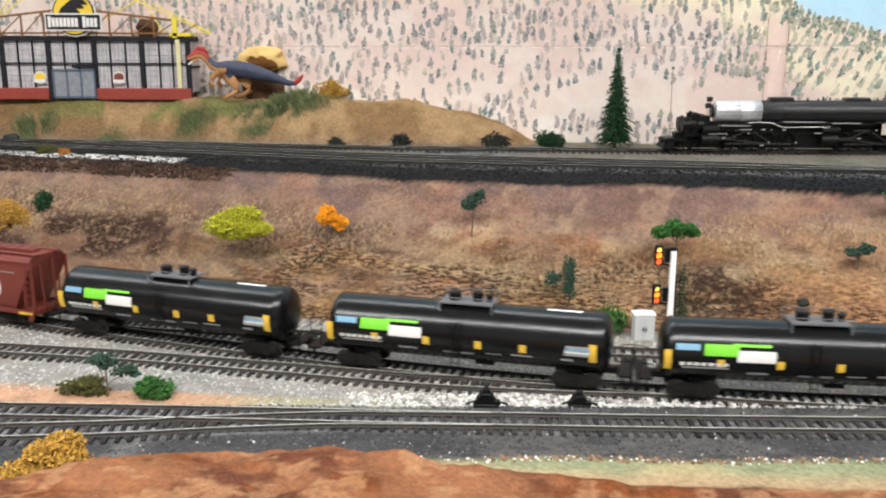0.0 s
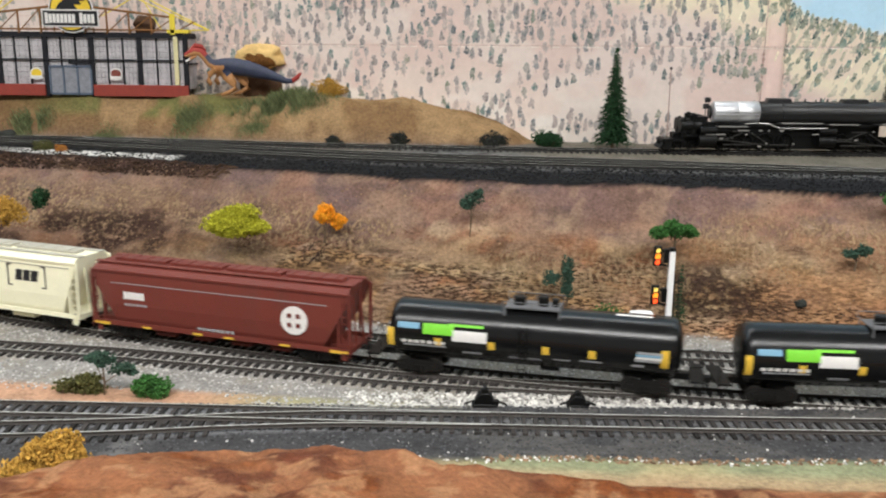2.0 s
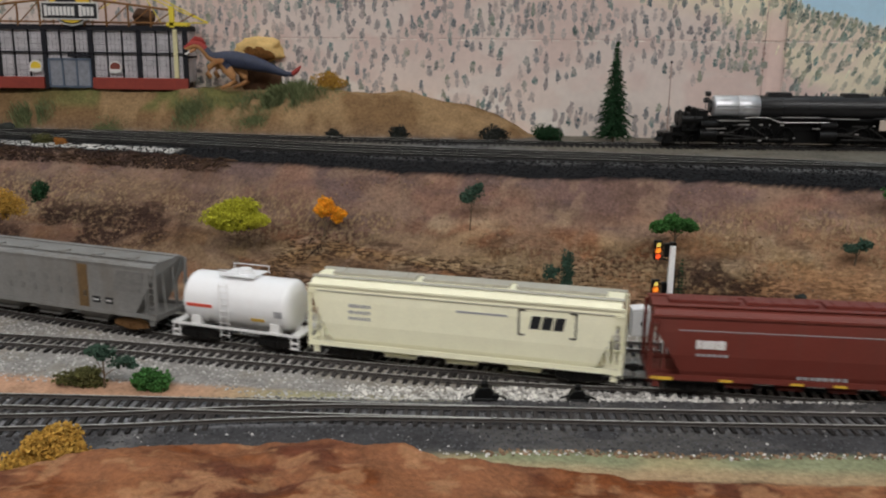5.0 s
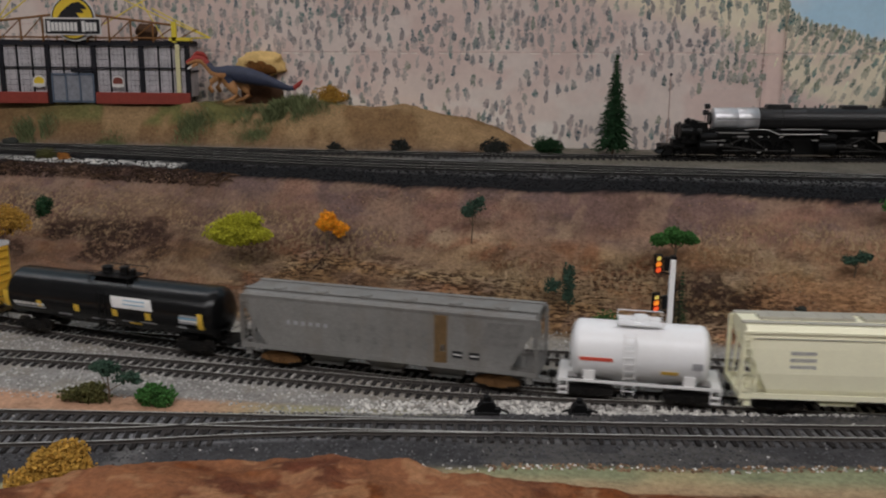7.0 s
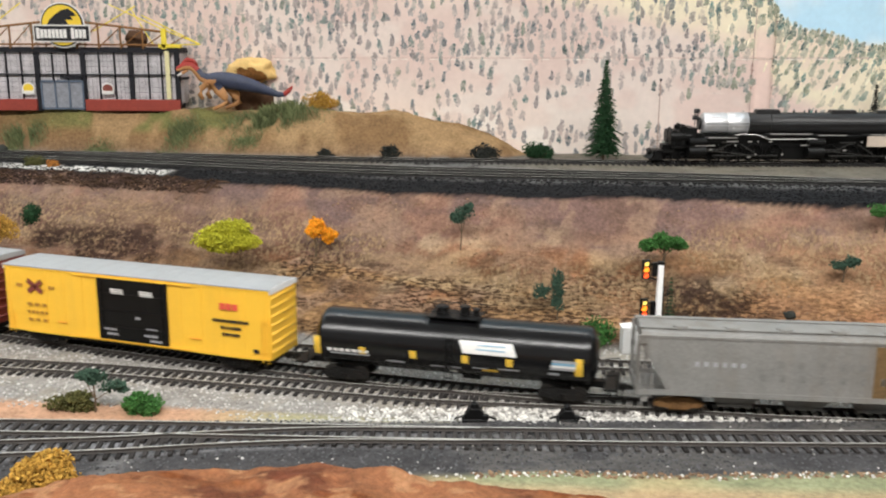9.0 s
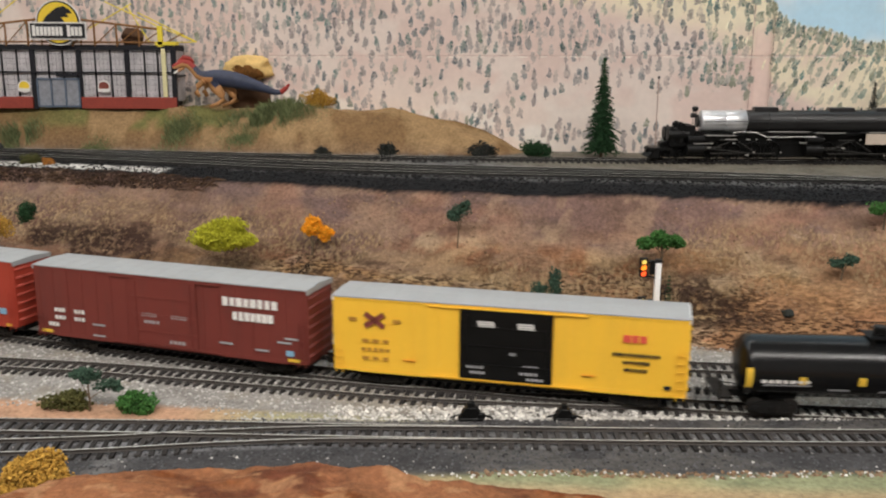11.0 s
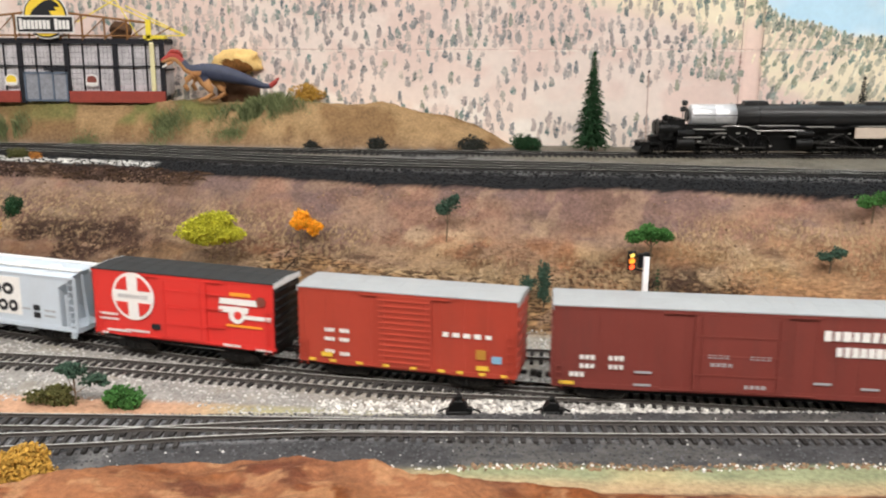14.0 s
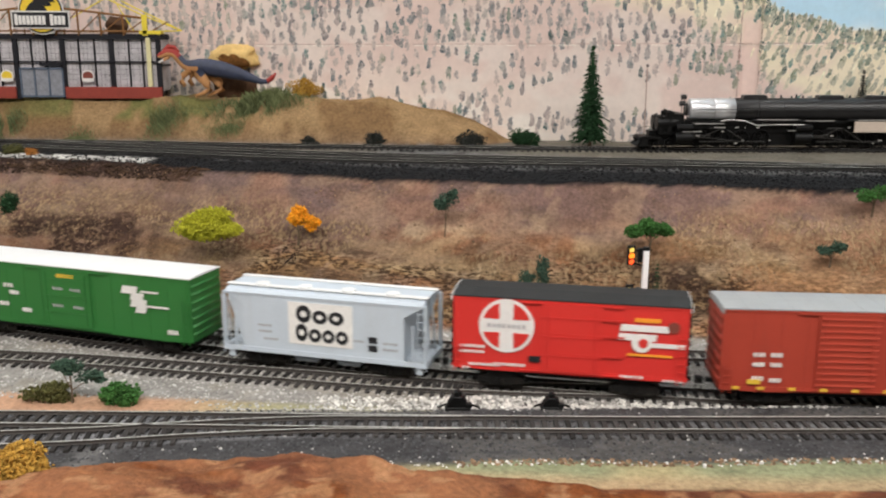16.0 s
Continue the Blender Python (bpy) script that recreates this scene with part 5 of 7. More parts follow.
def reflectors(car, xs, z, mat="yellow_mark", w=0.0050, hgt=0.0014, lift=0.0011):
    for x in xs:
        mark(car, "reflector", mat, x, z, w, hgt, lift=lift, label="yellow reflector strip")


def build_train():
    for s in (0.2235, 0.0120, -0.2030):
        black_tank_car(s)
    # red-brown hopper with a white disc
    car = covered_hopper(-0.4180, 0.2015, "hopper_red", "hopper_red", "mineral-red four-bay covered hopper with a round white emblem", z1=0.0500, top=0.0548, cut=0.020)
    disc(car, "white_mark", 0.0600, 0.0290, 0.0098, 0.0004, "emblem", "round white railway emblem")
    for a in range(4):
        bm = bmesh.new()
        box(bm, 0.0600 + (0.0032 if a % 2 else -0.0032), -W2 - 0.0009, 0.0290 + (0.0032 if a > 1 else -0.0032), 0.0030, 0.0003, 0.0030)
        part("emblem_patch", bm, M["hopper_red"], car)
    word(car, "white_mark", -0.0650, 0.0330, 0.017, 0.0055, 9, seed=2, solid=0.9)
    word(car, "grey_mark", -0.0640, 0.0265, 0.019, 0.0018, 6, seed=3)
    word(car, "grey_mark", 0.0000, 0.0150, 0.030, 0.0020, 8, seed=4)
    mark(car, "line", "grey_mark", 0.0, 0.0415, 0.168, 0.0004)
    reflectors(car, (-0.055, -0.014, 0.0105, 0.053), 0.0112, w=0.0075)
    reflectors(car, (-0.0925, 0.0925), 0.0112, w=0.0130, hgt=0.0019)
    # cream hopper with a bracketed black logo
    car = covered_hopper(-0.6321, 0.2030, "cream", "cream_roof", "cream covered hopper with black bracketed logo", bays=3, z1=0.0515, top=0.0555, cut=0.016, round_side=True)
    for k in range(3):
        mark(car, "logo_letter", "black_mark", 0.0470 + 0.0073 * k, 0.0388, 0.0060, 0.0082, slant=0.0016, label="bold black logo shape")
    for k in (-1, 1):
        bm = bmesh.new()
        x = 0.0550 + k * 0.0175
        box(bm, x, -W2 - 0.0003, 0.0385, 0.0008, 0.0004, 0.0160)
        for z in (0.0306, 0.0464):
            box(bm, x - k * 0.0018, -W2 - 0.0003, z, 0.0040, 0.0004, 0.0008)
        part("logo_bracket", bm, M["black_mark"], car)
    mark(car, "stripe", "grey_mark", 0.0140, 0.0415, 0.032, 0.0012)
    for k in range(3):
        word(car, "grey_mark", -0.0660, 0.0390 - 0.0042 * k, 0.015, 0.0022, 7, seed=5 + k)
    mark(car, "stripe", "cream_roof", 0.0, 0.0475, 0.190, 0.0006)
    white_tank_car(-0.7895)
    # weathered grey hopper
    car = covered_hopper(-0.9504, 0.2030, "hopper_grey", "hopper_grey", "weathered grey covered hopper with rust-brown patches", bays=3, z0=0.0125, z1=0.0495, top=0.0530, cut=0.018, round_side=False, truck="rust")
    word(car, "faded_mark", 0.0050, 0.0345, 0.058, 0.0050, 5, seed=11, solid=0.30)
    word(car, "faded_mark", 0.0060, 0.0260, 0.080, 0.0050, 7, seed=12, solid=0.30)
    word(car, "grey_mark", -0.0530, 0.0330, 0.032, 0.0030, 6, seed=13, solid=0.5)
    mark(car, "rust_stripe", "rust_patch", 0.0390, 0.0315, 0.0085, 0.0320, label="rust-brown stripe")
    mark(car, "stained_panel", "faded_mark", 0.0770, 0.0385, 0.0230, 0.0150, slant=0.004, label="faintly stained panel")
    for k in (0.050, 0.061):
        mark(car, "data_panel", "black_mark", k, 0.0225, 0.0065, 0.0046, label="black data panel")
        mark(car, "data_line", "white_mark", k, 0.0225, 0.0050, 0.0008, lift=0.0005)
    black_tank_car(-1.1648, signed=True)
    # yellow boxcar with black double doors
    car = boxcar(-1.3956, 0.2205, "box_yellow", "roof_silver", "bright yellow boxcar with black double doors", cap="roof_white", door=(-0.0273, 0.0303, "black"), door_style="panel", z1=0.0594)
    for sgn in (-1, 1):
        bm = bmesh.new()
        box(bm, -0.0825, -W2 - 0.0008, 0.0452, 0.0150, 0.0004, 0.0034, pose(0, 0, 0, 0, sgn * 34, 0))
        part("emblem_cross", bm, M["maroon_mark"], car, "dark red crossed emblem")
    for k in (-1, 1):
        mark(car, "lettering", "orange_brown", -0.0825 + k * 0.0145, 0.0452, 0.0050, 0.0022, lift=0.0008)
    for k in range(3):
        word(car, "orange_brown", -0.0820, 0.0315 - 0.0058 * k, 0.020, 0.0022, (3, 5, 3)[k], seed=20 + k, lift=0.0008, solid=0.6)
    word(car, "red_mark", 0.0790, 0.0455, 0.0145, 0.0046, 3, seed=24, lift=0.0008, solid=0.9)
    for k in range(3):
        word(car, "black_mark", 0.0800, 0.0355 - 0.0047 * k, (0.028, 0.016, 0.014)[k], 0.0021, (14, 7, 7)[k], seed=25 + k, lift=0.0008)
    for k in (-0.0110, 0.0135):
        for row in range(3):
            mark(car, "door_label", "white_mark", k + 0.0004 * row, 0.0494 - 0.0014 * row, 0.0105, 0.0008, lift=0.0013)
    for k in range(6):
        word(car, "grey_mark", (-0.018, 0.017, 0.016, -0.016, 0.020, 0.006)[k], (0.020, 0.0225, 0.0180, 0.0165, 0.0145, 0.030)[k], (0.012, 0.010, 0.012, 0.010, 0.011, 0.004)[k], 0.0018, 4, seed=30 + k, lift=0.0013)
    mark(car, "sticker", "black_mark", 0.0990, 0.0165, 0.0040, 0.0024, lift=0.0008)
    reflectors(car, (-0.060, 0.052), 0.0205, "orange_mark", 0.0080, 0.0006)
    # dark red-brown long boxcar
    car = boxcar(-1.6314, 0.2180, "box_brown", "roof_silver", "dark red-brown double-door boxcar with white lettering", cap="roof_silver", door=(-0.026, 0.026), door_style="panel", ribs=18, z0=0.0092, z1=0.0606)
    word(car, "white_mark", 0.0670, 0.0485, 0.042, 0.0062, 8, seed=40, lift=0.0008, solid=0.8)
    word(car, "white_mark", 0.0690, 0.0390, 0.031, 0.0062, 7, seed=41, lift=0.0008, solid=0.8)
    for k in range(5):
        word(car, "white_mark", (-0.088, -0.071, -0.088, -0.071, -0.094)[k], (0.0290, 0.0290, 0.0235, 0.0235, 0.0180)[k], 0.0095, 0.0030, 3, seed=42 + k, lift=0.0008, solid=0.7)
    for k in range(4):
        word(car, "grey_mark", (-0.012, 0.012, -0.010, 0.010)[k], (0.0330, 0.0330, 0.0280, 0.0150)[k], 0.013, 0.0024, 4, seed=48 + k, lift=0.0013, solid=0.65)
    for k in range(6):
        mark(car, "data_line", "grey_mark", (-0.055, -0.055, 0.048, 0.092, 0.075, 0.097)[k], (0.0130, 0.0210, 0.0190, 0.0240, 0.0170, 0.0270)[k], 0.0100, 0.0012, lift=0.0008)
    mark(car, "data_panel", "blue_mark", 0.0960, 0.0170, 0.0055, 0.0038, lift=0.0008)
    reflectors(car, (-0.100, 0.099), 0.0125, w=0.0090, hgt=0.0020, lift=0.0010)
    # oxide red short boxcar
    car = boxcar(-1.8307, 0.1430, "box_oxide", "roof_silver", "oxide-red boxcar with corrugated side door", cap="roof_silver", door=(-0.0175, 0.0175), door_style="corrugated", ribs=10, z1=0.0602)
    for k in range(6):
        word(car, "white_mark", (-0.050, -0.040, -0.050, -0.040, -0.050, -0.040)[k], (0.0330, 0.0330, 0.0270, 0.0270, 0.0185, 0.0175)[k], 0.0070, 0.0026, 3, seed=60 + k, lift=0.0008)
    word(car, "white_mark", 0.0400, 0.0365, 0.034, 0.0030, 5, seed=67, lift=0.0008, solid=0.6)
    mark(car, "data_panel", "blue_mark", 0.0590, 0.0225, 0.0060, 0.0044, lift=0.0008)
    mark(car, "data_panel", "orange_brown", 0.0490, 0.0250, 0.0060, 0.0060, lift=0.0008)
    reflectors(car, (-0.062, -0.048, -0.030, -0.012, 0.006, 0.024, 0.036, 0.050, 0.064), 0.0125, w=0.0042, hgt=0.0017, lift=0.0012)
    reflectors(car, (-0.052, 0.050), 0.0165, w=0.0075, hgt=0.0028, lift=0.0012)
    # bright red boxcar with black roof
    car = boxcar(-1.9885, 0.1410, "box_red", "roof_black", "bright red boxcar with black roof and round white emblem", cap="roof_white", end_paint="black", door=(-0.016, 0.020), door_style="panel", ribs=10, z0=0.0130, z1=0.0594)
    disc(car, "white_mark", -0.0370, 0.0420, 0.0168, 0.0008, "emblem", "round white cross emblem")
    for sx in (-1, 1):
        for sz in (-1, 1):
            bm = bmesh.new()
            pts = [(-0.0370 + sx * 0.0042, 0.0420 + sz * 0.0042)] + [(-0.0370 + sx * 0.0148 * math.cos(a), 0.0420 + sz * 0.0148 * math.sin(a)) for a in [0.30 + 0.97 * i / 8 for i in range(9)]]
            prism(bm, pts if sx * sz > 0 else pts[::-1], -W2 - 0.0011, -W2 - 0.0008)
            part("emblem_field", bm, M["box_red"], car)
    word(car, "grey_mark", -0.0370, 0.0420, 0.024, 0.0030, 8, seed=70, lift=0.0011, solid=0.55)
    mark(car, "lettering", "white_mark", 0.0440, 0.0455, 0.028, 0.0040, lift=0.0008, slant=0.001)
    mark(car, "lettering", "white_mark", 0.0400, 0.0400, 0.022, 0.0040, lift=0.0009, slant=0.001)
    disc(car, "white_mark", 0.0430, 0.0365, 0.0058, 0.0010, "lettering")
    disc(car, "box_red", 0.0440, 0.0365, 0.0028, 0.0014, "lettering")
    mark(car, "lettering", "white_mark", 0.0570, 0.0355, 0.022, 0.0026, lift=0.0008)
    mark(car, "lettering", "orange_mark", 0.0460, 0.0505, 0.015, 0.0024, lift=0.0008)
    mark(car, "lettering", "orange_mark", 0.0480, 0.0290, 0.026, 0.0014, lift=0.0008)
    disc(car, "maroon_mark", 0.0610, 0.0470, 0.0034, 0.0009, "lettering")
    mark(car, "data_panel", "black_mark", -0.0185, 0.0220, 0.0095, 0.0038, lift=0.0008)
    for k in range(8):
        word(car, "white_mark", (-0.058, -0.058, -0.050, -0.035, -0.062, 0.012, 0.038, 0.062)[k], (0.0280, 0.0245, 0.0165, 0.0175, 0.0140, 0.0190, 0.0150, 0.0140)[k], (0.016, 0.016, 0.02, 0.020, 0.006, 0.006, 0.014, 0.012)[k], 0.0017, (6, 6, 8, 8, 2, 2, 5, 5)[k], seed=72 + k, lift=0.0008)
    for z in (0.0490, 0.0390, 0.0265):
        mark(car, "door_rib", "box_red", 0.010, z, 0.046, 0.0010, lift=0.0012)
    # pale short hopper with a white sign panel
    car = covered_hopper(-2.1435, 0.1400, "box_pale", "roof_white", "pale blue-grey two-bay covered hopper with white sign panel", bays=2, z1=0.0498, top=0.0538, cut=0.013, round_side=False, square=True)
    mark(car, "sign_panel", "white_mark", -0.0010, 0.0325, 0.0440, 0.0280, lift=0.0005, label="white sign panel")
    for row, (x, n, z) in enumerate(((-0.001, 3, 0.0390), (0.0, 4, 0.0265))):
        for i in range(n):
            w = 0.0108 if row == 0 else 0.0088
            cx = x - (n - 1) * (w + 0.0004) / 2 + i * (w + 0.0004)
            big = i == 0
            bm = bmesh.new()
            hh = 0.0118 if big else 0.0090
            seg = 20
            outer = [(cx + w * 0.48 * math.cos(2 * math.pi * k / seg), z + (hh - 0.0118) / 2 + hh * 0.5 * math.sin(2 * math.pi * k / seg)) for k in range(seg)]
            prism(bm, outer, -W2 - 0.0008, -W2 - 0.0006)
            glyph = part("logo_letter", bm, M["black_mark"], car, "bold black rounded logo shape")
            bm = bmesh.new()
            prism(bm, [((a - cx) * 0.40 + cx, (b - z) * 0.36 + z - (0 if big else 0.0008)) for a, b in outer], -W2 - 0.0011, -W2 - 0.0008)
            part("letter_hollow", bm, M["white_mark"], glyph)
    for z in (0.0200, 0.0255):
        mark(car, "data_panel", "black_mark", 0.0345, z, 0.0055, 0.0040, lift=0.0005)
    for k in range(6):
        word(car, "grey_mark", (-0.040, -0.040, -0.036, 0.024, 0.046, 0.046)[k], (0.0290, 0.0250, 0.0200, 0.0240, 0.0240, 0.0200)[k], 0.0100, 0.0016, 4, seed=90 + k)
    # green boxcar with white roof
    car = boxcar(-2.3375, 0.2016, "box_green", "roof_white", "green plug-door boxcar with white roof", cap="", door=(-0.0206, 0.0206), door_style="panel", ribs=14, z1=0.0552)
    for k in range(4):
        mark(car, "lettering", "white_mark", (0.0520, 0.0580, 0.0590, 0.0610)[k], (0.0440, 0.0395, 0.0350, 0.0310)[k], (0.012, 0.010, 0.012, 0.008)[k], 0.0052, lift=0.0008, slant=0.002)
    mark(car, "lettering", "white_mark", 0.0690, 0.0435, 0.014, 0.0012, lift=0.0008)
    mark(car, "lettering", "white_mark", 0.0740, 0.0335, 0.020, 0.0012, lift=0.0008)
    word(car, "yellow_mark", 0.0, 0.0490, 0.015, 0.0026, 6, seed=101, lift=0.0013)
    for k in range(5):
        word(car, "white_mark", (-0.0510, -0.0460, -0.0560, -0.0360, 0.0860)[k], (0.0380, 0.0330, 0.0240, 0.0210, 0.0170)[k], 0.0085, 0.0030, 3, seed=102 + k, lift=0.0008)
    for k in range(4):
        word(car, "grey_mark", (-0.007, 0.008, -0.008, 0.010)[k], (0.0395, 0.0395, 0.0270, 0.0270)[k], 0.0090, 0.0022, 3, seed=108 + k, lift=0.0013)


M["orange_brown"] = material("brown_print", (0.42, 0.20, 0.03), 0.55, vary=0.1, bump=0.03)
build_train()


# ---- foliage ----
ICO_V = []
for s1 in (-0.5257, 0.5257):
    for s2 in (-0.8507, 0.8507):
        ICO_V += [(0, s1, s2), (s1, s2, 0), (s2, 0, s1)]
ICO_V = np.array(ICO_V)


def ico_faces():
    bm = bmesh.new()
    for v in ICO_V:
        bm.verts.new(v)
    bmesh.ops.convex_hull(bm, input=bm.verts[:])
    bm.verts.index_update()
    out = [[v.index for v in f.verts] for f in bm.faces]
    verts = np.array([tuple(v.co) for v in bm.verts])
    bm.free()
    return verts, out


ICO_V, ICO_F = ico_faces()


def lumps(name, centres, sizes, mat, parent=None, stretch=None, seed=0, jitter=0.3):
    rs = np.random.RandomState(seed)
    centres, sizes = np.asarray(centres, float), np.asarray(sizes, float)
    n, k = len(centres), len(ICO_V)
    v = ICO_V[None] * (1 + jitter * (rs.rand(n, k, 1) - 0.5) * 2)
    v = v * sizes[:, None, None]
    if stretch is not None:
        v = v * np.asarray(stretch)[None, None]
    v = (v + centres[:, None]).reshape(-1, 3)
    f = (np.array(ICO_F)[None] + (np.arange(n) * k)[:, None, None]).reshape(-1, 3)
    me = bpy.data.meshes.new(name)
    me.from_pydata(v.tolist(), [], f.tolist())
    me.materials.append(M[mat])
    ob = new(name, me)
    if parent:
        ob.parent = parent
    return ob


def clump_points(rx, ry, rz, n, seed, hollow=0.55, bumps=5):
    """Points of an uneven crown: several overlapping lobes, filled mostly near the outside."""
    rs = np.random.RandomState(seed)
    lobes = rs.randn(bumps, 3)
    lobes /= np.linalg.norm(lobes, axis=1)[:, None]
    lobes *= rs.uniform(0.25, 0.62, (bumps, 1))
    lobe_r = rs.uniform(0.38, 0.60, bumps)
    which = rs.randint(0, bumps, n)
    d = rs.randn(n, 3)
    d /= np.linalg.norm(d, axis=1)[:, None]
    r = hollow + (1 - hollow) * rs.rand(n) ** 0.5
    p = lobes[which] + d * (r * lobe_r[which])[:, None]
    return p * np.array([rx, ry, rz]) * 1.3


def bush(label, x, y, rx, rz, mat, n=260, leaf=0.0011, seed=1, ry=None, sink=0.25, group="", category="bush", z=None):
    zg = ground_at(x, y) if z is None else z
    ob = thing("bush", label, category, pose(x, y, zg), group=group)
    p = clump_points(rx, ry or rx * 0.8, rz, int(n * 5), seed, hollow=0.25, bumps=11)
    p[:, 2] += rz * (1 - sink)
    p = p[p[:, 2] > -0.003]
    rs = np.random.RandomState(seed + 50)
    lumps("foliage", p, leaf * 0.47 * rs.uniform(0.4, 1.7, len(p)), mat, ob, seed=seed, jitter=0.75)
    bm = bmesh.new()
    for k in range(5):
        a = k * 1.3
        rod(bm, (0, 0, -0.002), (0.4 * rx * math.cos(a), 0.3 * rx * math.sin(a), rz * 0.9), 0.0006, 0.0002, seg=5)
    part("stem", bm, M["bark"], ob)
    return ob


def tree(label, x, y, top, crowns, mat, trunk_r=0.0011, seed=1, leaf=0.0010, lean=(0, 0), z=None, n=160):
    """crowns: (dx, dy, z above the foot, rx, rz)."""
    zg = ground_at(x, y) if z is None else z
    ob = thing("tree", label, "tree", pose(x, y, zg - 0.001))
    bm = bmesh.new()
    mid = (lean[0] * 0.4 + 0.0008, lean[1] * 0.4, top * 0.45)
    rod(bm, (0, 0, -0.003), mid, trunk_r, trunk_r * 0.8, seg=8)
    rod(bm, mid, (lean[0], lean[1], top), trunk_r * 0.8, trunk_r * 0.35, seg=8)
    for dx, dy, z, rx, rz in crowns:
        rod(bm, (mid[0], mid[1], mid[2] * 0.9), (dx, dy, z), trunk_r * 0.5, trunk_r * 0.25, seg=6)
    part("trunk", bm, M["bark"], ob)
    for i, (dx, dy, z, rx, rz) in enumerate(crowns):
        p = clump_points(rx, rx * 0.8, rz, int(n * 5), seed + i, 0.3, 8) + np.array([dx, dy, z])
        rs = np.random.RandomState(seed + 9 + i)
        lumps("crown", p, leaf * 0.46 * rs.uniform(0.4, 1.7, len(p)), mat, ob, seed=seed + i, jitter=0.75)
    return ob


def pine(label, x, y, z, tall, wide, mat="leaf_dark", seed=3, tiers=26):
    ob = thing("pine_tree", label, "tree", pose(x, y, z))
    bm = bmesh.new()
    rod(bm, (0, 0, -0.002), (0, 0, tall * 0.95), wide * 0.09, wide * 0.02, seg=8)
    part("trunk", bm, M["bark"], ob)
    rs = np.random.RandomState(seed)
    pts, sizes = [], []
    for i in range(tiers):
        f = i / (tiers - 1)
        zc = tall * (0.07 + 0.93 * f)
        r = wide * (1 - f) ** 0.85 * rs.uniform(0.82, 1.12) + wide * 0.03
        arms = int(8 + 7 * (1 - f))
        for a in range(arms):
            ang = 2 * math.pi * (a + rs.rand()) / arms
            reach = r * rs.uniform(0.72, 1.1)
            steps = max(2, int(reach / 0.0016))
            for s in range(steps):
                q = (s + 0.6) / steps
                pts.append((reach * q * math.cos(ang) + rs.uniform(-4e-4, 4e-4), reach * q * math.sin(ang) + rs.uniform(-4e-4, 4e-4), zc - 0.30 * reach * q * q + rs.uniform(-5e-4, 5e-4)))
                sizes.append(wide * 0.058 * (1.15 - 0.5 * q) * rs.uniform(0.7, 1.4))
    lumps("foliage", pts, sizes, mat, ob, stretch=(1.2, 1.2, 0.75), seed=seed, jitter=0.5)
    return ob


def grass_tuft(label, x, y, rx, ry, tall, n, seed, mat="grass"):
    ob = thing("grass_tuft", label, "grass", kind="stuff")
    n = int(n * 2.4)
    rs = np.random.RandomState(seed)
    v, f = [], []
    angs, rads = rs.rand(n) * 6.283, np.minimum(np.abs(rs.normal(0, 0.55, n)), 1.35)
    pxs, pys = x + rx * rads * np.cos(angs), y + ry * rads * np.sin(angs)
    keep = vnoise(pxs * 75, pys * 75, 3) > 0.32
    pxs, pys, rads = pxs[keep], pys[keep], rads[keep]
    pzs = height(pxs, pys) - 0.0006
    for px, py, pz, r in zip(pxs.tolist(), pys.tolist(), pzs.tolist(), rads.tolist()):
        hh = tall * rs.uniform(0.5, 1.15) * max(0.3, 1 - 0.45 * r * r)
        lx, ly = rs.normal(0, 0.28) * hh, rs.normal(0, 0.25) * hh
        t = rs.rand() * 3.14
        w = 0.00022
        i = len(v)
        v += [(px - w * math.cos(t), py - w * math.sin(t), pz), (px + w * math.cos(t), py + w * math.sin(t), pz), (px + lx * 0.4 + w * 0.7, py + ly * 0.4, pz + hh * 0.6), (px + lx, py + ly, pz + hh)]
        f += [(i, i + 1, i + 2), (i, i + 2, i + 3)]
    me = bpy.data.meshes.new("blades")
    me.from_pydata(v, [], f)
    me.materials.append(M[mat])
    b = new("blades", me)
    b.parent = ob
    return ob


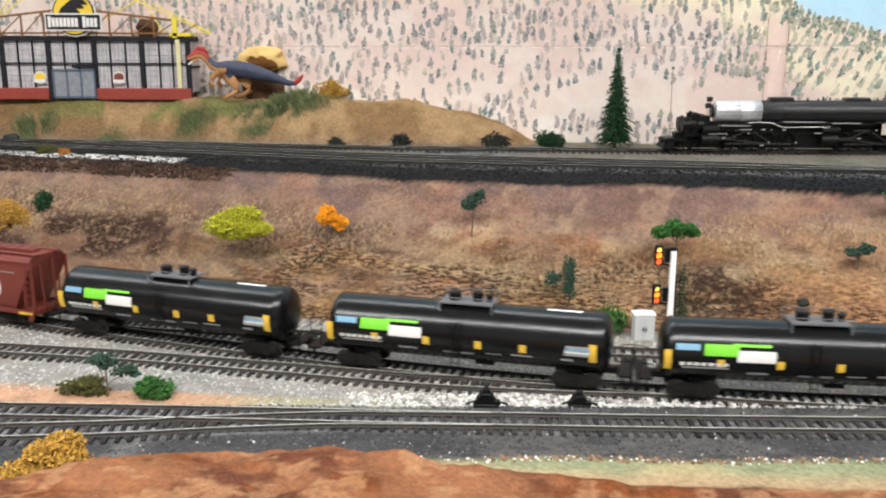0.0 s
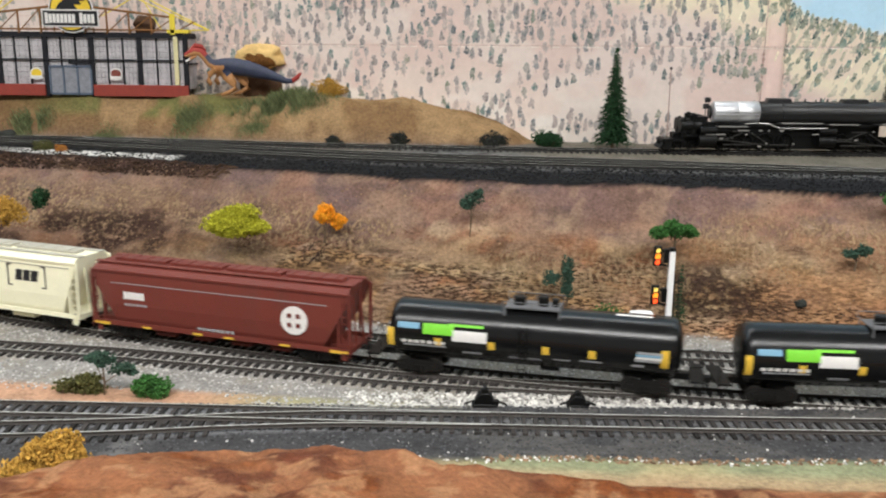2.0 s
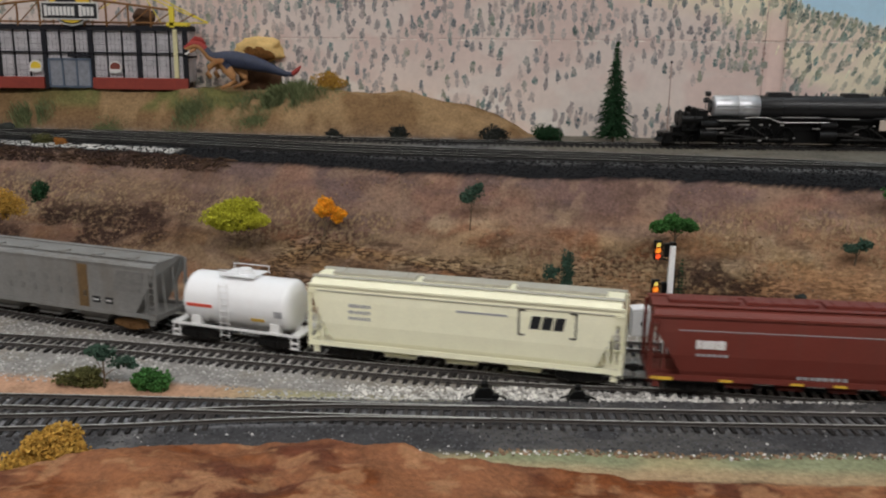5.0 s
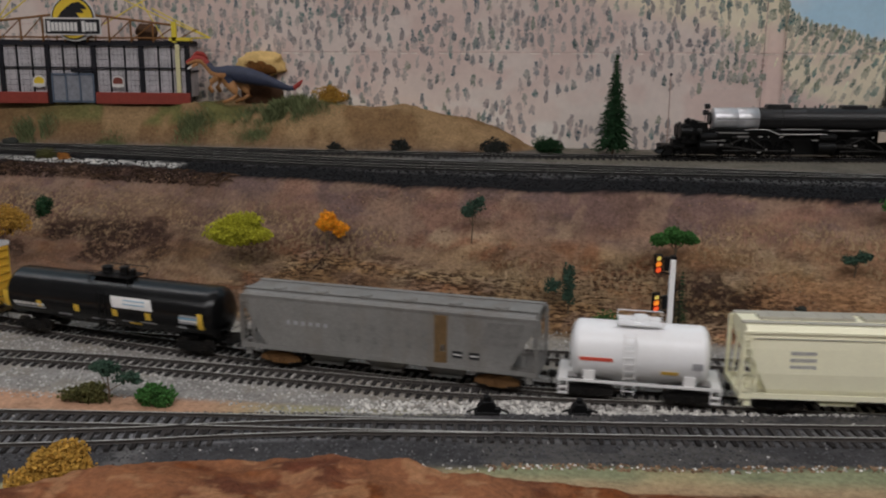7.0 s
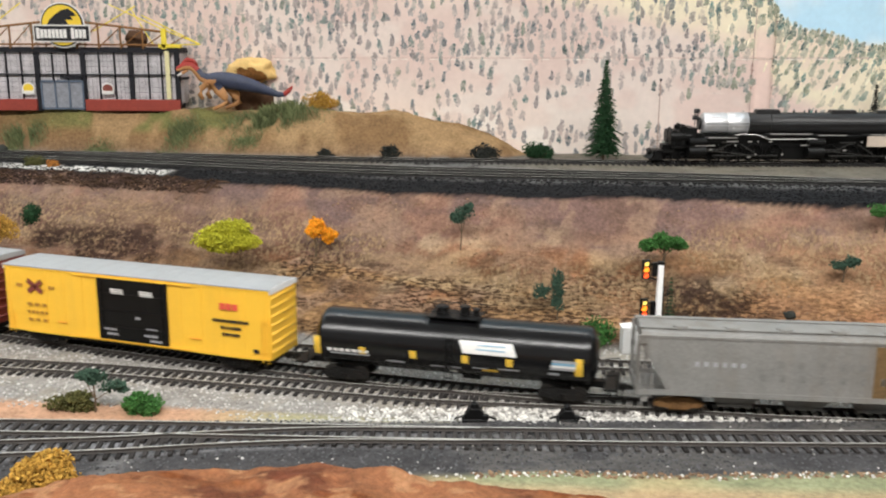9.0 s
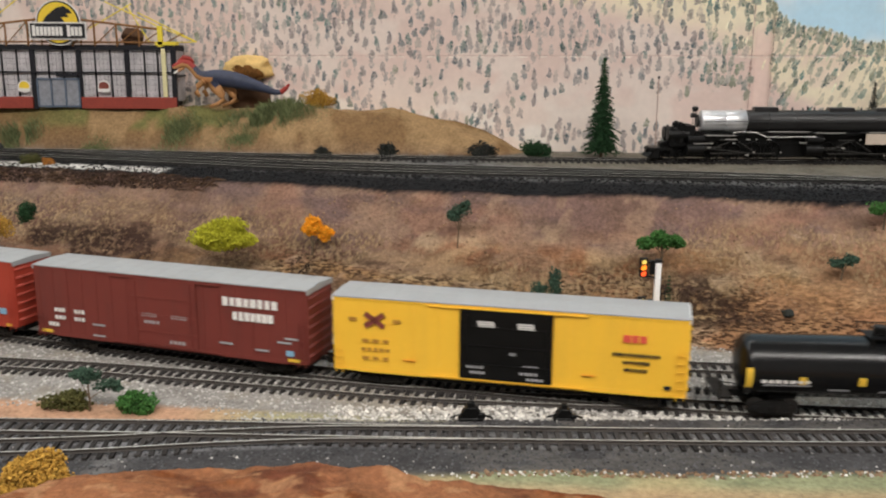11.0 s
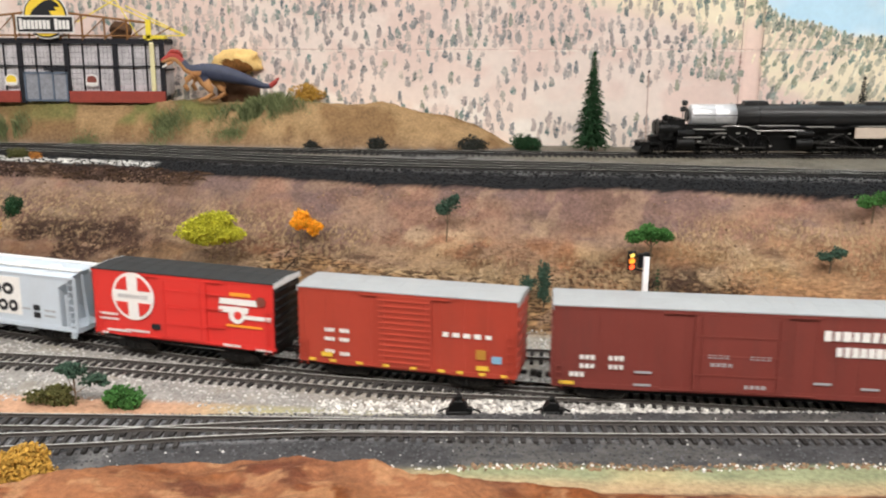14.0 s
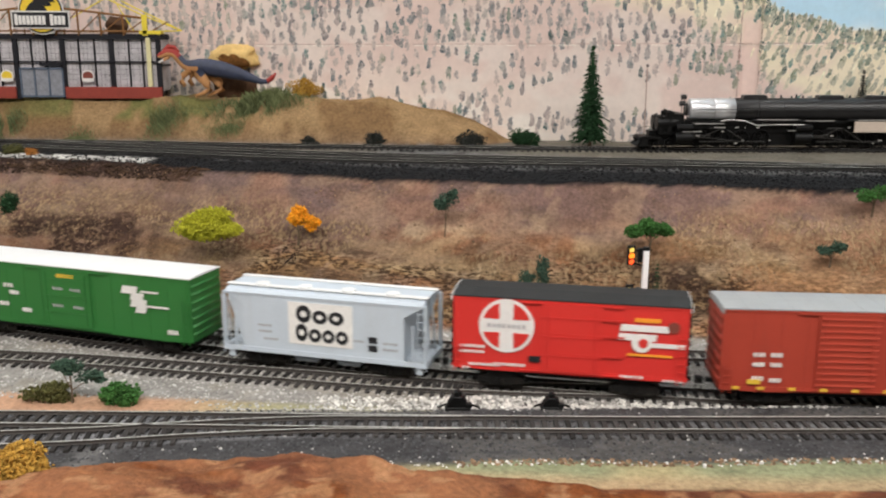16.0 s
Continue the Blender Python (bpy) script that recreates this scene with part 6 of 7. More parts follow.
def build_plants():
    bush("lime-green lichen bush spreading on the brown hillside", -0.1640, 0.710, 0.0245, 0.0125, "leaf_lime", 1300, 0.0012, 5, ry=0.012, sink=0.45, z=0.0565)
    tree("small orange foam tree with a bent trunk on the hillside", -0.0955, 0.716, 0.014, [(0.004, 0, 0.0205, 0.0085, 0.0075), (0.011, 0, 0.0155, 0.0065, 0.0065), (-0.003, 0, 0.0185, 0.005, 0.004)], "leaf_orange", 0.0011, 11, 0.0012, z=0.0520)
    tree("slim green tree with a sparse crown on the hillside", 0.0228, 0.697, 0.026, [(0.001, 0, 0.0255, 0.0075, 0.0055), (0.006, 0, 0.0315, 0.0040, 0.0040), (-0.004, 0, 0.0235, 0.0055, 0.0040)], "leaf_teal", 0.0006, 21, 0.0010, z=0.0625, n=95)
    tree("flat-topped green tree behind the signal mast", 0.1765, 0.662, 0.014, [(-0.009, 0, 0.0150, 0.0110, 0.0062), (0.009, 0, 0.0140, 0.0110, 0.0060), (0.001, 0, 0.0185, 0.0100, 0.0060)], "leaf_green", 0.0012, 31, 0.0012, z=0.0575, n=190)
    tree("thin dark green tree at the foot of the hillside", 0.0955, 0.652, 0.030, [(0.0, 0, 0.030, 0.0052, 0.0070), (-0.001, 0, 0.020, 0.0058, 0.0075), (0.0005, 0, 0.011, 0.0050, 0.0060), (-0.013, 0, 0.0200, 0.0055, 0.0050)], "leaf_teal", 0.0007, 41, 0.0010, z=0.0185, n=80)
    bush("round green bush beside the rear track", 0.1235, 0.640, 0.0130, 0.0110, "leaf_green", 240, 0.0013, 51)
    pine("small dark conifer at the foot of the hillside", 0.1755, 0.632, 0.008, 0.044, 0.0085, "leaf_dark", 7, 16)
    tree("small blue-green shrub on the reddish slope", 0.3062, 0.642, 0.008, [(-0.003, 0, 0.0100, 0.0060, 0.0042), (0.006, 0, 0.0125, 0.0058, 0.0040)], "leaf_teal", 0.0008, 61, 0.0010, z=0.0510, n=90)
    bush("golden foam bush on the hillside", -0.3660, 0.742, 0.0165, 0.0130, "leaf_gold", 320, 0.0012, 71, z=0.0570)
    bush("dark green bush on the hillside", -0.3455, 0.760, 0.0085, 0.0090, "leaf_dark", 160, 0.0012, 73, z=0.0690)
    tree("green tree at the edge of the upper deck", 0.3470, 0.668, 0.016, [(0.004, 0, 0.0150, 0.0110, 0.0050), (-0.006, 0, 0.0135, 0.0080, 0.0042)], "leaf_green", 0.0010, 76, 0.0011, z=0.0840, n=110)
    tree("blue-green foam tree with a pale trunk beside the siding", -0.2055, 0.514, 0.022, [(-0.001, 0.004, 0.0230, 0.0085, 0.0045), (0.0125, 0.003, 0.0165, 0.0070, 0.0042), (-0.007, 0.003, 0.0235, 0.0045, 0.0030)], "leaf_teal", 0.0007, 81, 0.0011, n=150)
    bush("olive-brown bush on the pale bank", -0.2200, 0.519, 0.0140, 0.0070, "leaf_olive", 330, 0.0011, 83, ry=0.009)
    bush("fresh green bush on the pale bank", -0.1780, 0.515, 0.0108, 0.0072, "leaf_green", 330, 0.0012, 85, ry=0.009)
    bush("golden-yellow foam bush on the front bank", -0.1875, 0.391, 0.0190, 0.0125, "leaf_gold", 1700, 0.0012, 87, ry=0.012, z=0.0045)
    pine("tall dark green pine beside the backdrop", 0.1865, 0.975, 0.1000, 0.104, 0.0215, "leaf_dark", 9, 36)
    pine("dark conifer at the far side of the upper deck", 0.4820, 0.980, 0.100, 0.080, 0.0150, "leaf_black", 13, 30)
    bush("charcoal-green bush beside the upper track", -0.0453, 0.966, 0.0115, 0.0085, "leaf_black", 220, 0.0012, 91)
    bush("charcoal-green bush on the upper deck", 0.0576, 0.966, 0.0175, 0.0095, "leaf_black", 300, 0.0013, 93)
    bush("dark green bush at the foot of the backdrop", 0.1180, 0.970, 0.0195, 0.0115, "leaf_dark", 380, 0.0014, 95)
    bush("low black bush beside the upper track", -0.1150, 0.972, 0.0090, 0.0060, "leaf_black", 150, 0.0011, 97)
    bush("golden-brown bush on the upper hill", -0.1290, 1.052, 0.0165, 0.0100, "leaf_gold", 330, 0.0012, 99)
    bush("low green weeds at the deck edge", -0.4050, 0.905, 0.0130, 0.0055, "leaf_olive", 160, 0.0010, 101)
    bush("small orange weeds at the deck edge", -0.3800, 0.895, 0.0070, 0.0034, "leaf_rust", 90, 0.0009, 103)
    grass_tuft("long olive-green static grass on the upper hill", -0.1830, 1.028, 0.056, 0.013, 0.014, 2000, 1)
    grass_tuft("olive-green grass in front of the gate", -0.4700, 1.034, 0.032, 0.009, 0.012, 700, 2)
    grass_tuft("patchy green grass on the upper slope", -0.2850, 1.024, 0.036, 0.012, 0.009, 800, 3)
    grass_tuft("patchy green grass on the tan slope", -0.3800, 1.022, 0.024, 0.009, 0.006, 500, 4)
    grass_tuft("patchy green grass on the tan bank", -0.2100, 1.010, 0.040, 0.010, 0.005, 700, 5)
    grass_tuft("pale thin grass on the front bank", -0.1600, 0.405, 0.030, 0.010, 0.004, 500, 6, "grass_pale")


M["leaf_rust"] = material("rusty_orange_foam", (0.36, 0.15, 0.035), 0.95, vary=0.3, scale=200, bump=0.3, island=0.5)
M["grass_pale"] = material("pale_static_grass", (0.36, 0.36, 0.17), 0.95, vary=0.3, scale=120, bump=0.0, island=0.4)
build_plants()


# ---- loose stones, twigs ----
def scatter_stones(name, label, n, region, size, mat, seed, flat=0.7):
    rs = np.random.RandomState(seed)
    p = []
    while len(p) < n:
        xy = np.stack([rs.uniform(region[0], region[1], n), rs.uniform(region[2], region[3], n)], 1)
        keep = region[4](xy[:, 0], xy[:, 1]) if len(region) > 4 else np.ones(n, bool)
        p += xy[keep].tolist()
    p = np.array(p[:n])
    s = size * rs.uniform(0.5, 1.25, n)
    z = height(p[:, 0], p[:, 1]) + s * 0.15
    ob = lumps(name, np.column_stack([p, z]), s, mat, stretch=(1, 1, flat), seed=seed, jitter=0.45)
    return tagged(ob, label, "gravel", kind="stuff")


def light_zone(x, y):
    base = np.interp(x, BASE_X, BASE_Y)
    return (y < base + 0.004) & (y > 0.489 + 0.034 * smooth(-0.07, -0.17, x)) & (vnoise(x * 60, y * 60, 2) > 0.22)


def dark_zone(x, y):
    red = np.interp(x, RED_X, RED_Y)
    return (y > red + 0.006) & (y < 0.495) & (y > 0.424 - 0.02 * smooth(-0.03, -0.06, x))


def hill_zone(x, y):
    t = (y - np.interp(x, BASE_X, BASE_Y)) / (np.interp(x, EDGE_X, EDGE_Y) - np.interp(x, BASE_X, BASE_Y))
    return (t > 0.05) & (t < 0.97) & (fbm(x * 16, t * 6, 3) > 0.5)


def lip_zone(x, y):
    d = y - np.interp(x, EDGE_X, EDGE_Y)
    return (d > -0.0018 * vnoise(x * 40, y * 0 + 2, 1)) & (d < 0.10)


scatter_stones("ballast_stone", "loose pale grey ballast stones between the tracks", 11000, (-0.40, 0.42, 0.485, 0.72, light_zone), 0.00095, "stone_light", 1)
scatter_stones("yard_stone", "dark grey yard ballast with pale chips", 6500, (-0.30, 0.34, 0.40, 0.497, dark_zone), 0.00075, "stone_dark", 2)
scatter_stones("pale_chip", "pale stone chips in the dark yard", 170, (-0.28, 0.34, 0.415, 0.500, dark_zone), 0.0007, "stone_light", 3)
scatter_stones("hill_stone", "small brown stones on the hillside", 1500, (-0.45, 0.42, 0.60, 0.90, hill_zone), 0.0009, "stone_brown", 4)
scatter_stones("deck_stone", "black cinder ballast on the upper deck", 6000, (-0.52, 0.50, 0.64, 0.98, lip_zone), 0.0010, "stone_black", 5)


M["twig_dark"] = material("dark_twig", (0.042, 0.026, 0.019), 0.95, vary=0.4, scale=200, bump=0.3, island=0.6)
M["root_brown"] = material("root_brown", (0.075, 0.045, 0.028), 0.95, vary=0.4, scale=200, bump=0.3, island=0.5)
M["stone_white"] = material("ballast_white", (0.56, 0.54, 0.50), 0.95, vary=0.2, scale=200, bump=0.3, island=0.4)


def twigs(label, n, region, length, seed, mat="bark"):
    rs = np.random.RandomState(seed)
    bm = bmesh.new()
    for k in range(n):
        x, y = rs.uniform(region[0], region[1]), rs.uniform(region[2], region[3])
        z = ground_at(x, y) + 0.0008
        a, ln = rs.rand() * 6.283, length * rs.uniform(0.4, 1.3)
        x2, y2 = x + ln * math.cos(a), y + 0.5 * ln * math.sin(a)
        rod(bm, (x, y, z), (x2, y2, ground_at(x2, y2) + 0.0012), 0.0005, 0.0002, seg=5)
    me = finish("twigs", bm, M[mat])
    return tagged(new("twigs", me), label, "twigs", kind="stuff")


def bark_zone(x, y):
    return (bark_mask(x, y) > 0.45) & (slope_of(x, y) < 0.9)


def lip_heap(x, y):
    t = slope_of(x, y)
    return (t > 0.90) & (t < 0.985) & (vnoise(x * 50, y * 50, 4) > 0.3)


def chip_zone(x, y):
    return vnoise(x * 45, y * 60, 3) > 0.35


def strip_zone(x, y):
    return np.abs(y - 0.420 + 0.006 * (fbm(x * 24, y * 24, 0) - 0.5)) < 0.0035


scatter_stones("bark_crumb", "dark crumbled bark on the hillside", 500, (-0.40, 0.28, 0.62, 0.86, bark_zone), 0.0008, "root_brown", 7, 0.5)
scatter_stones("root_mat", "dark root litter along the edge of the upper deck", 900, (-0.46, -0.19, 0.76, 0.93, lip_heap), 0.0012, "twig_dark", 8, 0.7)
scatter_stones("white_chip", "whitish ballast chips beside the main line", 1500, (-0.06, 0.33, 0.497, 0.522, chip_zone), 0.0013, "stone_white", 9, 0.8)
scatter_stones("edge_chip", "brown and pale chips along the grass strip", 420, (0.02, 0.30, 0.412, 0.428, strip_zone), 0.0010, "stone_brown", 10)
scatter_stones("pale_edge_chip", "pale chips along the grass strip", 160, (-0.06, 0.30, 0.412, 0.428, strip_zone), 0.0009, "stone_white", 11)


def edge_roots(label, n, seed):
    rs = np.random.RandomState(seed)
    bm = bmesh.new()
    for k in range(n):
        x = rs.uniform(-0.45, -0.19)
        edge = float(np.interp(x, EDGE_X, EDGE_Y))
        y = edge - rs.uniform(0.001, 0.013)
        ln, a = rs.uniform(0.006, 0.020), rs.normal(-0.36, 0.16)
        x2, y2 = x + ln * math.cos(a), y + ln * math.sin(a)
        mid = ((x + x2) / 2, (y + y2) / 2, max(ground_at(x, y), ground_at(x2, y2)) + rs.uniform(0.0004, 0.0022))
        r = rs.uniform(0.0003, 0.0009)
        rod(bm, (x, y, ground_at(x, y) + 0.0004), mid, r, r * 0.9, seg=5)
        rod(bm, mid, (x2, y2, ground_at(x2, y2) + 0.0006), r * 0.9, r * 0.4, seg=5)
    return tagged(new("roots", finish("roots", bm, M["root_brown"])), label, "twigs", kind="stuff")


edge_roots("dark brown roots and twigs heaped along the deck edge", 85, 4)
twigs("fallen twigs below the orange tree", 7, (-0.115, -0.085, 0.706, 0.716), 0.012, 5, "twig_dark")


def rock_lump(name, centre, radii, mat, label, seed, sub=3):
    bm = bmesh.new()
    bmesh.ops.create_icosphere(bm, subdivisions=sub, radius=1.0)
    for v in bm.verts:
        n = noise.fractal(v.co * 1.6 + Vector((seed, 0, 0)), 0.9, 2.0, 4)
        q = v.co * (1 + 0.35 * n)
        v.co = Vector((q.x * radii[0], q.y * radii[1], q.z * radii[2]))
    ob = new(name, finish(name, bm, M[mat], True))
    ob.location = centre
    return tagged(ob, label, "rock")


# ---- signal mast and cabinet ----
def build_signal():
    mast = thing("signal_mast", "white signal mast with two lit colour-light heads", "railway signal", pose(0.1478, 0.5585, -0.0030))
    bm = bmesh.new()
    box(bm, 0, 0, 0.0435, 0.0036, 0.0036, 0.079)
    part("pole", bm, M["mast_white"], mast, "white painted square pole", bevel=0.0004)
    bm = bmesh.new()
    box(bm, 0, 0, 0.0840, 0.0040, 0.0040, 0.0024)
    part("pole_cap", bm, M["black"], mast, bevel=0.0005)
    bm = bmesh.new()
    box(bm, 0, 0, 0.002, 0.011, 0.010, 0.006)
    box(bm, 0.002, 0, 0.0065, 0.006, 0.006, 0.004)
    part("base", bm, M["black"], mast, "black cast base")
    for z in (0.0795, 0.0535):
        bm = bmesh.new()
        box(bm, -0.0092, 0.0016, z, 0.0048, 0.0024, 0.0126)
        rod(bm, (-0.0092, 0.002, z - 0.005), (0, 0, z - 0.007), 0.0007, seg=6)
        rod(bm, (-0.0060, 0.002, z + 0.003), (0, 0, z + 0.003), 0.0007, seg=6)
        box(bm, -0.0035, 0.0016, z, 0.0030, 0.0036, 0.0090)
        head = part("signal_head", bm, M["black"], mast, "black signal head")
        for dz, mt, r in ((0.0038, "lamp_yellow", 0.0017), (0.0000, "lamp_orange", 0.0021), (-0.0038, "lamp_red", 0.0019)):
            bm = bmesh.new()
            rod(bm, (-0.0092, 0.0004, z + dz), (-0.0092, -0.0008, z + dz), r, r * 0.8, seg=14)
            part("lens", bm, M[mt], head, "glowing coloured lens")
            bm = bmesh.new()
            for k in range(7):
                a = math.radians(10 + 160 * k / 6)
                box(bm, -0.0092 + (r + 0.0004) * math.cos(a), -0.0016, z + dz + (r + 0.0004) * math.sin(a), 0.0008, 0.0030, 0.0004, pose(0, 0, 0, 0, 90 - math.degrees(a), 0))
            part("visor", bm, M["black"], head)
    bm = bmesh.new()
    for k in (-1, 1):
        rod(bm, (0.0062 + k * 0.0014, 0.001, 0.004), (0.0042 + k * 0.0014, 0.001, 0.066), 0.0003, seg=6)
    for k in range(14):
        z = 0.007 + 0.0043 * k
        rod(bm, (0.0046, 0.001, z), (0.0074, 0.001, z), 0.00028, seg=5)
    for z in (0.020, 0.045, 0.062):
        rod(bm, (0, 0, z), (0.0055, 0.001, z), 0.0004, seg=5)
    part("ladder", bm, M["black"], mast, "thin black ladder")
    cab = thing("relay_cabinet", "light grey relay cabinet beside the rear track", "cabinet", pose(0.1475, 0.6290, -0.0040))
    bm = bmesh.new()
    box(bm, 0, 0, 0.0100, 0.0150, 0.010, 0.020)
    part("body", bm, M["cabinet"], cab, bevel=0.0005)
    bm = bmesh.new()
    prism(bm, [(-0.0080, 0.0200), (0.0080, 0.0200), (0.0080, 0.0210), (0, 0.0217), (-0.0080, 0.0210)], -0.0056, 0.0056)
    part("roof", bm, M["mast_white"], cab, "pale overhanging roof")
    for k in (-1, 1):
        bm = bmesh.new()
        box(bm, k * 0.0036, -0.0052, 0.0100, 0.0066, 0.0006, 0.0170)
        door = part("door", bm, M["cabinet"], cab)
        bm = bmesh.new()
        box(bm, k * 0.0010, -0.0058, 0.0100, 0.0006, 0.0008, 0.0030)
        part("handle", bm, M["black"], door)
    # black switch machines in the ballast
    for x, y, k in ((0.0255, 0.4905, 1.25), (0.0800, 0.4905, 1.05)):
        sm = thing("switch_machine", "black switch machine with a lever in the ballast", "switch machine", pose(x, y, ground_at(x, y)), group="switch machines")
        bm = bmesh.new()
        box(bm, 0, 0, 0.0008 * k, 0.0120 * k, 0.0070, 0.0024 * k)
        loft(bm, [[(a * w * k, b * 0.0030, h * k) for a, b in ((-1, -1), (1, -1), (1, 1), (-1, 1))] for w, h in ((0.0050, 0.0018), (0.0044, 0.0044), (0.0022, 0.0072))])
        box(bm, 0.0050 * k, -0.002, 0.0030 * k, 0.0034 * k, 0.0030, 0.0026 * k)
        part("housing", bm, M["black"], sm, bevel=0.0005)
        bm = bmesh.new()
        rod(bm, (0, 0, 0.0068 * k), (0, 0, 0.0092 * k), 0.0020 * k, 0.0019 * k, seg=12)
        rod(bm, (0, 0, 0.0092 * k), (0, 0, 0.0101 * k), 0.0019 * k, 0.0008 * k, seg=12)
        part("cap", bm, M["black"], sm)
        bm = bmesh.new()
        rod(bm, (0.003, 0, 0.004 * k), (0.0105 * k, 0.001, 0.0008), 0.0007, seg=6)
        rod(bm, (-0.003, 0, 0.004 * k), (-0.0095 * k, 0.001, 0.0012), 0.0006, seg=6)
        part("lever", bm, M["black"], sm)
    for x, y, r, nm in ((0.2669, 0.637, 0.0048, "black stone chunk on the slope"), (-0.4886, 1.012, 0.0105, "black scrap heap beside the upper track")):
        rock_lump("rock", (x, y, ground_at(x, y) + r * 0.25), (r, r * 0.7, r * 0.6), "leaf_black", nm, 3)


build_signal()


def build_pole():
    pole = thing("utility_pole", "thin weathered brown pole with a dark head before the backdrop", "pole", pose(0.2545, 1.012, 0.0990))
    bm = bmesh.new()
    rod(bm, (0, 0, -0.002), (0, 0, 0.084), 0.0006, 0.0005, seg=8)
    part("post", bm, M["pole_wood"], pole)
    bm = bmesh.new()
    box(bm, 0, -0.0006, 0.0850, 0.0026, 0.0024, 0.0026)
    part("head", bm, M["frame_black"], pole, "small dark lamp head", bevel=0.0006)


M["pole_wood"] = material("pole_wood", (0.44, 0.31, 0.26), 0.85, vary=0.3, scale=200, bump=0.2)
build_pole()


# ---- articulated steam locomotive on the upper deck ----
def build_loco():
    X0 = 0.36
    shift = 0.0035
    loco = thing("steam_locomotive", "black articulated steam locomotive with silver smokebox", "locomotive", pose(X0 + shift, 0.932, 0.1025))

    def lx(v):
        return v - X0

    zc = 0.0395
    bm = bmesh.new()
    rings = []
    for x, r in ((0.322, 0.0116), (0.40, 0.0118), (0.405, 0.0121), (0.50, 0.0126), (0.60, 0.0128)):
        rings.append([(lx(x), r * math.cos(2 * math.pi * i / 32), zc + r * math.sin(2 * math.pi * i / 32)) for i in range(32)])
    loft(bm, rings)
    for x in (0.345, 0.372, 0.402, 0.43, 0.46, 0.49, 0.52):
        loft(bm, [[(lx(x) + d, 0.0125 * math.cos(2 * math.pi * i / 32), zc + 0.0125 * math.sin(2 * math.pi * i / 32)) for i in range(32)] for d in (-0.0005, 0.0005)], close=False)
    part("boiler", bm, M["boiler"], loco, "black banded boiler", smooth_faces=True)
    bm = bmesh.new()
    rings = []
    for x, r in ((0.2755, 0.004), (0.2758, 0.0102), (0.277, 0.0112), (0.2995, 0.0114), (0.3000, 0.0109), (0.3015, 0.0109), (0.3020, 0.0115), (0.3222, 0.0117)):
        rings.append([(lx(x), r * math.cos(2 * math.pi * i / 32), zc + r * math.sin(2 * math.pi * i / 32)) for i in range(32)])
    loft(bm, rings)
    part("smokebox", bm, M["smokebox"], loco, "silver smokebox", smooth_faces=True)
    bm = bmesh.new()
    rod(bm, (lx(0.2738), 0, zc), (lx(0.2722), 0, zc), 0.0070, 0.0055, seg=20)
    rod(bm, (lx(0.2728), 0, zc + 0.0125), (lx(0.2680), 0, zc + 0.0125), 0.0026, seg=14)
    box(bm, lx(0.2705), 0, zc + 0.0135, 0.0050, 0.008, 0.0006)
    rod(bm, (lx(0.270), -0.004, zc - 0.012), (lx(0.270), -0.004, zc + 0.013), 0.0004, seg=6)
    rod(bm, (lx(0.270), 0.004, zc - 0.012), (lx(0.270), 0.004, zc + 0.013), 0.0004, seg=6)
    rod(bm, (lx(0.2665), 0.0, zc + 0.006), (lx(0.2720), 0.0, zc + 0.006), 0.0026, seg=12)
    part("headlight", bm, M["boiler"], loco, "dark headlight and bell bracket")
    for x0, x1, hh, ww in ((0.3295, 0.3570, 0.0042, 0.010), (0.407, 0.436, 0.0040, 0.011), (0.455, 0.490, 0.0038, 0.011)):
        bm = bmesh.new()
        outline = [(lx(x0), zc + 0.0090), (lx(x1), zc + 0.0090), (lx(x1) - 0.002, zc + 0.0108 + hh), (lx(x0) + 0.002, zc + 0.0108 + hh)]
        prism(bm, outline, -ww / 2, ww / 2)
        part("dome_casing", bm, M["boiler"], loco, "black stack and sand dome casing", bevel=0.0008)
    for x, hh in ((0.372, 0.003), (0.383, 0.0022), (0.388, 0.004), (0.444, 0.003), (0.395, 0.003)):
        bm = bmesh.new()
        rod(bm, (lx(x), 0.002, zc + 0.010), (lx(x), 0.002, zc + 0.0115 + hh), 0.0012, 0.0008, seg=10)
        part("safety_valve", bm, M["boiler"], loco)
    # frame, running boards, pilot
    bm = bmesh.new()
    box(bm, lx(0.42), 0, 0.0225, 0.34, 0.014, 0.013)
    box(bm, lx(0.42), 0, 0.0275, 0.30, 0.022, 0.0030)
    part("frame", bm, M["black"], loco, "black engine frame")
    bm = bmesh.new()
    box(bm, lx(0.405), 0, 0.0105, 0.340, 0.0125, 0.0150)
    part("ash_pan", bm, M["black"], loco, "black ash pan and inner frame")
    for x0, x1, z in ((0.276, 0.310, 0.0262), (0.3380, 0.3868, 0.0303), (0.3885, 0.4225, 0.0293), (0.436, 0.56, 0.0300)):
        for s in (-1, 1):
            bm = bmesh.new()
            box(bm, lx((x0 + x1) / 2), s * 0.0165, z, x1 - x0, 0.0050, 0.0010)
            part("running_board", bm, M["boiler"], loco)
            bm = bmesh.new()
            box(bm, lx((x0 + x1) / 2), s * 0.0192, z + 0.0002, (x1 - x0) * 0.86, 0.0004, 0.0009)
            part("edge_strip", bm, M["glint"], loco, "pale running board edge")
    bm = bmesh.new()
    box(bm, lx(0.256), 0, 0.0165, 0.026, 0.026, 0.0030)
    box(bm, lx(0.2350), 0, 0.0115, 0.022, 0.026, 0.0026)
    prism(bm, [(lx(0.2225), 0.0025), (lx(0.2330), 0.0025), (lx(0.2330), 0.0110), (lx(0.2280), 0.0110)], -0.0130, 0.0130)
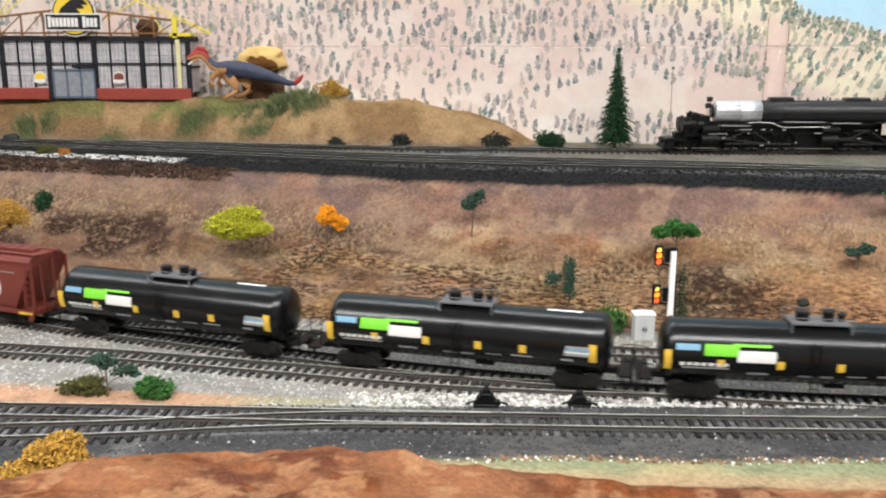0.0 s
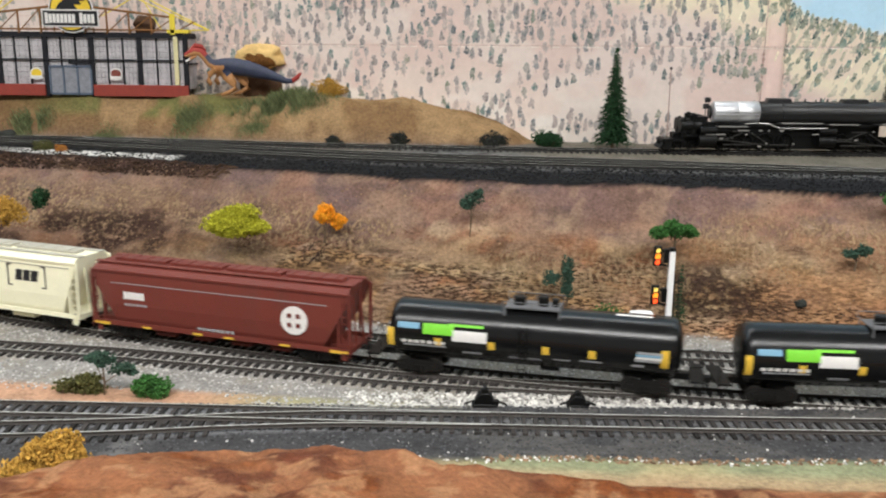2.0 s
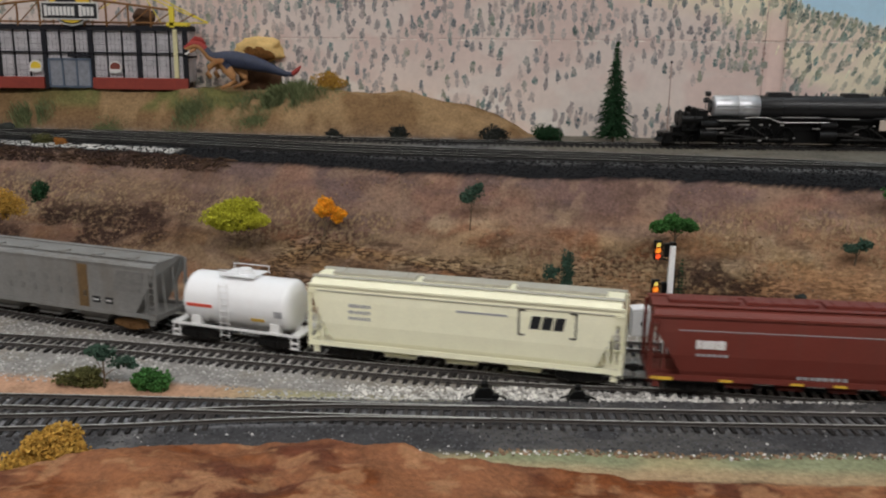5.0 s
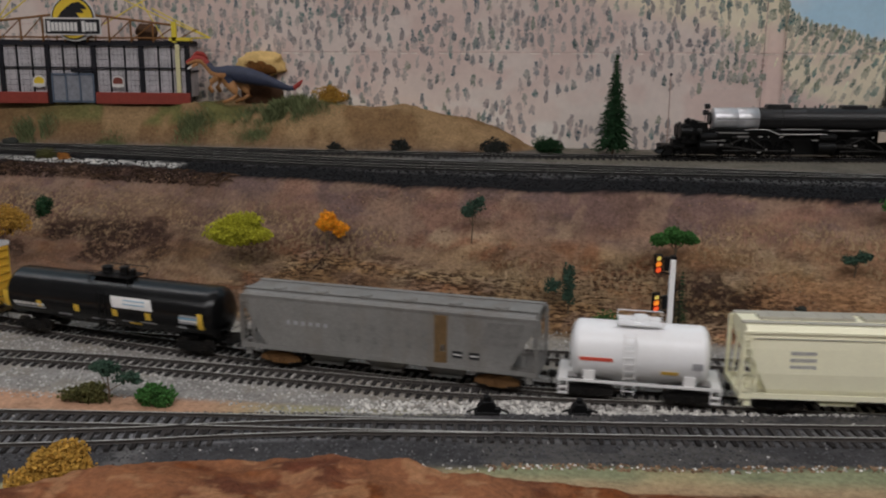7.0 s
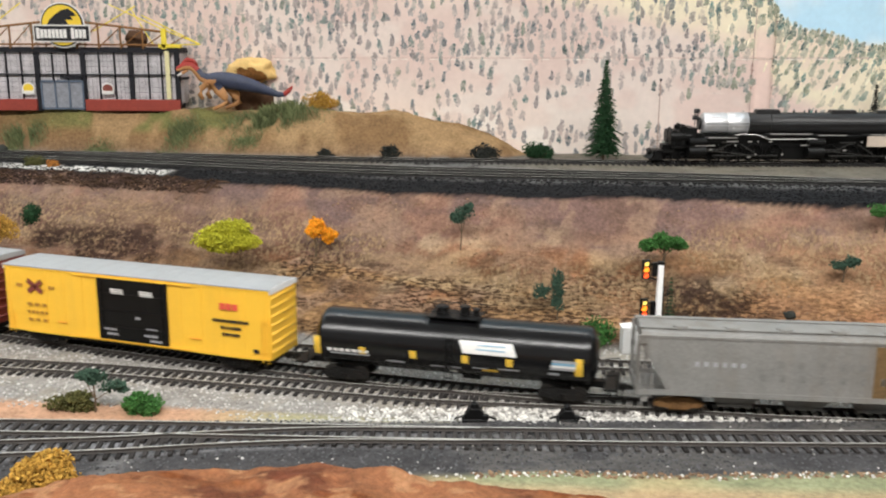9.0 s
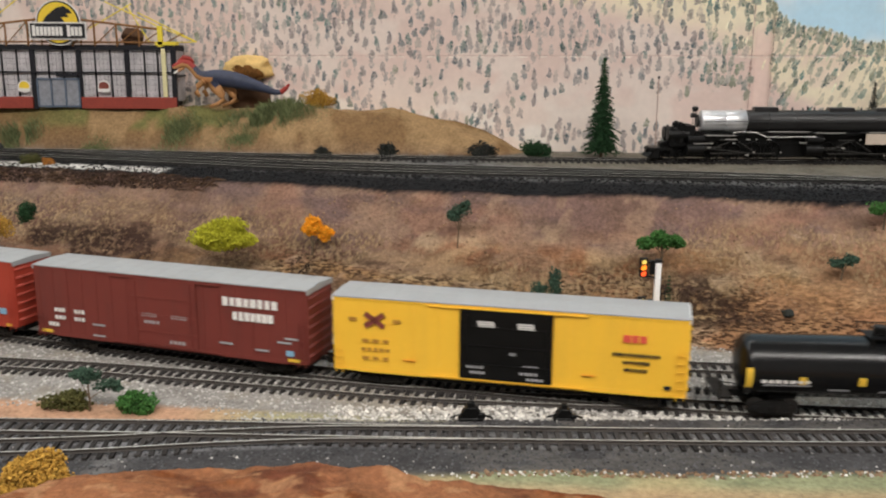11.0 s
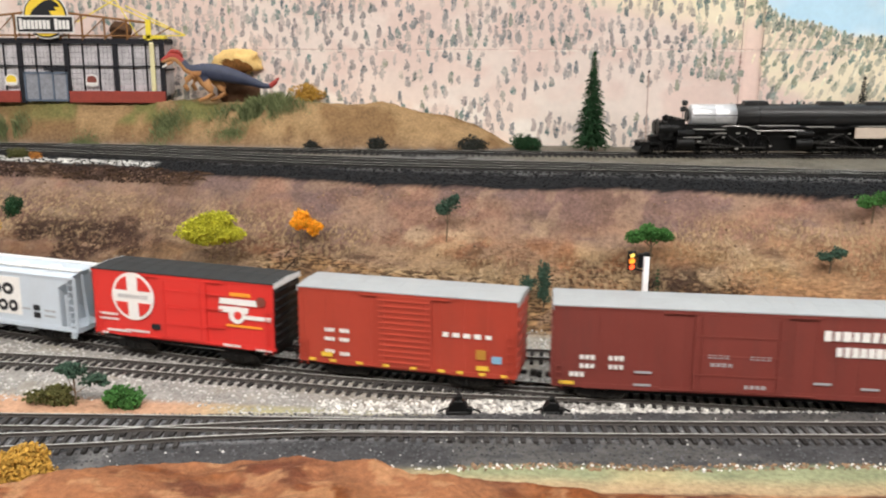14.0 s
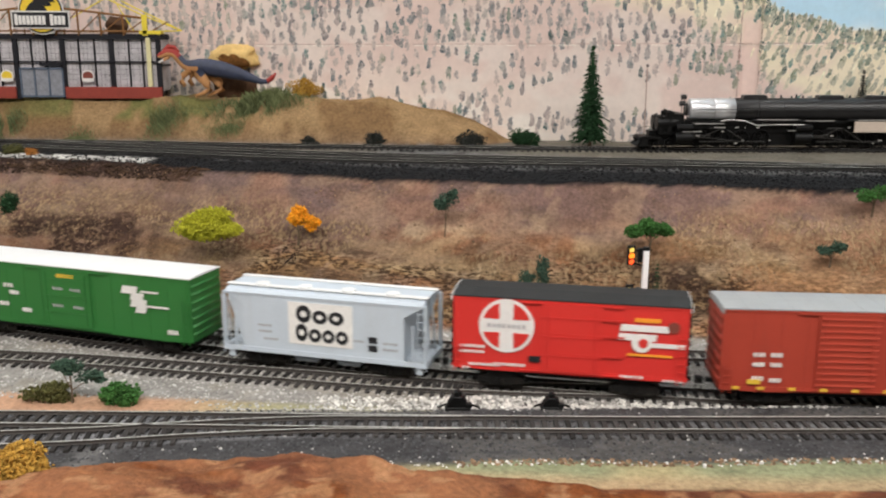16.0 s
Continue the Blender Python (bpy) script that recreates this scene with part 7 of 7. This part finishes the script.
    for k in range(9):
        y = -0.012 + 0.003 * k
        rod(bm, (lx(0.2205), y, 0.0030), (lx(0.2280), y, 0.0116), 0.0008, seg=5)
    box(bm, lx(0.2250), 0, 0.0108, 0.0050, 0.028, 0.0022)
    rod(bm, (lx(0.2205), 0, 0.0095), (lx(0.2250), 0, 0.0095), 0.0022, seg=8)
    part("pilot", bm, M["black"], loco, "black pilot and footboard")
    for s in (-1, 1):
        bm = bmesh.new()
        rod(bm, (lx(0.241), s * 0.0085, 0.0265), (lx(0.262), s * 0.0085, 0.0265), 0.0070, seg=18)
        box(bm, lx(0.262), s * 0.0085, 0.0300, 0.012, 0.012, 0.012)
        box(bm, lx(0.250), s * 0.0085, 0.0215, 0.016, 0.008, 0.0040)
        rod(bm, (lx(0.258), s * 0.0085, 0.0330), (lx(0.258), s * 0.0085, 0.0380), 0.0016, seg=10)
        part("air_pump", bm, M["black"], loco, "black air pump")
        bm = bmesh.new()
        for x, z1, r in ((0.2455, 0.0330, 0.0038), (0.2545, 0.0375, 0.0042), (0.2640, 0.0340, 0.0036)):
            rod(bm, (lx(x), s * 0.0105, 0.0180), (lx(x), s * 0.0105, z1), r, seg=12)
            rod(bm, (lx(x), s * 0.0105, z1 * 0.75), (lx(x), s * 0.0105, z1 * 0.78), r * 1.25, seg=12)
            rod(bm, (lx(x), s * 0.0105, z1), (lx(x), s * 0.0105, z1 + 0.0016), r * 0.6, r * 0.3, seg=10)
        part("compressor", bm, M["black"], loco, "upright black air compressors")
        rnd = random.Random(12)
        # bright gear pieces, then random pale boxes standing in for glints of light
        spots = [(0.283, 0.014, 0.0265), (0.3042, 0.0115, 0.0225), (0.276, 0.020, 0.0182), (0.3818, 0.0145, 0.0192), (0.394, 0.012, 0.0232)]
        spots += [(rnd.choice((0.276, 0.398)) + rnd.uniform(0, 0.082), rnd.choice((0.0014, 0.0020, 0.0036)), rnd.choice((0.0065, 0.0095, 0.0140, 0.0185, 0.0225))) for k in range(16)]
        for x, w, z in spots:
            bm = bmesh.new()
            box(bm, lx(x), s * 0.0175, z, w, 0.0008, 0.0009 if w > 0.005 else 0.0012)
            part("fitting_glint", bm, M["glint"], loco)
        bm = bmesh.new()
        rod(bm, (lx(0.2255), s * 0.0130, 0.011), (lx(0.2300), s * 0.0130, 0.020), 0.0003, seg=6)
        rod(bm, (lx(0.2300), s * 0.0130, 0.020), (lx(0.2420), s * 0.0130, 0.021), 0.0003, seg=6)
        rod(bm, (lx(0.276), s * 0.0150, 0.0400), (lx(0.56), s * 0.0150, 0.0420), 0.0004, seg=6)
        part("handrail", bm, M["rod"], loco)

    def wheel_bm(r, spokes):
        bm = bmesh.new()
        seg = 28
        rings = []
        for yy, rr in ((-0.0011, r * 0.86), (-0.0011, r * 0.97), (0.0011, r), (0.0011, r * 0.86)):
            rings.append([(rr * math.cos(2 * math.pi * i / seg), yy, rr * math.sin(2 * math.pi * i / seg)) for i in range(seg)])
        loft(bm, rings + [rings[0]], close=False)
        for k in range(spokes):
            a = 2 * math.pi * k / spokes
            rod(bm, (0, 0, 0), (r * 0.88 * math.cos(a), 0, r * 0.88 * math.sin(a)), r * 0.07, seg=5)
        rod(bm, (0, -0.0014, 0), (0, 0.0014, 0), r * 0.24, seg=12)
        return bm

    big = finish("driving_wheel", wheel_bm(0.0098, 14), M["black"])
    small = finish("pony_wheel", wheel_bm(0.0054, 8), M["black"])
    groups = [(0.288, 0.309, 0.330, 0.351), (0.409, 0.430, 0.451, 0.472)]
    for s in (-1, 1):
        for g in groups:
            for x in g:
                ob = new("driving_wheel", big)
                ob.parent = loco
                ob.matrix_basis = pose(lx(x), s * 0.0090, 0.0098)
        for x in (0.240, 0.2555, 0.500, 0.516):
            ob = new("pony_wheel", small)
            ob.parent = loco
            ob.matrix_basis = pose(lx(x), s * 0.0090, 0.0054)
        for g, cx in ((groups[0], 0.268), (groups[1], 0.390)):
            bm = bmesh.new()
            rod(bm, (lx(cx - 0.009), s * 0.0165, 0.0120), (lx(cx + 0.008), s * 0.0165, 0.0120), 0.0058, seg=20)
            rod(bm, (lx(cx - 0.008), s * 0.0160, 0.0220), (lx(cx + 0.009), s * 0.0160, 0.0220), 0.0040, seg=16)
            box(bm, lx(cx), s * 0.0130, 0.0170, 0.014, 0.008, 0.012)
            part("cylinder", bm, M["black"], loco, "black cylinder and steam chest")
            bm = bmesh.new()
            box(bm, lx((g[0] + g[3]) / 2), s * 0.0118, 0.0075, g[3] - g[0] + 0.004, 0.0012, 0.0012)
            part("side_rod", bm, M["rod"], loco, "steel coupling rod")
            bm = bmesh.new()
            rod(bm, (lx(cx + 0.020), s * 0.0140, 0.0122), (lx(g[2]), s * 0.0140, 0.0075), 0.0006, seg=6)
            rod(bm, (lx(cx + 0.008), s * 0.0150, 0.0122), (lx(cx + 0.022), s * 0.0150, 0.0122), 0.0007, seg=6)
            box(bm, lx(cx + 0.018), s * 0.0150, 0.0140, 0.020, 0.0014, 0.0010)
            rod(bm, (lx(cx + 0.020), s * 0.0155, 0.0130), (lx(cx + 0.036), s * 0.0155, 0.0205), 0.0006, seg=6)
            rod(bm, (lx(g[2]), s * 0.0150, 0.0095), (lx(g[1] + 0.004), s * 0.0155, 0.0200), 0.0006, seg=6)
            box(bm, lx(cx + 0.034), s * 0.0150, 0.0215, 0.016, 0.0012, 0.0012)
            part("valve_gear", bm, M["rod"], loco, "steel main rod and valve gear")
        bm = bmesh.new()
        for a, b in (((0.3050, 0.0290), (0.3131, 0.0301)), ((0.3131, 0.0301), (0.3288, 0.0296)), ((0.3288, 0.0296), (0.3408, 0.0250)), ((0.3408, 0.0250), (0.3900, 0.0256))):
            rod(bm, (lx(a[0]), s * 0.0178, a[1]), (lx(b[0]), s * 0.0178, b[1]), 0.00045, seg=8)
        part("steam_pipe", bm, M["glint"], loco, "pale steam pipe")
        bm = bmesh.new()
        box(bm, lx(0.485), s * 0.0185, 0.0232, 0.086, 0.0020, 0.0110)
        part("side_panel", bm, M["panel_beige"], loco, "beige side panel", bevel=0.0004)
    bm = bmesh.new()
    box(bm, lx(0.560), 0, 0.0380, 0.040, 0.034, 0.034)
    part("cab", bm, M["boiler"], loco, "black cab", bevel=0.001)


M["panel_beige"] = material("beige_panel", (0.55, 0.46, 0.38), 0.6, vary=0.1, bump=0.05)
build_loco()


# ---- the little park gate with its sign ----
def build_gate():
    g = thing("park_gate_building", "black-framed park gate building with grey mesh panels", "building", pose(-0.4450, 1.046, 0.1400))
    half_l, half_r, zt = -0.155, 0.1535, 0.0722
    dx = 0.4450

    def post(x, w, z0, z1, y=0.0, d=0.004, mat="frame_black", name="post"):
        bm = bmesh.new()
        box(bm, x + dx, y, (z0 + z1) / 2, w, d, z1 - z0)
        return part(name, bm, M[mat], g, bevel=0.0003)

    xs_main = (-0.598, -0.505, -0.452, -0.3995, -0.3450, -0.2925)
    for x in xs_main:
        post(x, 0.0050 if x > -0.29 else 0.0055, 0.004, zt)
    for x in (-0.2925, -0.598):
        post(x, 0.004, 0.004, zt, y=0.045)
    for x in (-0.575, -0.552, -0.528, -0.487, -0.4700, -0.4345, -0.4180, -0.3815, -0.3640, -0.3255, -0.3105):
        post(x, 0.0016, 0.018, zt, d=0.0024, name="mullion")
    for z, w in ((zt, 0.0042), (0.0455, 0.0016)):
        bm = bmesh.new()
        box(bm, (half_l + half_r) / 2, -0.0006, z, half_r - half_l + 0.006, 0.0040, w)
        part("beam", bm, M["frame_black"], g)
    for a, b in zip(xs_main, xs_main[1:]):
        bm = bmesh.new()
        box(bm, (a + b) / 2 + dx, 0.0012, 0.043, b - a - 0.004, 0.0006, 0.060)
        part("mesh_panel", bm, M["panel_grey"], g, "grey translucent mesh panel")
        bm = bmesh.new()
        n = 9
        n = 7 if a < -0.46 or a > -0.35 else 12
        for k in range(1, n):
            x = a + (b - a) * k / n + dx
            rod(bm, (x, 0.0006, 0.014), (x, 0.0006, 0.072), 0.00013, seg=4)
        for k in range(1, 10):
            z = 0.014 + 0.058 * k / 10
            rod(bm, (a + dx + 0.003, 0.0006, z), (b + dx - 0.003, 0.0006, z), 0.00011, seg=4)
        part("wire_mesh", bm, M["frame_black"], g)
    for a, b in ((-0.598, -0.454), (-0.3985, -0.2900)):
        bm = bmesh.new()
        box(bm, (a + b) / 2 + dx, -0.0022, 0.0112, b - a, 0.0050, 0.0130)
        part("base_wall", bm, M["brick_red"], g, "low red base wall", bevel=0.0004)
    # gate leaf
    bm = bmesh.new()
    for x in (-0.4475, -0.4320, -0.4160, -0.4005):
        box(bm, x + dx, -0.0034, 0.0225, 0.0018, 0.0014, 0.0320)
    for z in (0.0072, 0.0380):
        box(bm, -0.4240 + dx, -0.0034, z, 0.0490, 0.0014, 0.0022)
    part("gate_frame", bm, M["gate_blue"], g, "blue-grey gate frame")
    bm = bmesh.new()
    box(bm, -0.4240 + dx, -0.0026, 0.0225, 0.0470, 0.0005, 0.0310)
    part("gate_panel", bm, M["panel_gate"], g, "blue-grey mesh gate panel")
    bm = bmesh.new()
    box(bm, -0.413 + dx, -0.0042, 0.0425, 0.024, 0.0012, 0.0040)
    part("gate_rail", bm, M["frame_black"], g)
    # side and back walls
    for x in (-0.2915, -0.598):
        bm = bmesh.new()
        box(bm, x + dx, 0.0225, 0.043, 0.0008, 0.040, 0.060)
        part("side_wall", bm, M["panel_grey"], g)
    bm = bmesh.new()
    box(bm, -0.2915 + dx, 0.0225, zt, 0.0030, 0.045, 0.0040)
    box(bm, -0.2905 + dx, 0.0225, 0.0415, 0.0020, 0.045, 0.0020)
    box(bm, -0.445 + dx, 0.0455, zt, 0.309, 0.0030, 0.0040)
    part("beam", bm, M["frame_black"], g)
    bm = bmesh.new()
    box(bm, -0.445 + dx, 0.048, 0.040, 0.309, 0.001, 0.066)
    part("back_wall", bm, M["panel_grey"], g)
    # yellow corner strip and posts
    post(-0.3030, 0.0048, 0.018, zt, y=-0.0015, d=0.0030, mat="pale_strip", name="corner_strip")
    post(-0.3060, 0.0055, zt, 0.0975, mat="yellow_pole", name="yellow_post")
    # timber truss railing on the roof
    def chord(x):
        return 0.0735 + (0.0330 - 0.115 * abs(x + 0.420)) if x > -0.55 else 0.09
    bm = bmesh.new()
    prev = None
    for k in range(15):
        x = -0.590 + k * 0.0203
        p = (x + dx, 0.0, chord(max(x, -0.54)))
        if prev:
            rod(bm, prev, p, 0.0013, seg=6)
        prev = p
    rod(bm, (-0.592 + dx, 0, 0.0790), (-0.306 + dx, 0, 0.0790), 0.0010, seg=6)
    part("top_chord", bm, M["timber"], g, "brown timber chord")
    for k in range(12):
        x = -0.580 + k * 0.0250
        bm = bmesh.new()
        rod(bm, (x + dx, 0, 0.0740), (x + dx, 0, chord(max(x, -0.54))), 0.0011, seg=6)
        part("strut", bm, M["timber"], g)
        bm = bmesh.new()
        rod(bm, (x + dx, 0, 0.0760), (x + dx + 0.025, 0, chord(max(x + 0.025, -0.54)) - 0.001), 0.0007, seg=6)
        part("brace", bm, M["timber"], g)
    # thin yellow cable arms over the corner
    for a, b in (((-0.306, 0.0, 0.0790), (-0.268, 0.012, 0.0800)), ((-0.306, 0.0, 0.0960), (-0.268, 0.012, 0.0800)), ((-0.330, 0.0, 0.112), (-0.268, 0.012, 0.0800)), ((-0.370, 0.012, 0.124), (-0.306, 0.0, 0.0960)), ((-0.385, 0.0, 0.094), (-0.340, 0.012, 0.122)), ((-0.345, 0.01, 0.1200), (-0.318, 0.0, 0.0790)), ((-0.51, 0.0, 0.092), (-0.47, 0.012, 0.125)), ((-0.49, 0.012, 0.125), (-0.52, 0.0, 0.079))):
        bm = bmesh.new()
        rod(bm, (a[0] + dx, a[1], a[2]), (b[0] + dx, b[1], b[2]), 0.0007, seg=6)
        part("yellow_arm", bm, M["yellow_pole"], g, "thin yellow lattice arm")
    bm = bmesh.new()
    box(bm, -0.300 + dx, 0.004, 0.0780, 0.024, 0.012, 0.0040)
    part("yellow_platform", bm, M["yellow_pole"], g, "yellow corner platform")
    for x, mt in ((-0.463, "sign_yellow"), (-0.3725, "maroon_mark")):
        bm = bmesh.new()
        seg = 18
        prism(bm, [(x + dx + 0.0072 * math.cos(2 * math.pi * i / seg), 0.0295 + 0.0072 * math.sin(2 * math.pi * i / seg)) for i in range(seg)], -0.0030, -0.0024)
        em = part("round_plate", bm, M["white_mark"], g, "small round emblem plate")
        bm = bmesh.new()
        prism(bm, [(x + dx + 0.0058 * math.cos(2 * math.pi * i / seg), 0.0300 + 0.0050 * math.sin(2 * math.pi * i / seg)) for i in range(seg)], -0.0034, -0.0030)
        part("plate_field", bm, M[mt], em)
        bm = bmesh.new()
        box(bm, x + dx, -0.0036, 0.0255, 0.0135, 0.0006, 0.0036)
        part("plate_band", bm, M["white_mark"], em)
    bm = bmesh.new()
    box(bm, -0.445 + dx, 0.0225, zt + 0.0030, 0.309, 0.046, 0.0018)
    part("roof", bm, M["frame_black"], g, "flat black roof")
    rock_lump("rock", (-0.345, 1.070, 0.2255), (0.0130, 0.0080, 0.0100), "rust_dark", "dark brown rocky lump on the gate roof", 21)
    # sign
    s = thing("park_sign", "round yellow and black park sign with a white-edged plate", "sign", pose(-0.4157, 1.0375, 0.2400))

    def ring(r, y, mat, name, label=""):
        bm = bmesh.new()
        prism(bm, [(r * math.cos(2 * math.pi * i / 48), r * math.sin(2 * math.pi * i / 48)) for i in range(48)], y - 0.0007, y)
        return part(name, bm, M[mat], s, label)

    ring(0.0250, 0.0, "white_mark", "rim", "white rim")
    ring(0.0236, -0.0008, "black_mark", "dark_ring")
    ring(0.0220, -0.0016, "sign_yellow", "disc", "yellow disc")
    bm = bmesh.new()
    prism(bm, [(-0.019, -0.004), (-0.013, 0.006), (-0.006, 0.012), (0.000, 0.016), (0.008, 0.018), (0.014, 0.014), (0.017, 0.010), (0.010, 0.010), (0.013, 0.006), (0.004, 0.006), (0.009, -0.001), (0.006, -0.008), (-0.012, -0.008)], -0.0031, -0.0024)
    part("dark_shape", bm, M["black_mark"], s, "plain black emblem shape")
    for w, h2, y, mt, nm in ((0.0635, 0.0190, -0.0033, "white_mark", "plate_edge"), (0.0605, 0.0160, -0.0040, "black_mark", "plate")):
        bm = bmesh.new()
        prism(bm, [(-w / 2, -0.0090 - h2 / 2), (w / 2, -0.0090 - h2 / 2), (w / 2, -0.0090 + h2 / 2), (-w / 2, -0.0090 + h2 / 2)], y - 0.0006, y)
        part(nm, bm, M[mt], s)
    x = -0.0280
    for k in range(13):
        w = 0.0034 if k != 8 else 0.0
        if w:
            bm = bmesh.new()
            hh = 0.0120 if k in (0, 9) else 0.0096
            box(bm, x + w / 2, -0.0049, -0.0090 + (0.0 if k in (0, 9) else -0.0004), w, 0.0005, hh)
            part("logo_bar", bm, M["white_mark"], s)
        x += 0.0043
    for px in (-0.022, 0.022):
        bm = bmesh.new()
        rod(bm, (px, 0.004, -0.0240), (px, 0.004, 0.004), 0.0009, seg=8)
        part("bracket", bm, M["timber"], s)


M["panel_gate"] = material("gate_mesh_panel", (0.24, 0.25, 0.28), 0.7, vary=0.35, scale=200, bump=0.2)
M["pale_strip"] = material("pale_yellow_strip", (0.70, 0.64, 0.36), 0.6, vary=0.1, bump=0.05)
M["rust_dark"] = material("dark_brown_rock", (0.09, 0.05, 0.03), 0.9, vary=0.4, scale=150, bump=0.4)
build_gate()


# ---- toy dinosaur and boulder ----
def tube(bm, pts, radii, mats, seg=14):
    """A tube along points; mats gives the material of the upper and lower half of each stretch."""
    rows = []
    P = [Vector(p) for p in pts]
    for i, p in enumerate(P):
        d = (P[min(i + 1, len(P) - 1)] - P[max(i - 1, 0)]).normalized()
        side = d.cross(Vector((0, 0, 1)))
        side = side.normalized() if side.length > 0.05 else Vector((0, 1, 0))
        up = side.cross(d).normalized()
        rows.append([bm.verts.new(p + radii[i] * (math.cos(2 * math.pi * k / seg) * side * 0.8 + math.sin(2 * math.pi * k / seg) * up)) for k in range(seg)])
    for i, (a, b) in enumerate(zip(rows, rows[1:])):
        for k in range(seg):
            f = bm.faces.new((a[k], a[(k + 1) % seg], b[(k + 1) % seg], b[k]))
            f.material_index = mats[i][0] if k < seg * 0.55 else mats[i][1]
            f.smooth = True
    for row, i in ((rows[0], 0), (rows[-1], -1)):
        f = bm.faces.new(row)
        f.material_index = mats[i][0]


def build_dino():
    ox, oy, oz = -0.2340, 1.040, 0.1480
    bm = bmesh.new()

    def w(px, py, y=0.0):
        return (-0.2925 + (px - 312) * 0.00066 - ox, y, (195 - py) * 0.00066)

    body = [w(313, 129), w(320, 126), w(330, 122), w(340, 123), w(348, 131), w(356, 141), w(366, 145), w(382, 145), w(400, 147), w(418, 150), w(436, 154), w(454, 159), w(472, 165), w(486, 170), w(497, 170), w(505, 164), w(512, 156)]
    rad = [0.0020, 0.0036, 0.0050, 0.0050, 0.0046, 0.0052, 0.0070, 0.0086, 0.0098, 0.0094, 0.0082, 0.0064, 0.0046, 0.0034, 0.0030, 0.0028, 0.0010]
    # material slots: 0 blue, 1 tan, 2 red, 3 white
    mats = [(2, 1), (2, 1), (2, 1), (2, 1), (0, 1), (0, 1), (0, 1), (0, 0), (0, 0), (0, 0), (0, 0), (0, 0), (0, 0), (0, 0), (2, 2), (2, 2)]
    tube(bm, body, rad, mats)
    tube(bm, [w(314, 139), w(322, 135), w(332, 129)], [0.0010, 0.0016, 0.0022], [(3, 3), (1, 1)], 10)
    tube(bm, [w(322, 119), w(332, 112), w(342, 114), w(350, 121)], [0.0012, 0.0026, 0.0026, 0.0010], [(2, 2)] * 3, 10)
    for y, sh in ((-0.0075, 0), (0.0075, 16)):
        tube(bm, [w(380 + sh, 153, y), w(388 + sh, 163, y), w(398 + sh, 176, y), w(402 + sh, 183, y), w(391 + sh, 189, y), w(376 + sh, 195, y)], [0.0060, 0.0062, 0.0044, 0.0034, 0.0024, 0.0018], [(0, 1)] + [(1, 1)] * 4, 10)
        tube(bm, [w(368 + sh / 2, 152, y), w(357 + sh / 2, 160, y), w(354 + sh / 2, 170, y), w(359 + sh / 2, 178, y)], [0.0034, 0.0034, 0.0030, 0.0022], [(1, 1)] * 3, 8)
    me = finish("toy_dinosaur", bm, [M["dino_blue"], M["dino_tan"], M["dino_red"], M["white_mark"]])
    ob = new("toy_dinosaur", me)
    ob.matrix_basis = pose(ox, oy, oz)
    tagged(ob, "blue-grey toy dinosaur with tan legs and red head", "toy dinosaur")
    # boulder on a dark rock
    for nm, c, r, mt, lab, sd in (("boulder", (-0.2125, 1.070, 0.1905), (0.0275, 0.013, 0.0148), "boulder", "pale yellow boulder with a brown hollow", 5), ("rock", (-0.2140, 1.072, 0.1600), (0.0240, 0.013, 0.0230), "rust_dark", "dark brown rock under the pale boulder", 6)):
        bm = bmesh.new()
        bmesh.ops.create_icosphere(bm, subdivisions=4, radius=1.0)
        for v in bm.verts:
            n = noise.fractal(v.co * 1.3 + Vector((sd, 0, 0)), 0.9, 2.0, 4)
            v.co = v.co * (1 + 0.22 * n)
            v.co = Vector((v.co.x * r[0], v.co.y * r[1], v.co.z * r[2]))
        if nm == "boulder":
            # angular outline with a rough brown hollow in its front
            for v in bm.verts:
                a = math.atan2(v.co.z / r[2], v.co.x / r[0])
                k = 1 / max(0.8, math.cos((a + 0.4) % (math.pi / 3) - math.pi / 6)) * 0.96
                v.co.x, v.co.z = v.co.x * k, v.co.z * k
            for f in bm.faces:
                q = f.calc_center_median()
                e = (q.x / r[0] - 0.05) ** 2 + (q.z / r[2] + 0.25 + 0.3 * q.x / r[0]) ** 2 * 1.6
                if q.y < 0 and e + 0.35 * noise.noise(q * 180) < 0.42:
                    f.material_index = 1
        ob = new(nm, finish(nm, bm, [M[mt], M["boulder_brown"]], True))
        ob.location = c
        tagged(ob, lab, "rock")


build_dino()


def train_rows(s_mid, half):
    rows = []
    for t in np.arange(0.0, 16.001, 0.5):
        s = s_mid + float(np.interp(t, TRAIN_T, TRAIN_S))
        a, b = main_at(s - half), main_at(s + half)
        ang = math.degrees(math.atan2(b[1] - a[1], b[0] - a[0]))
        rows.append((float(t), pose((a[0] + b[0]) / 2, (a[1] + b[1]) / 2, 0, 0, 0, ang)))
    return rows


def motions():
    for car, s_mid, half in TRAIN:
        walk(car, train_rows(s_mid, half))


motions()
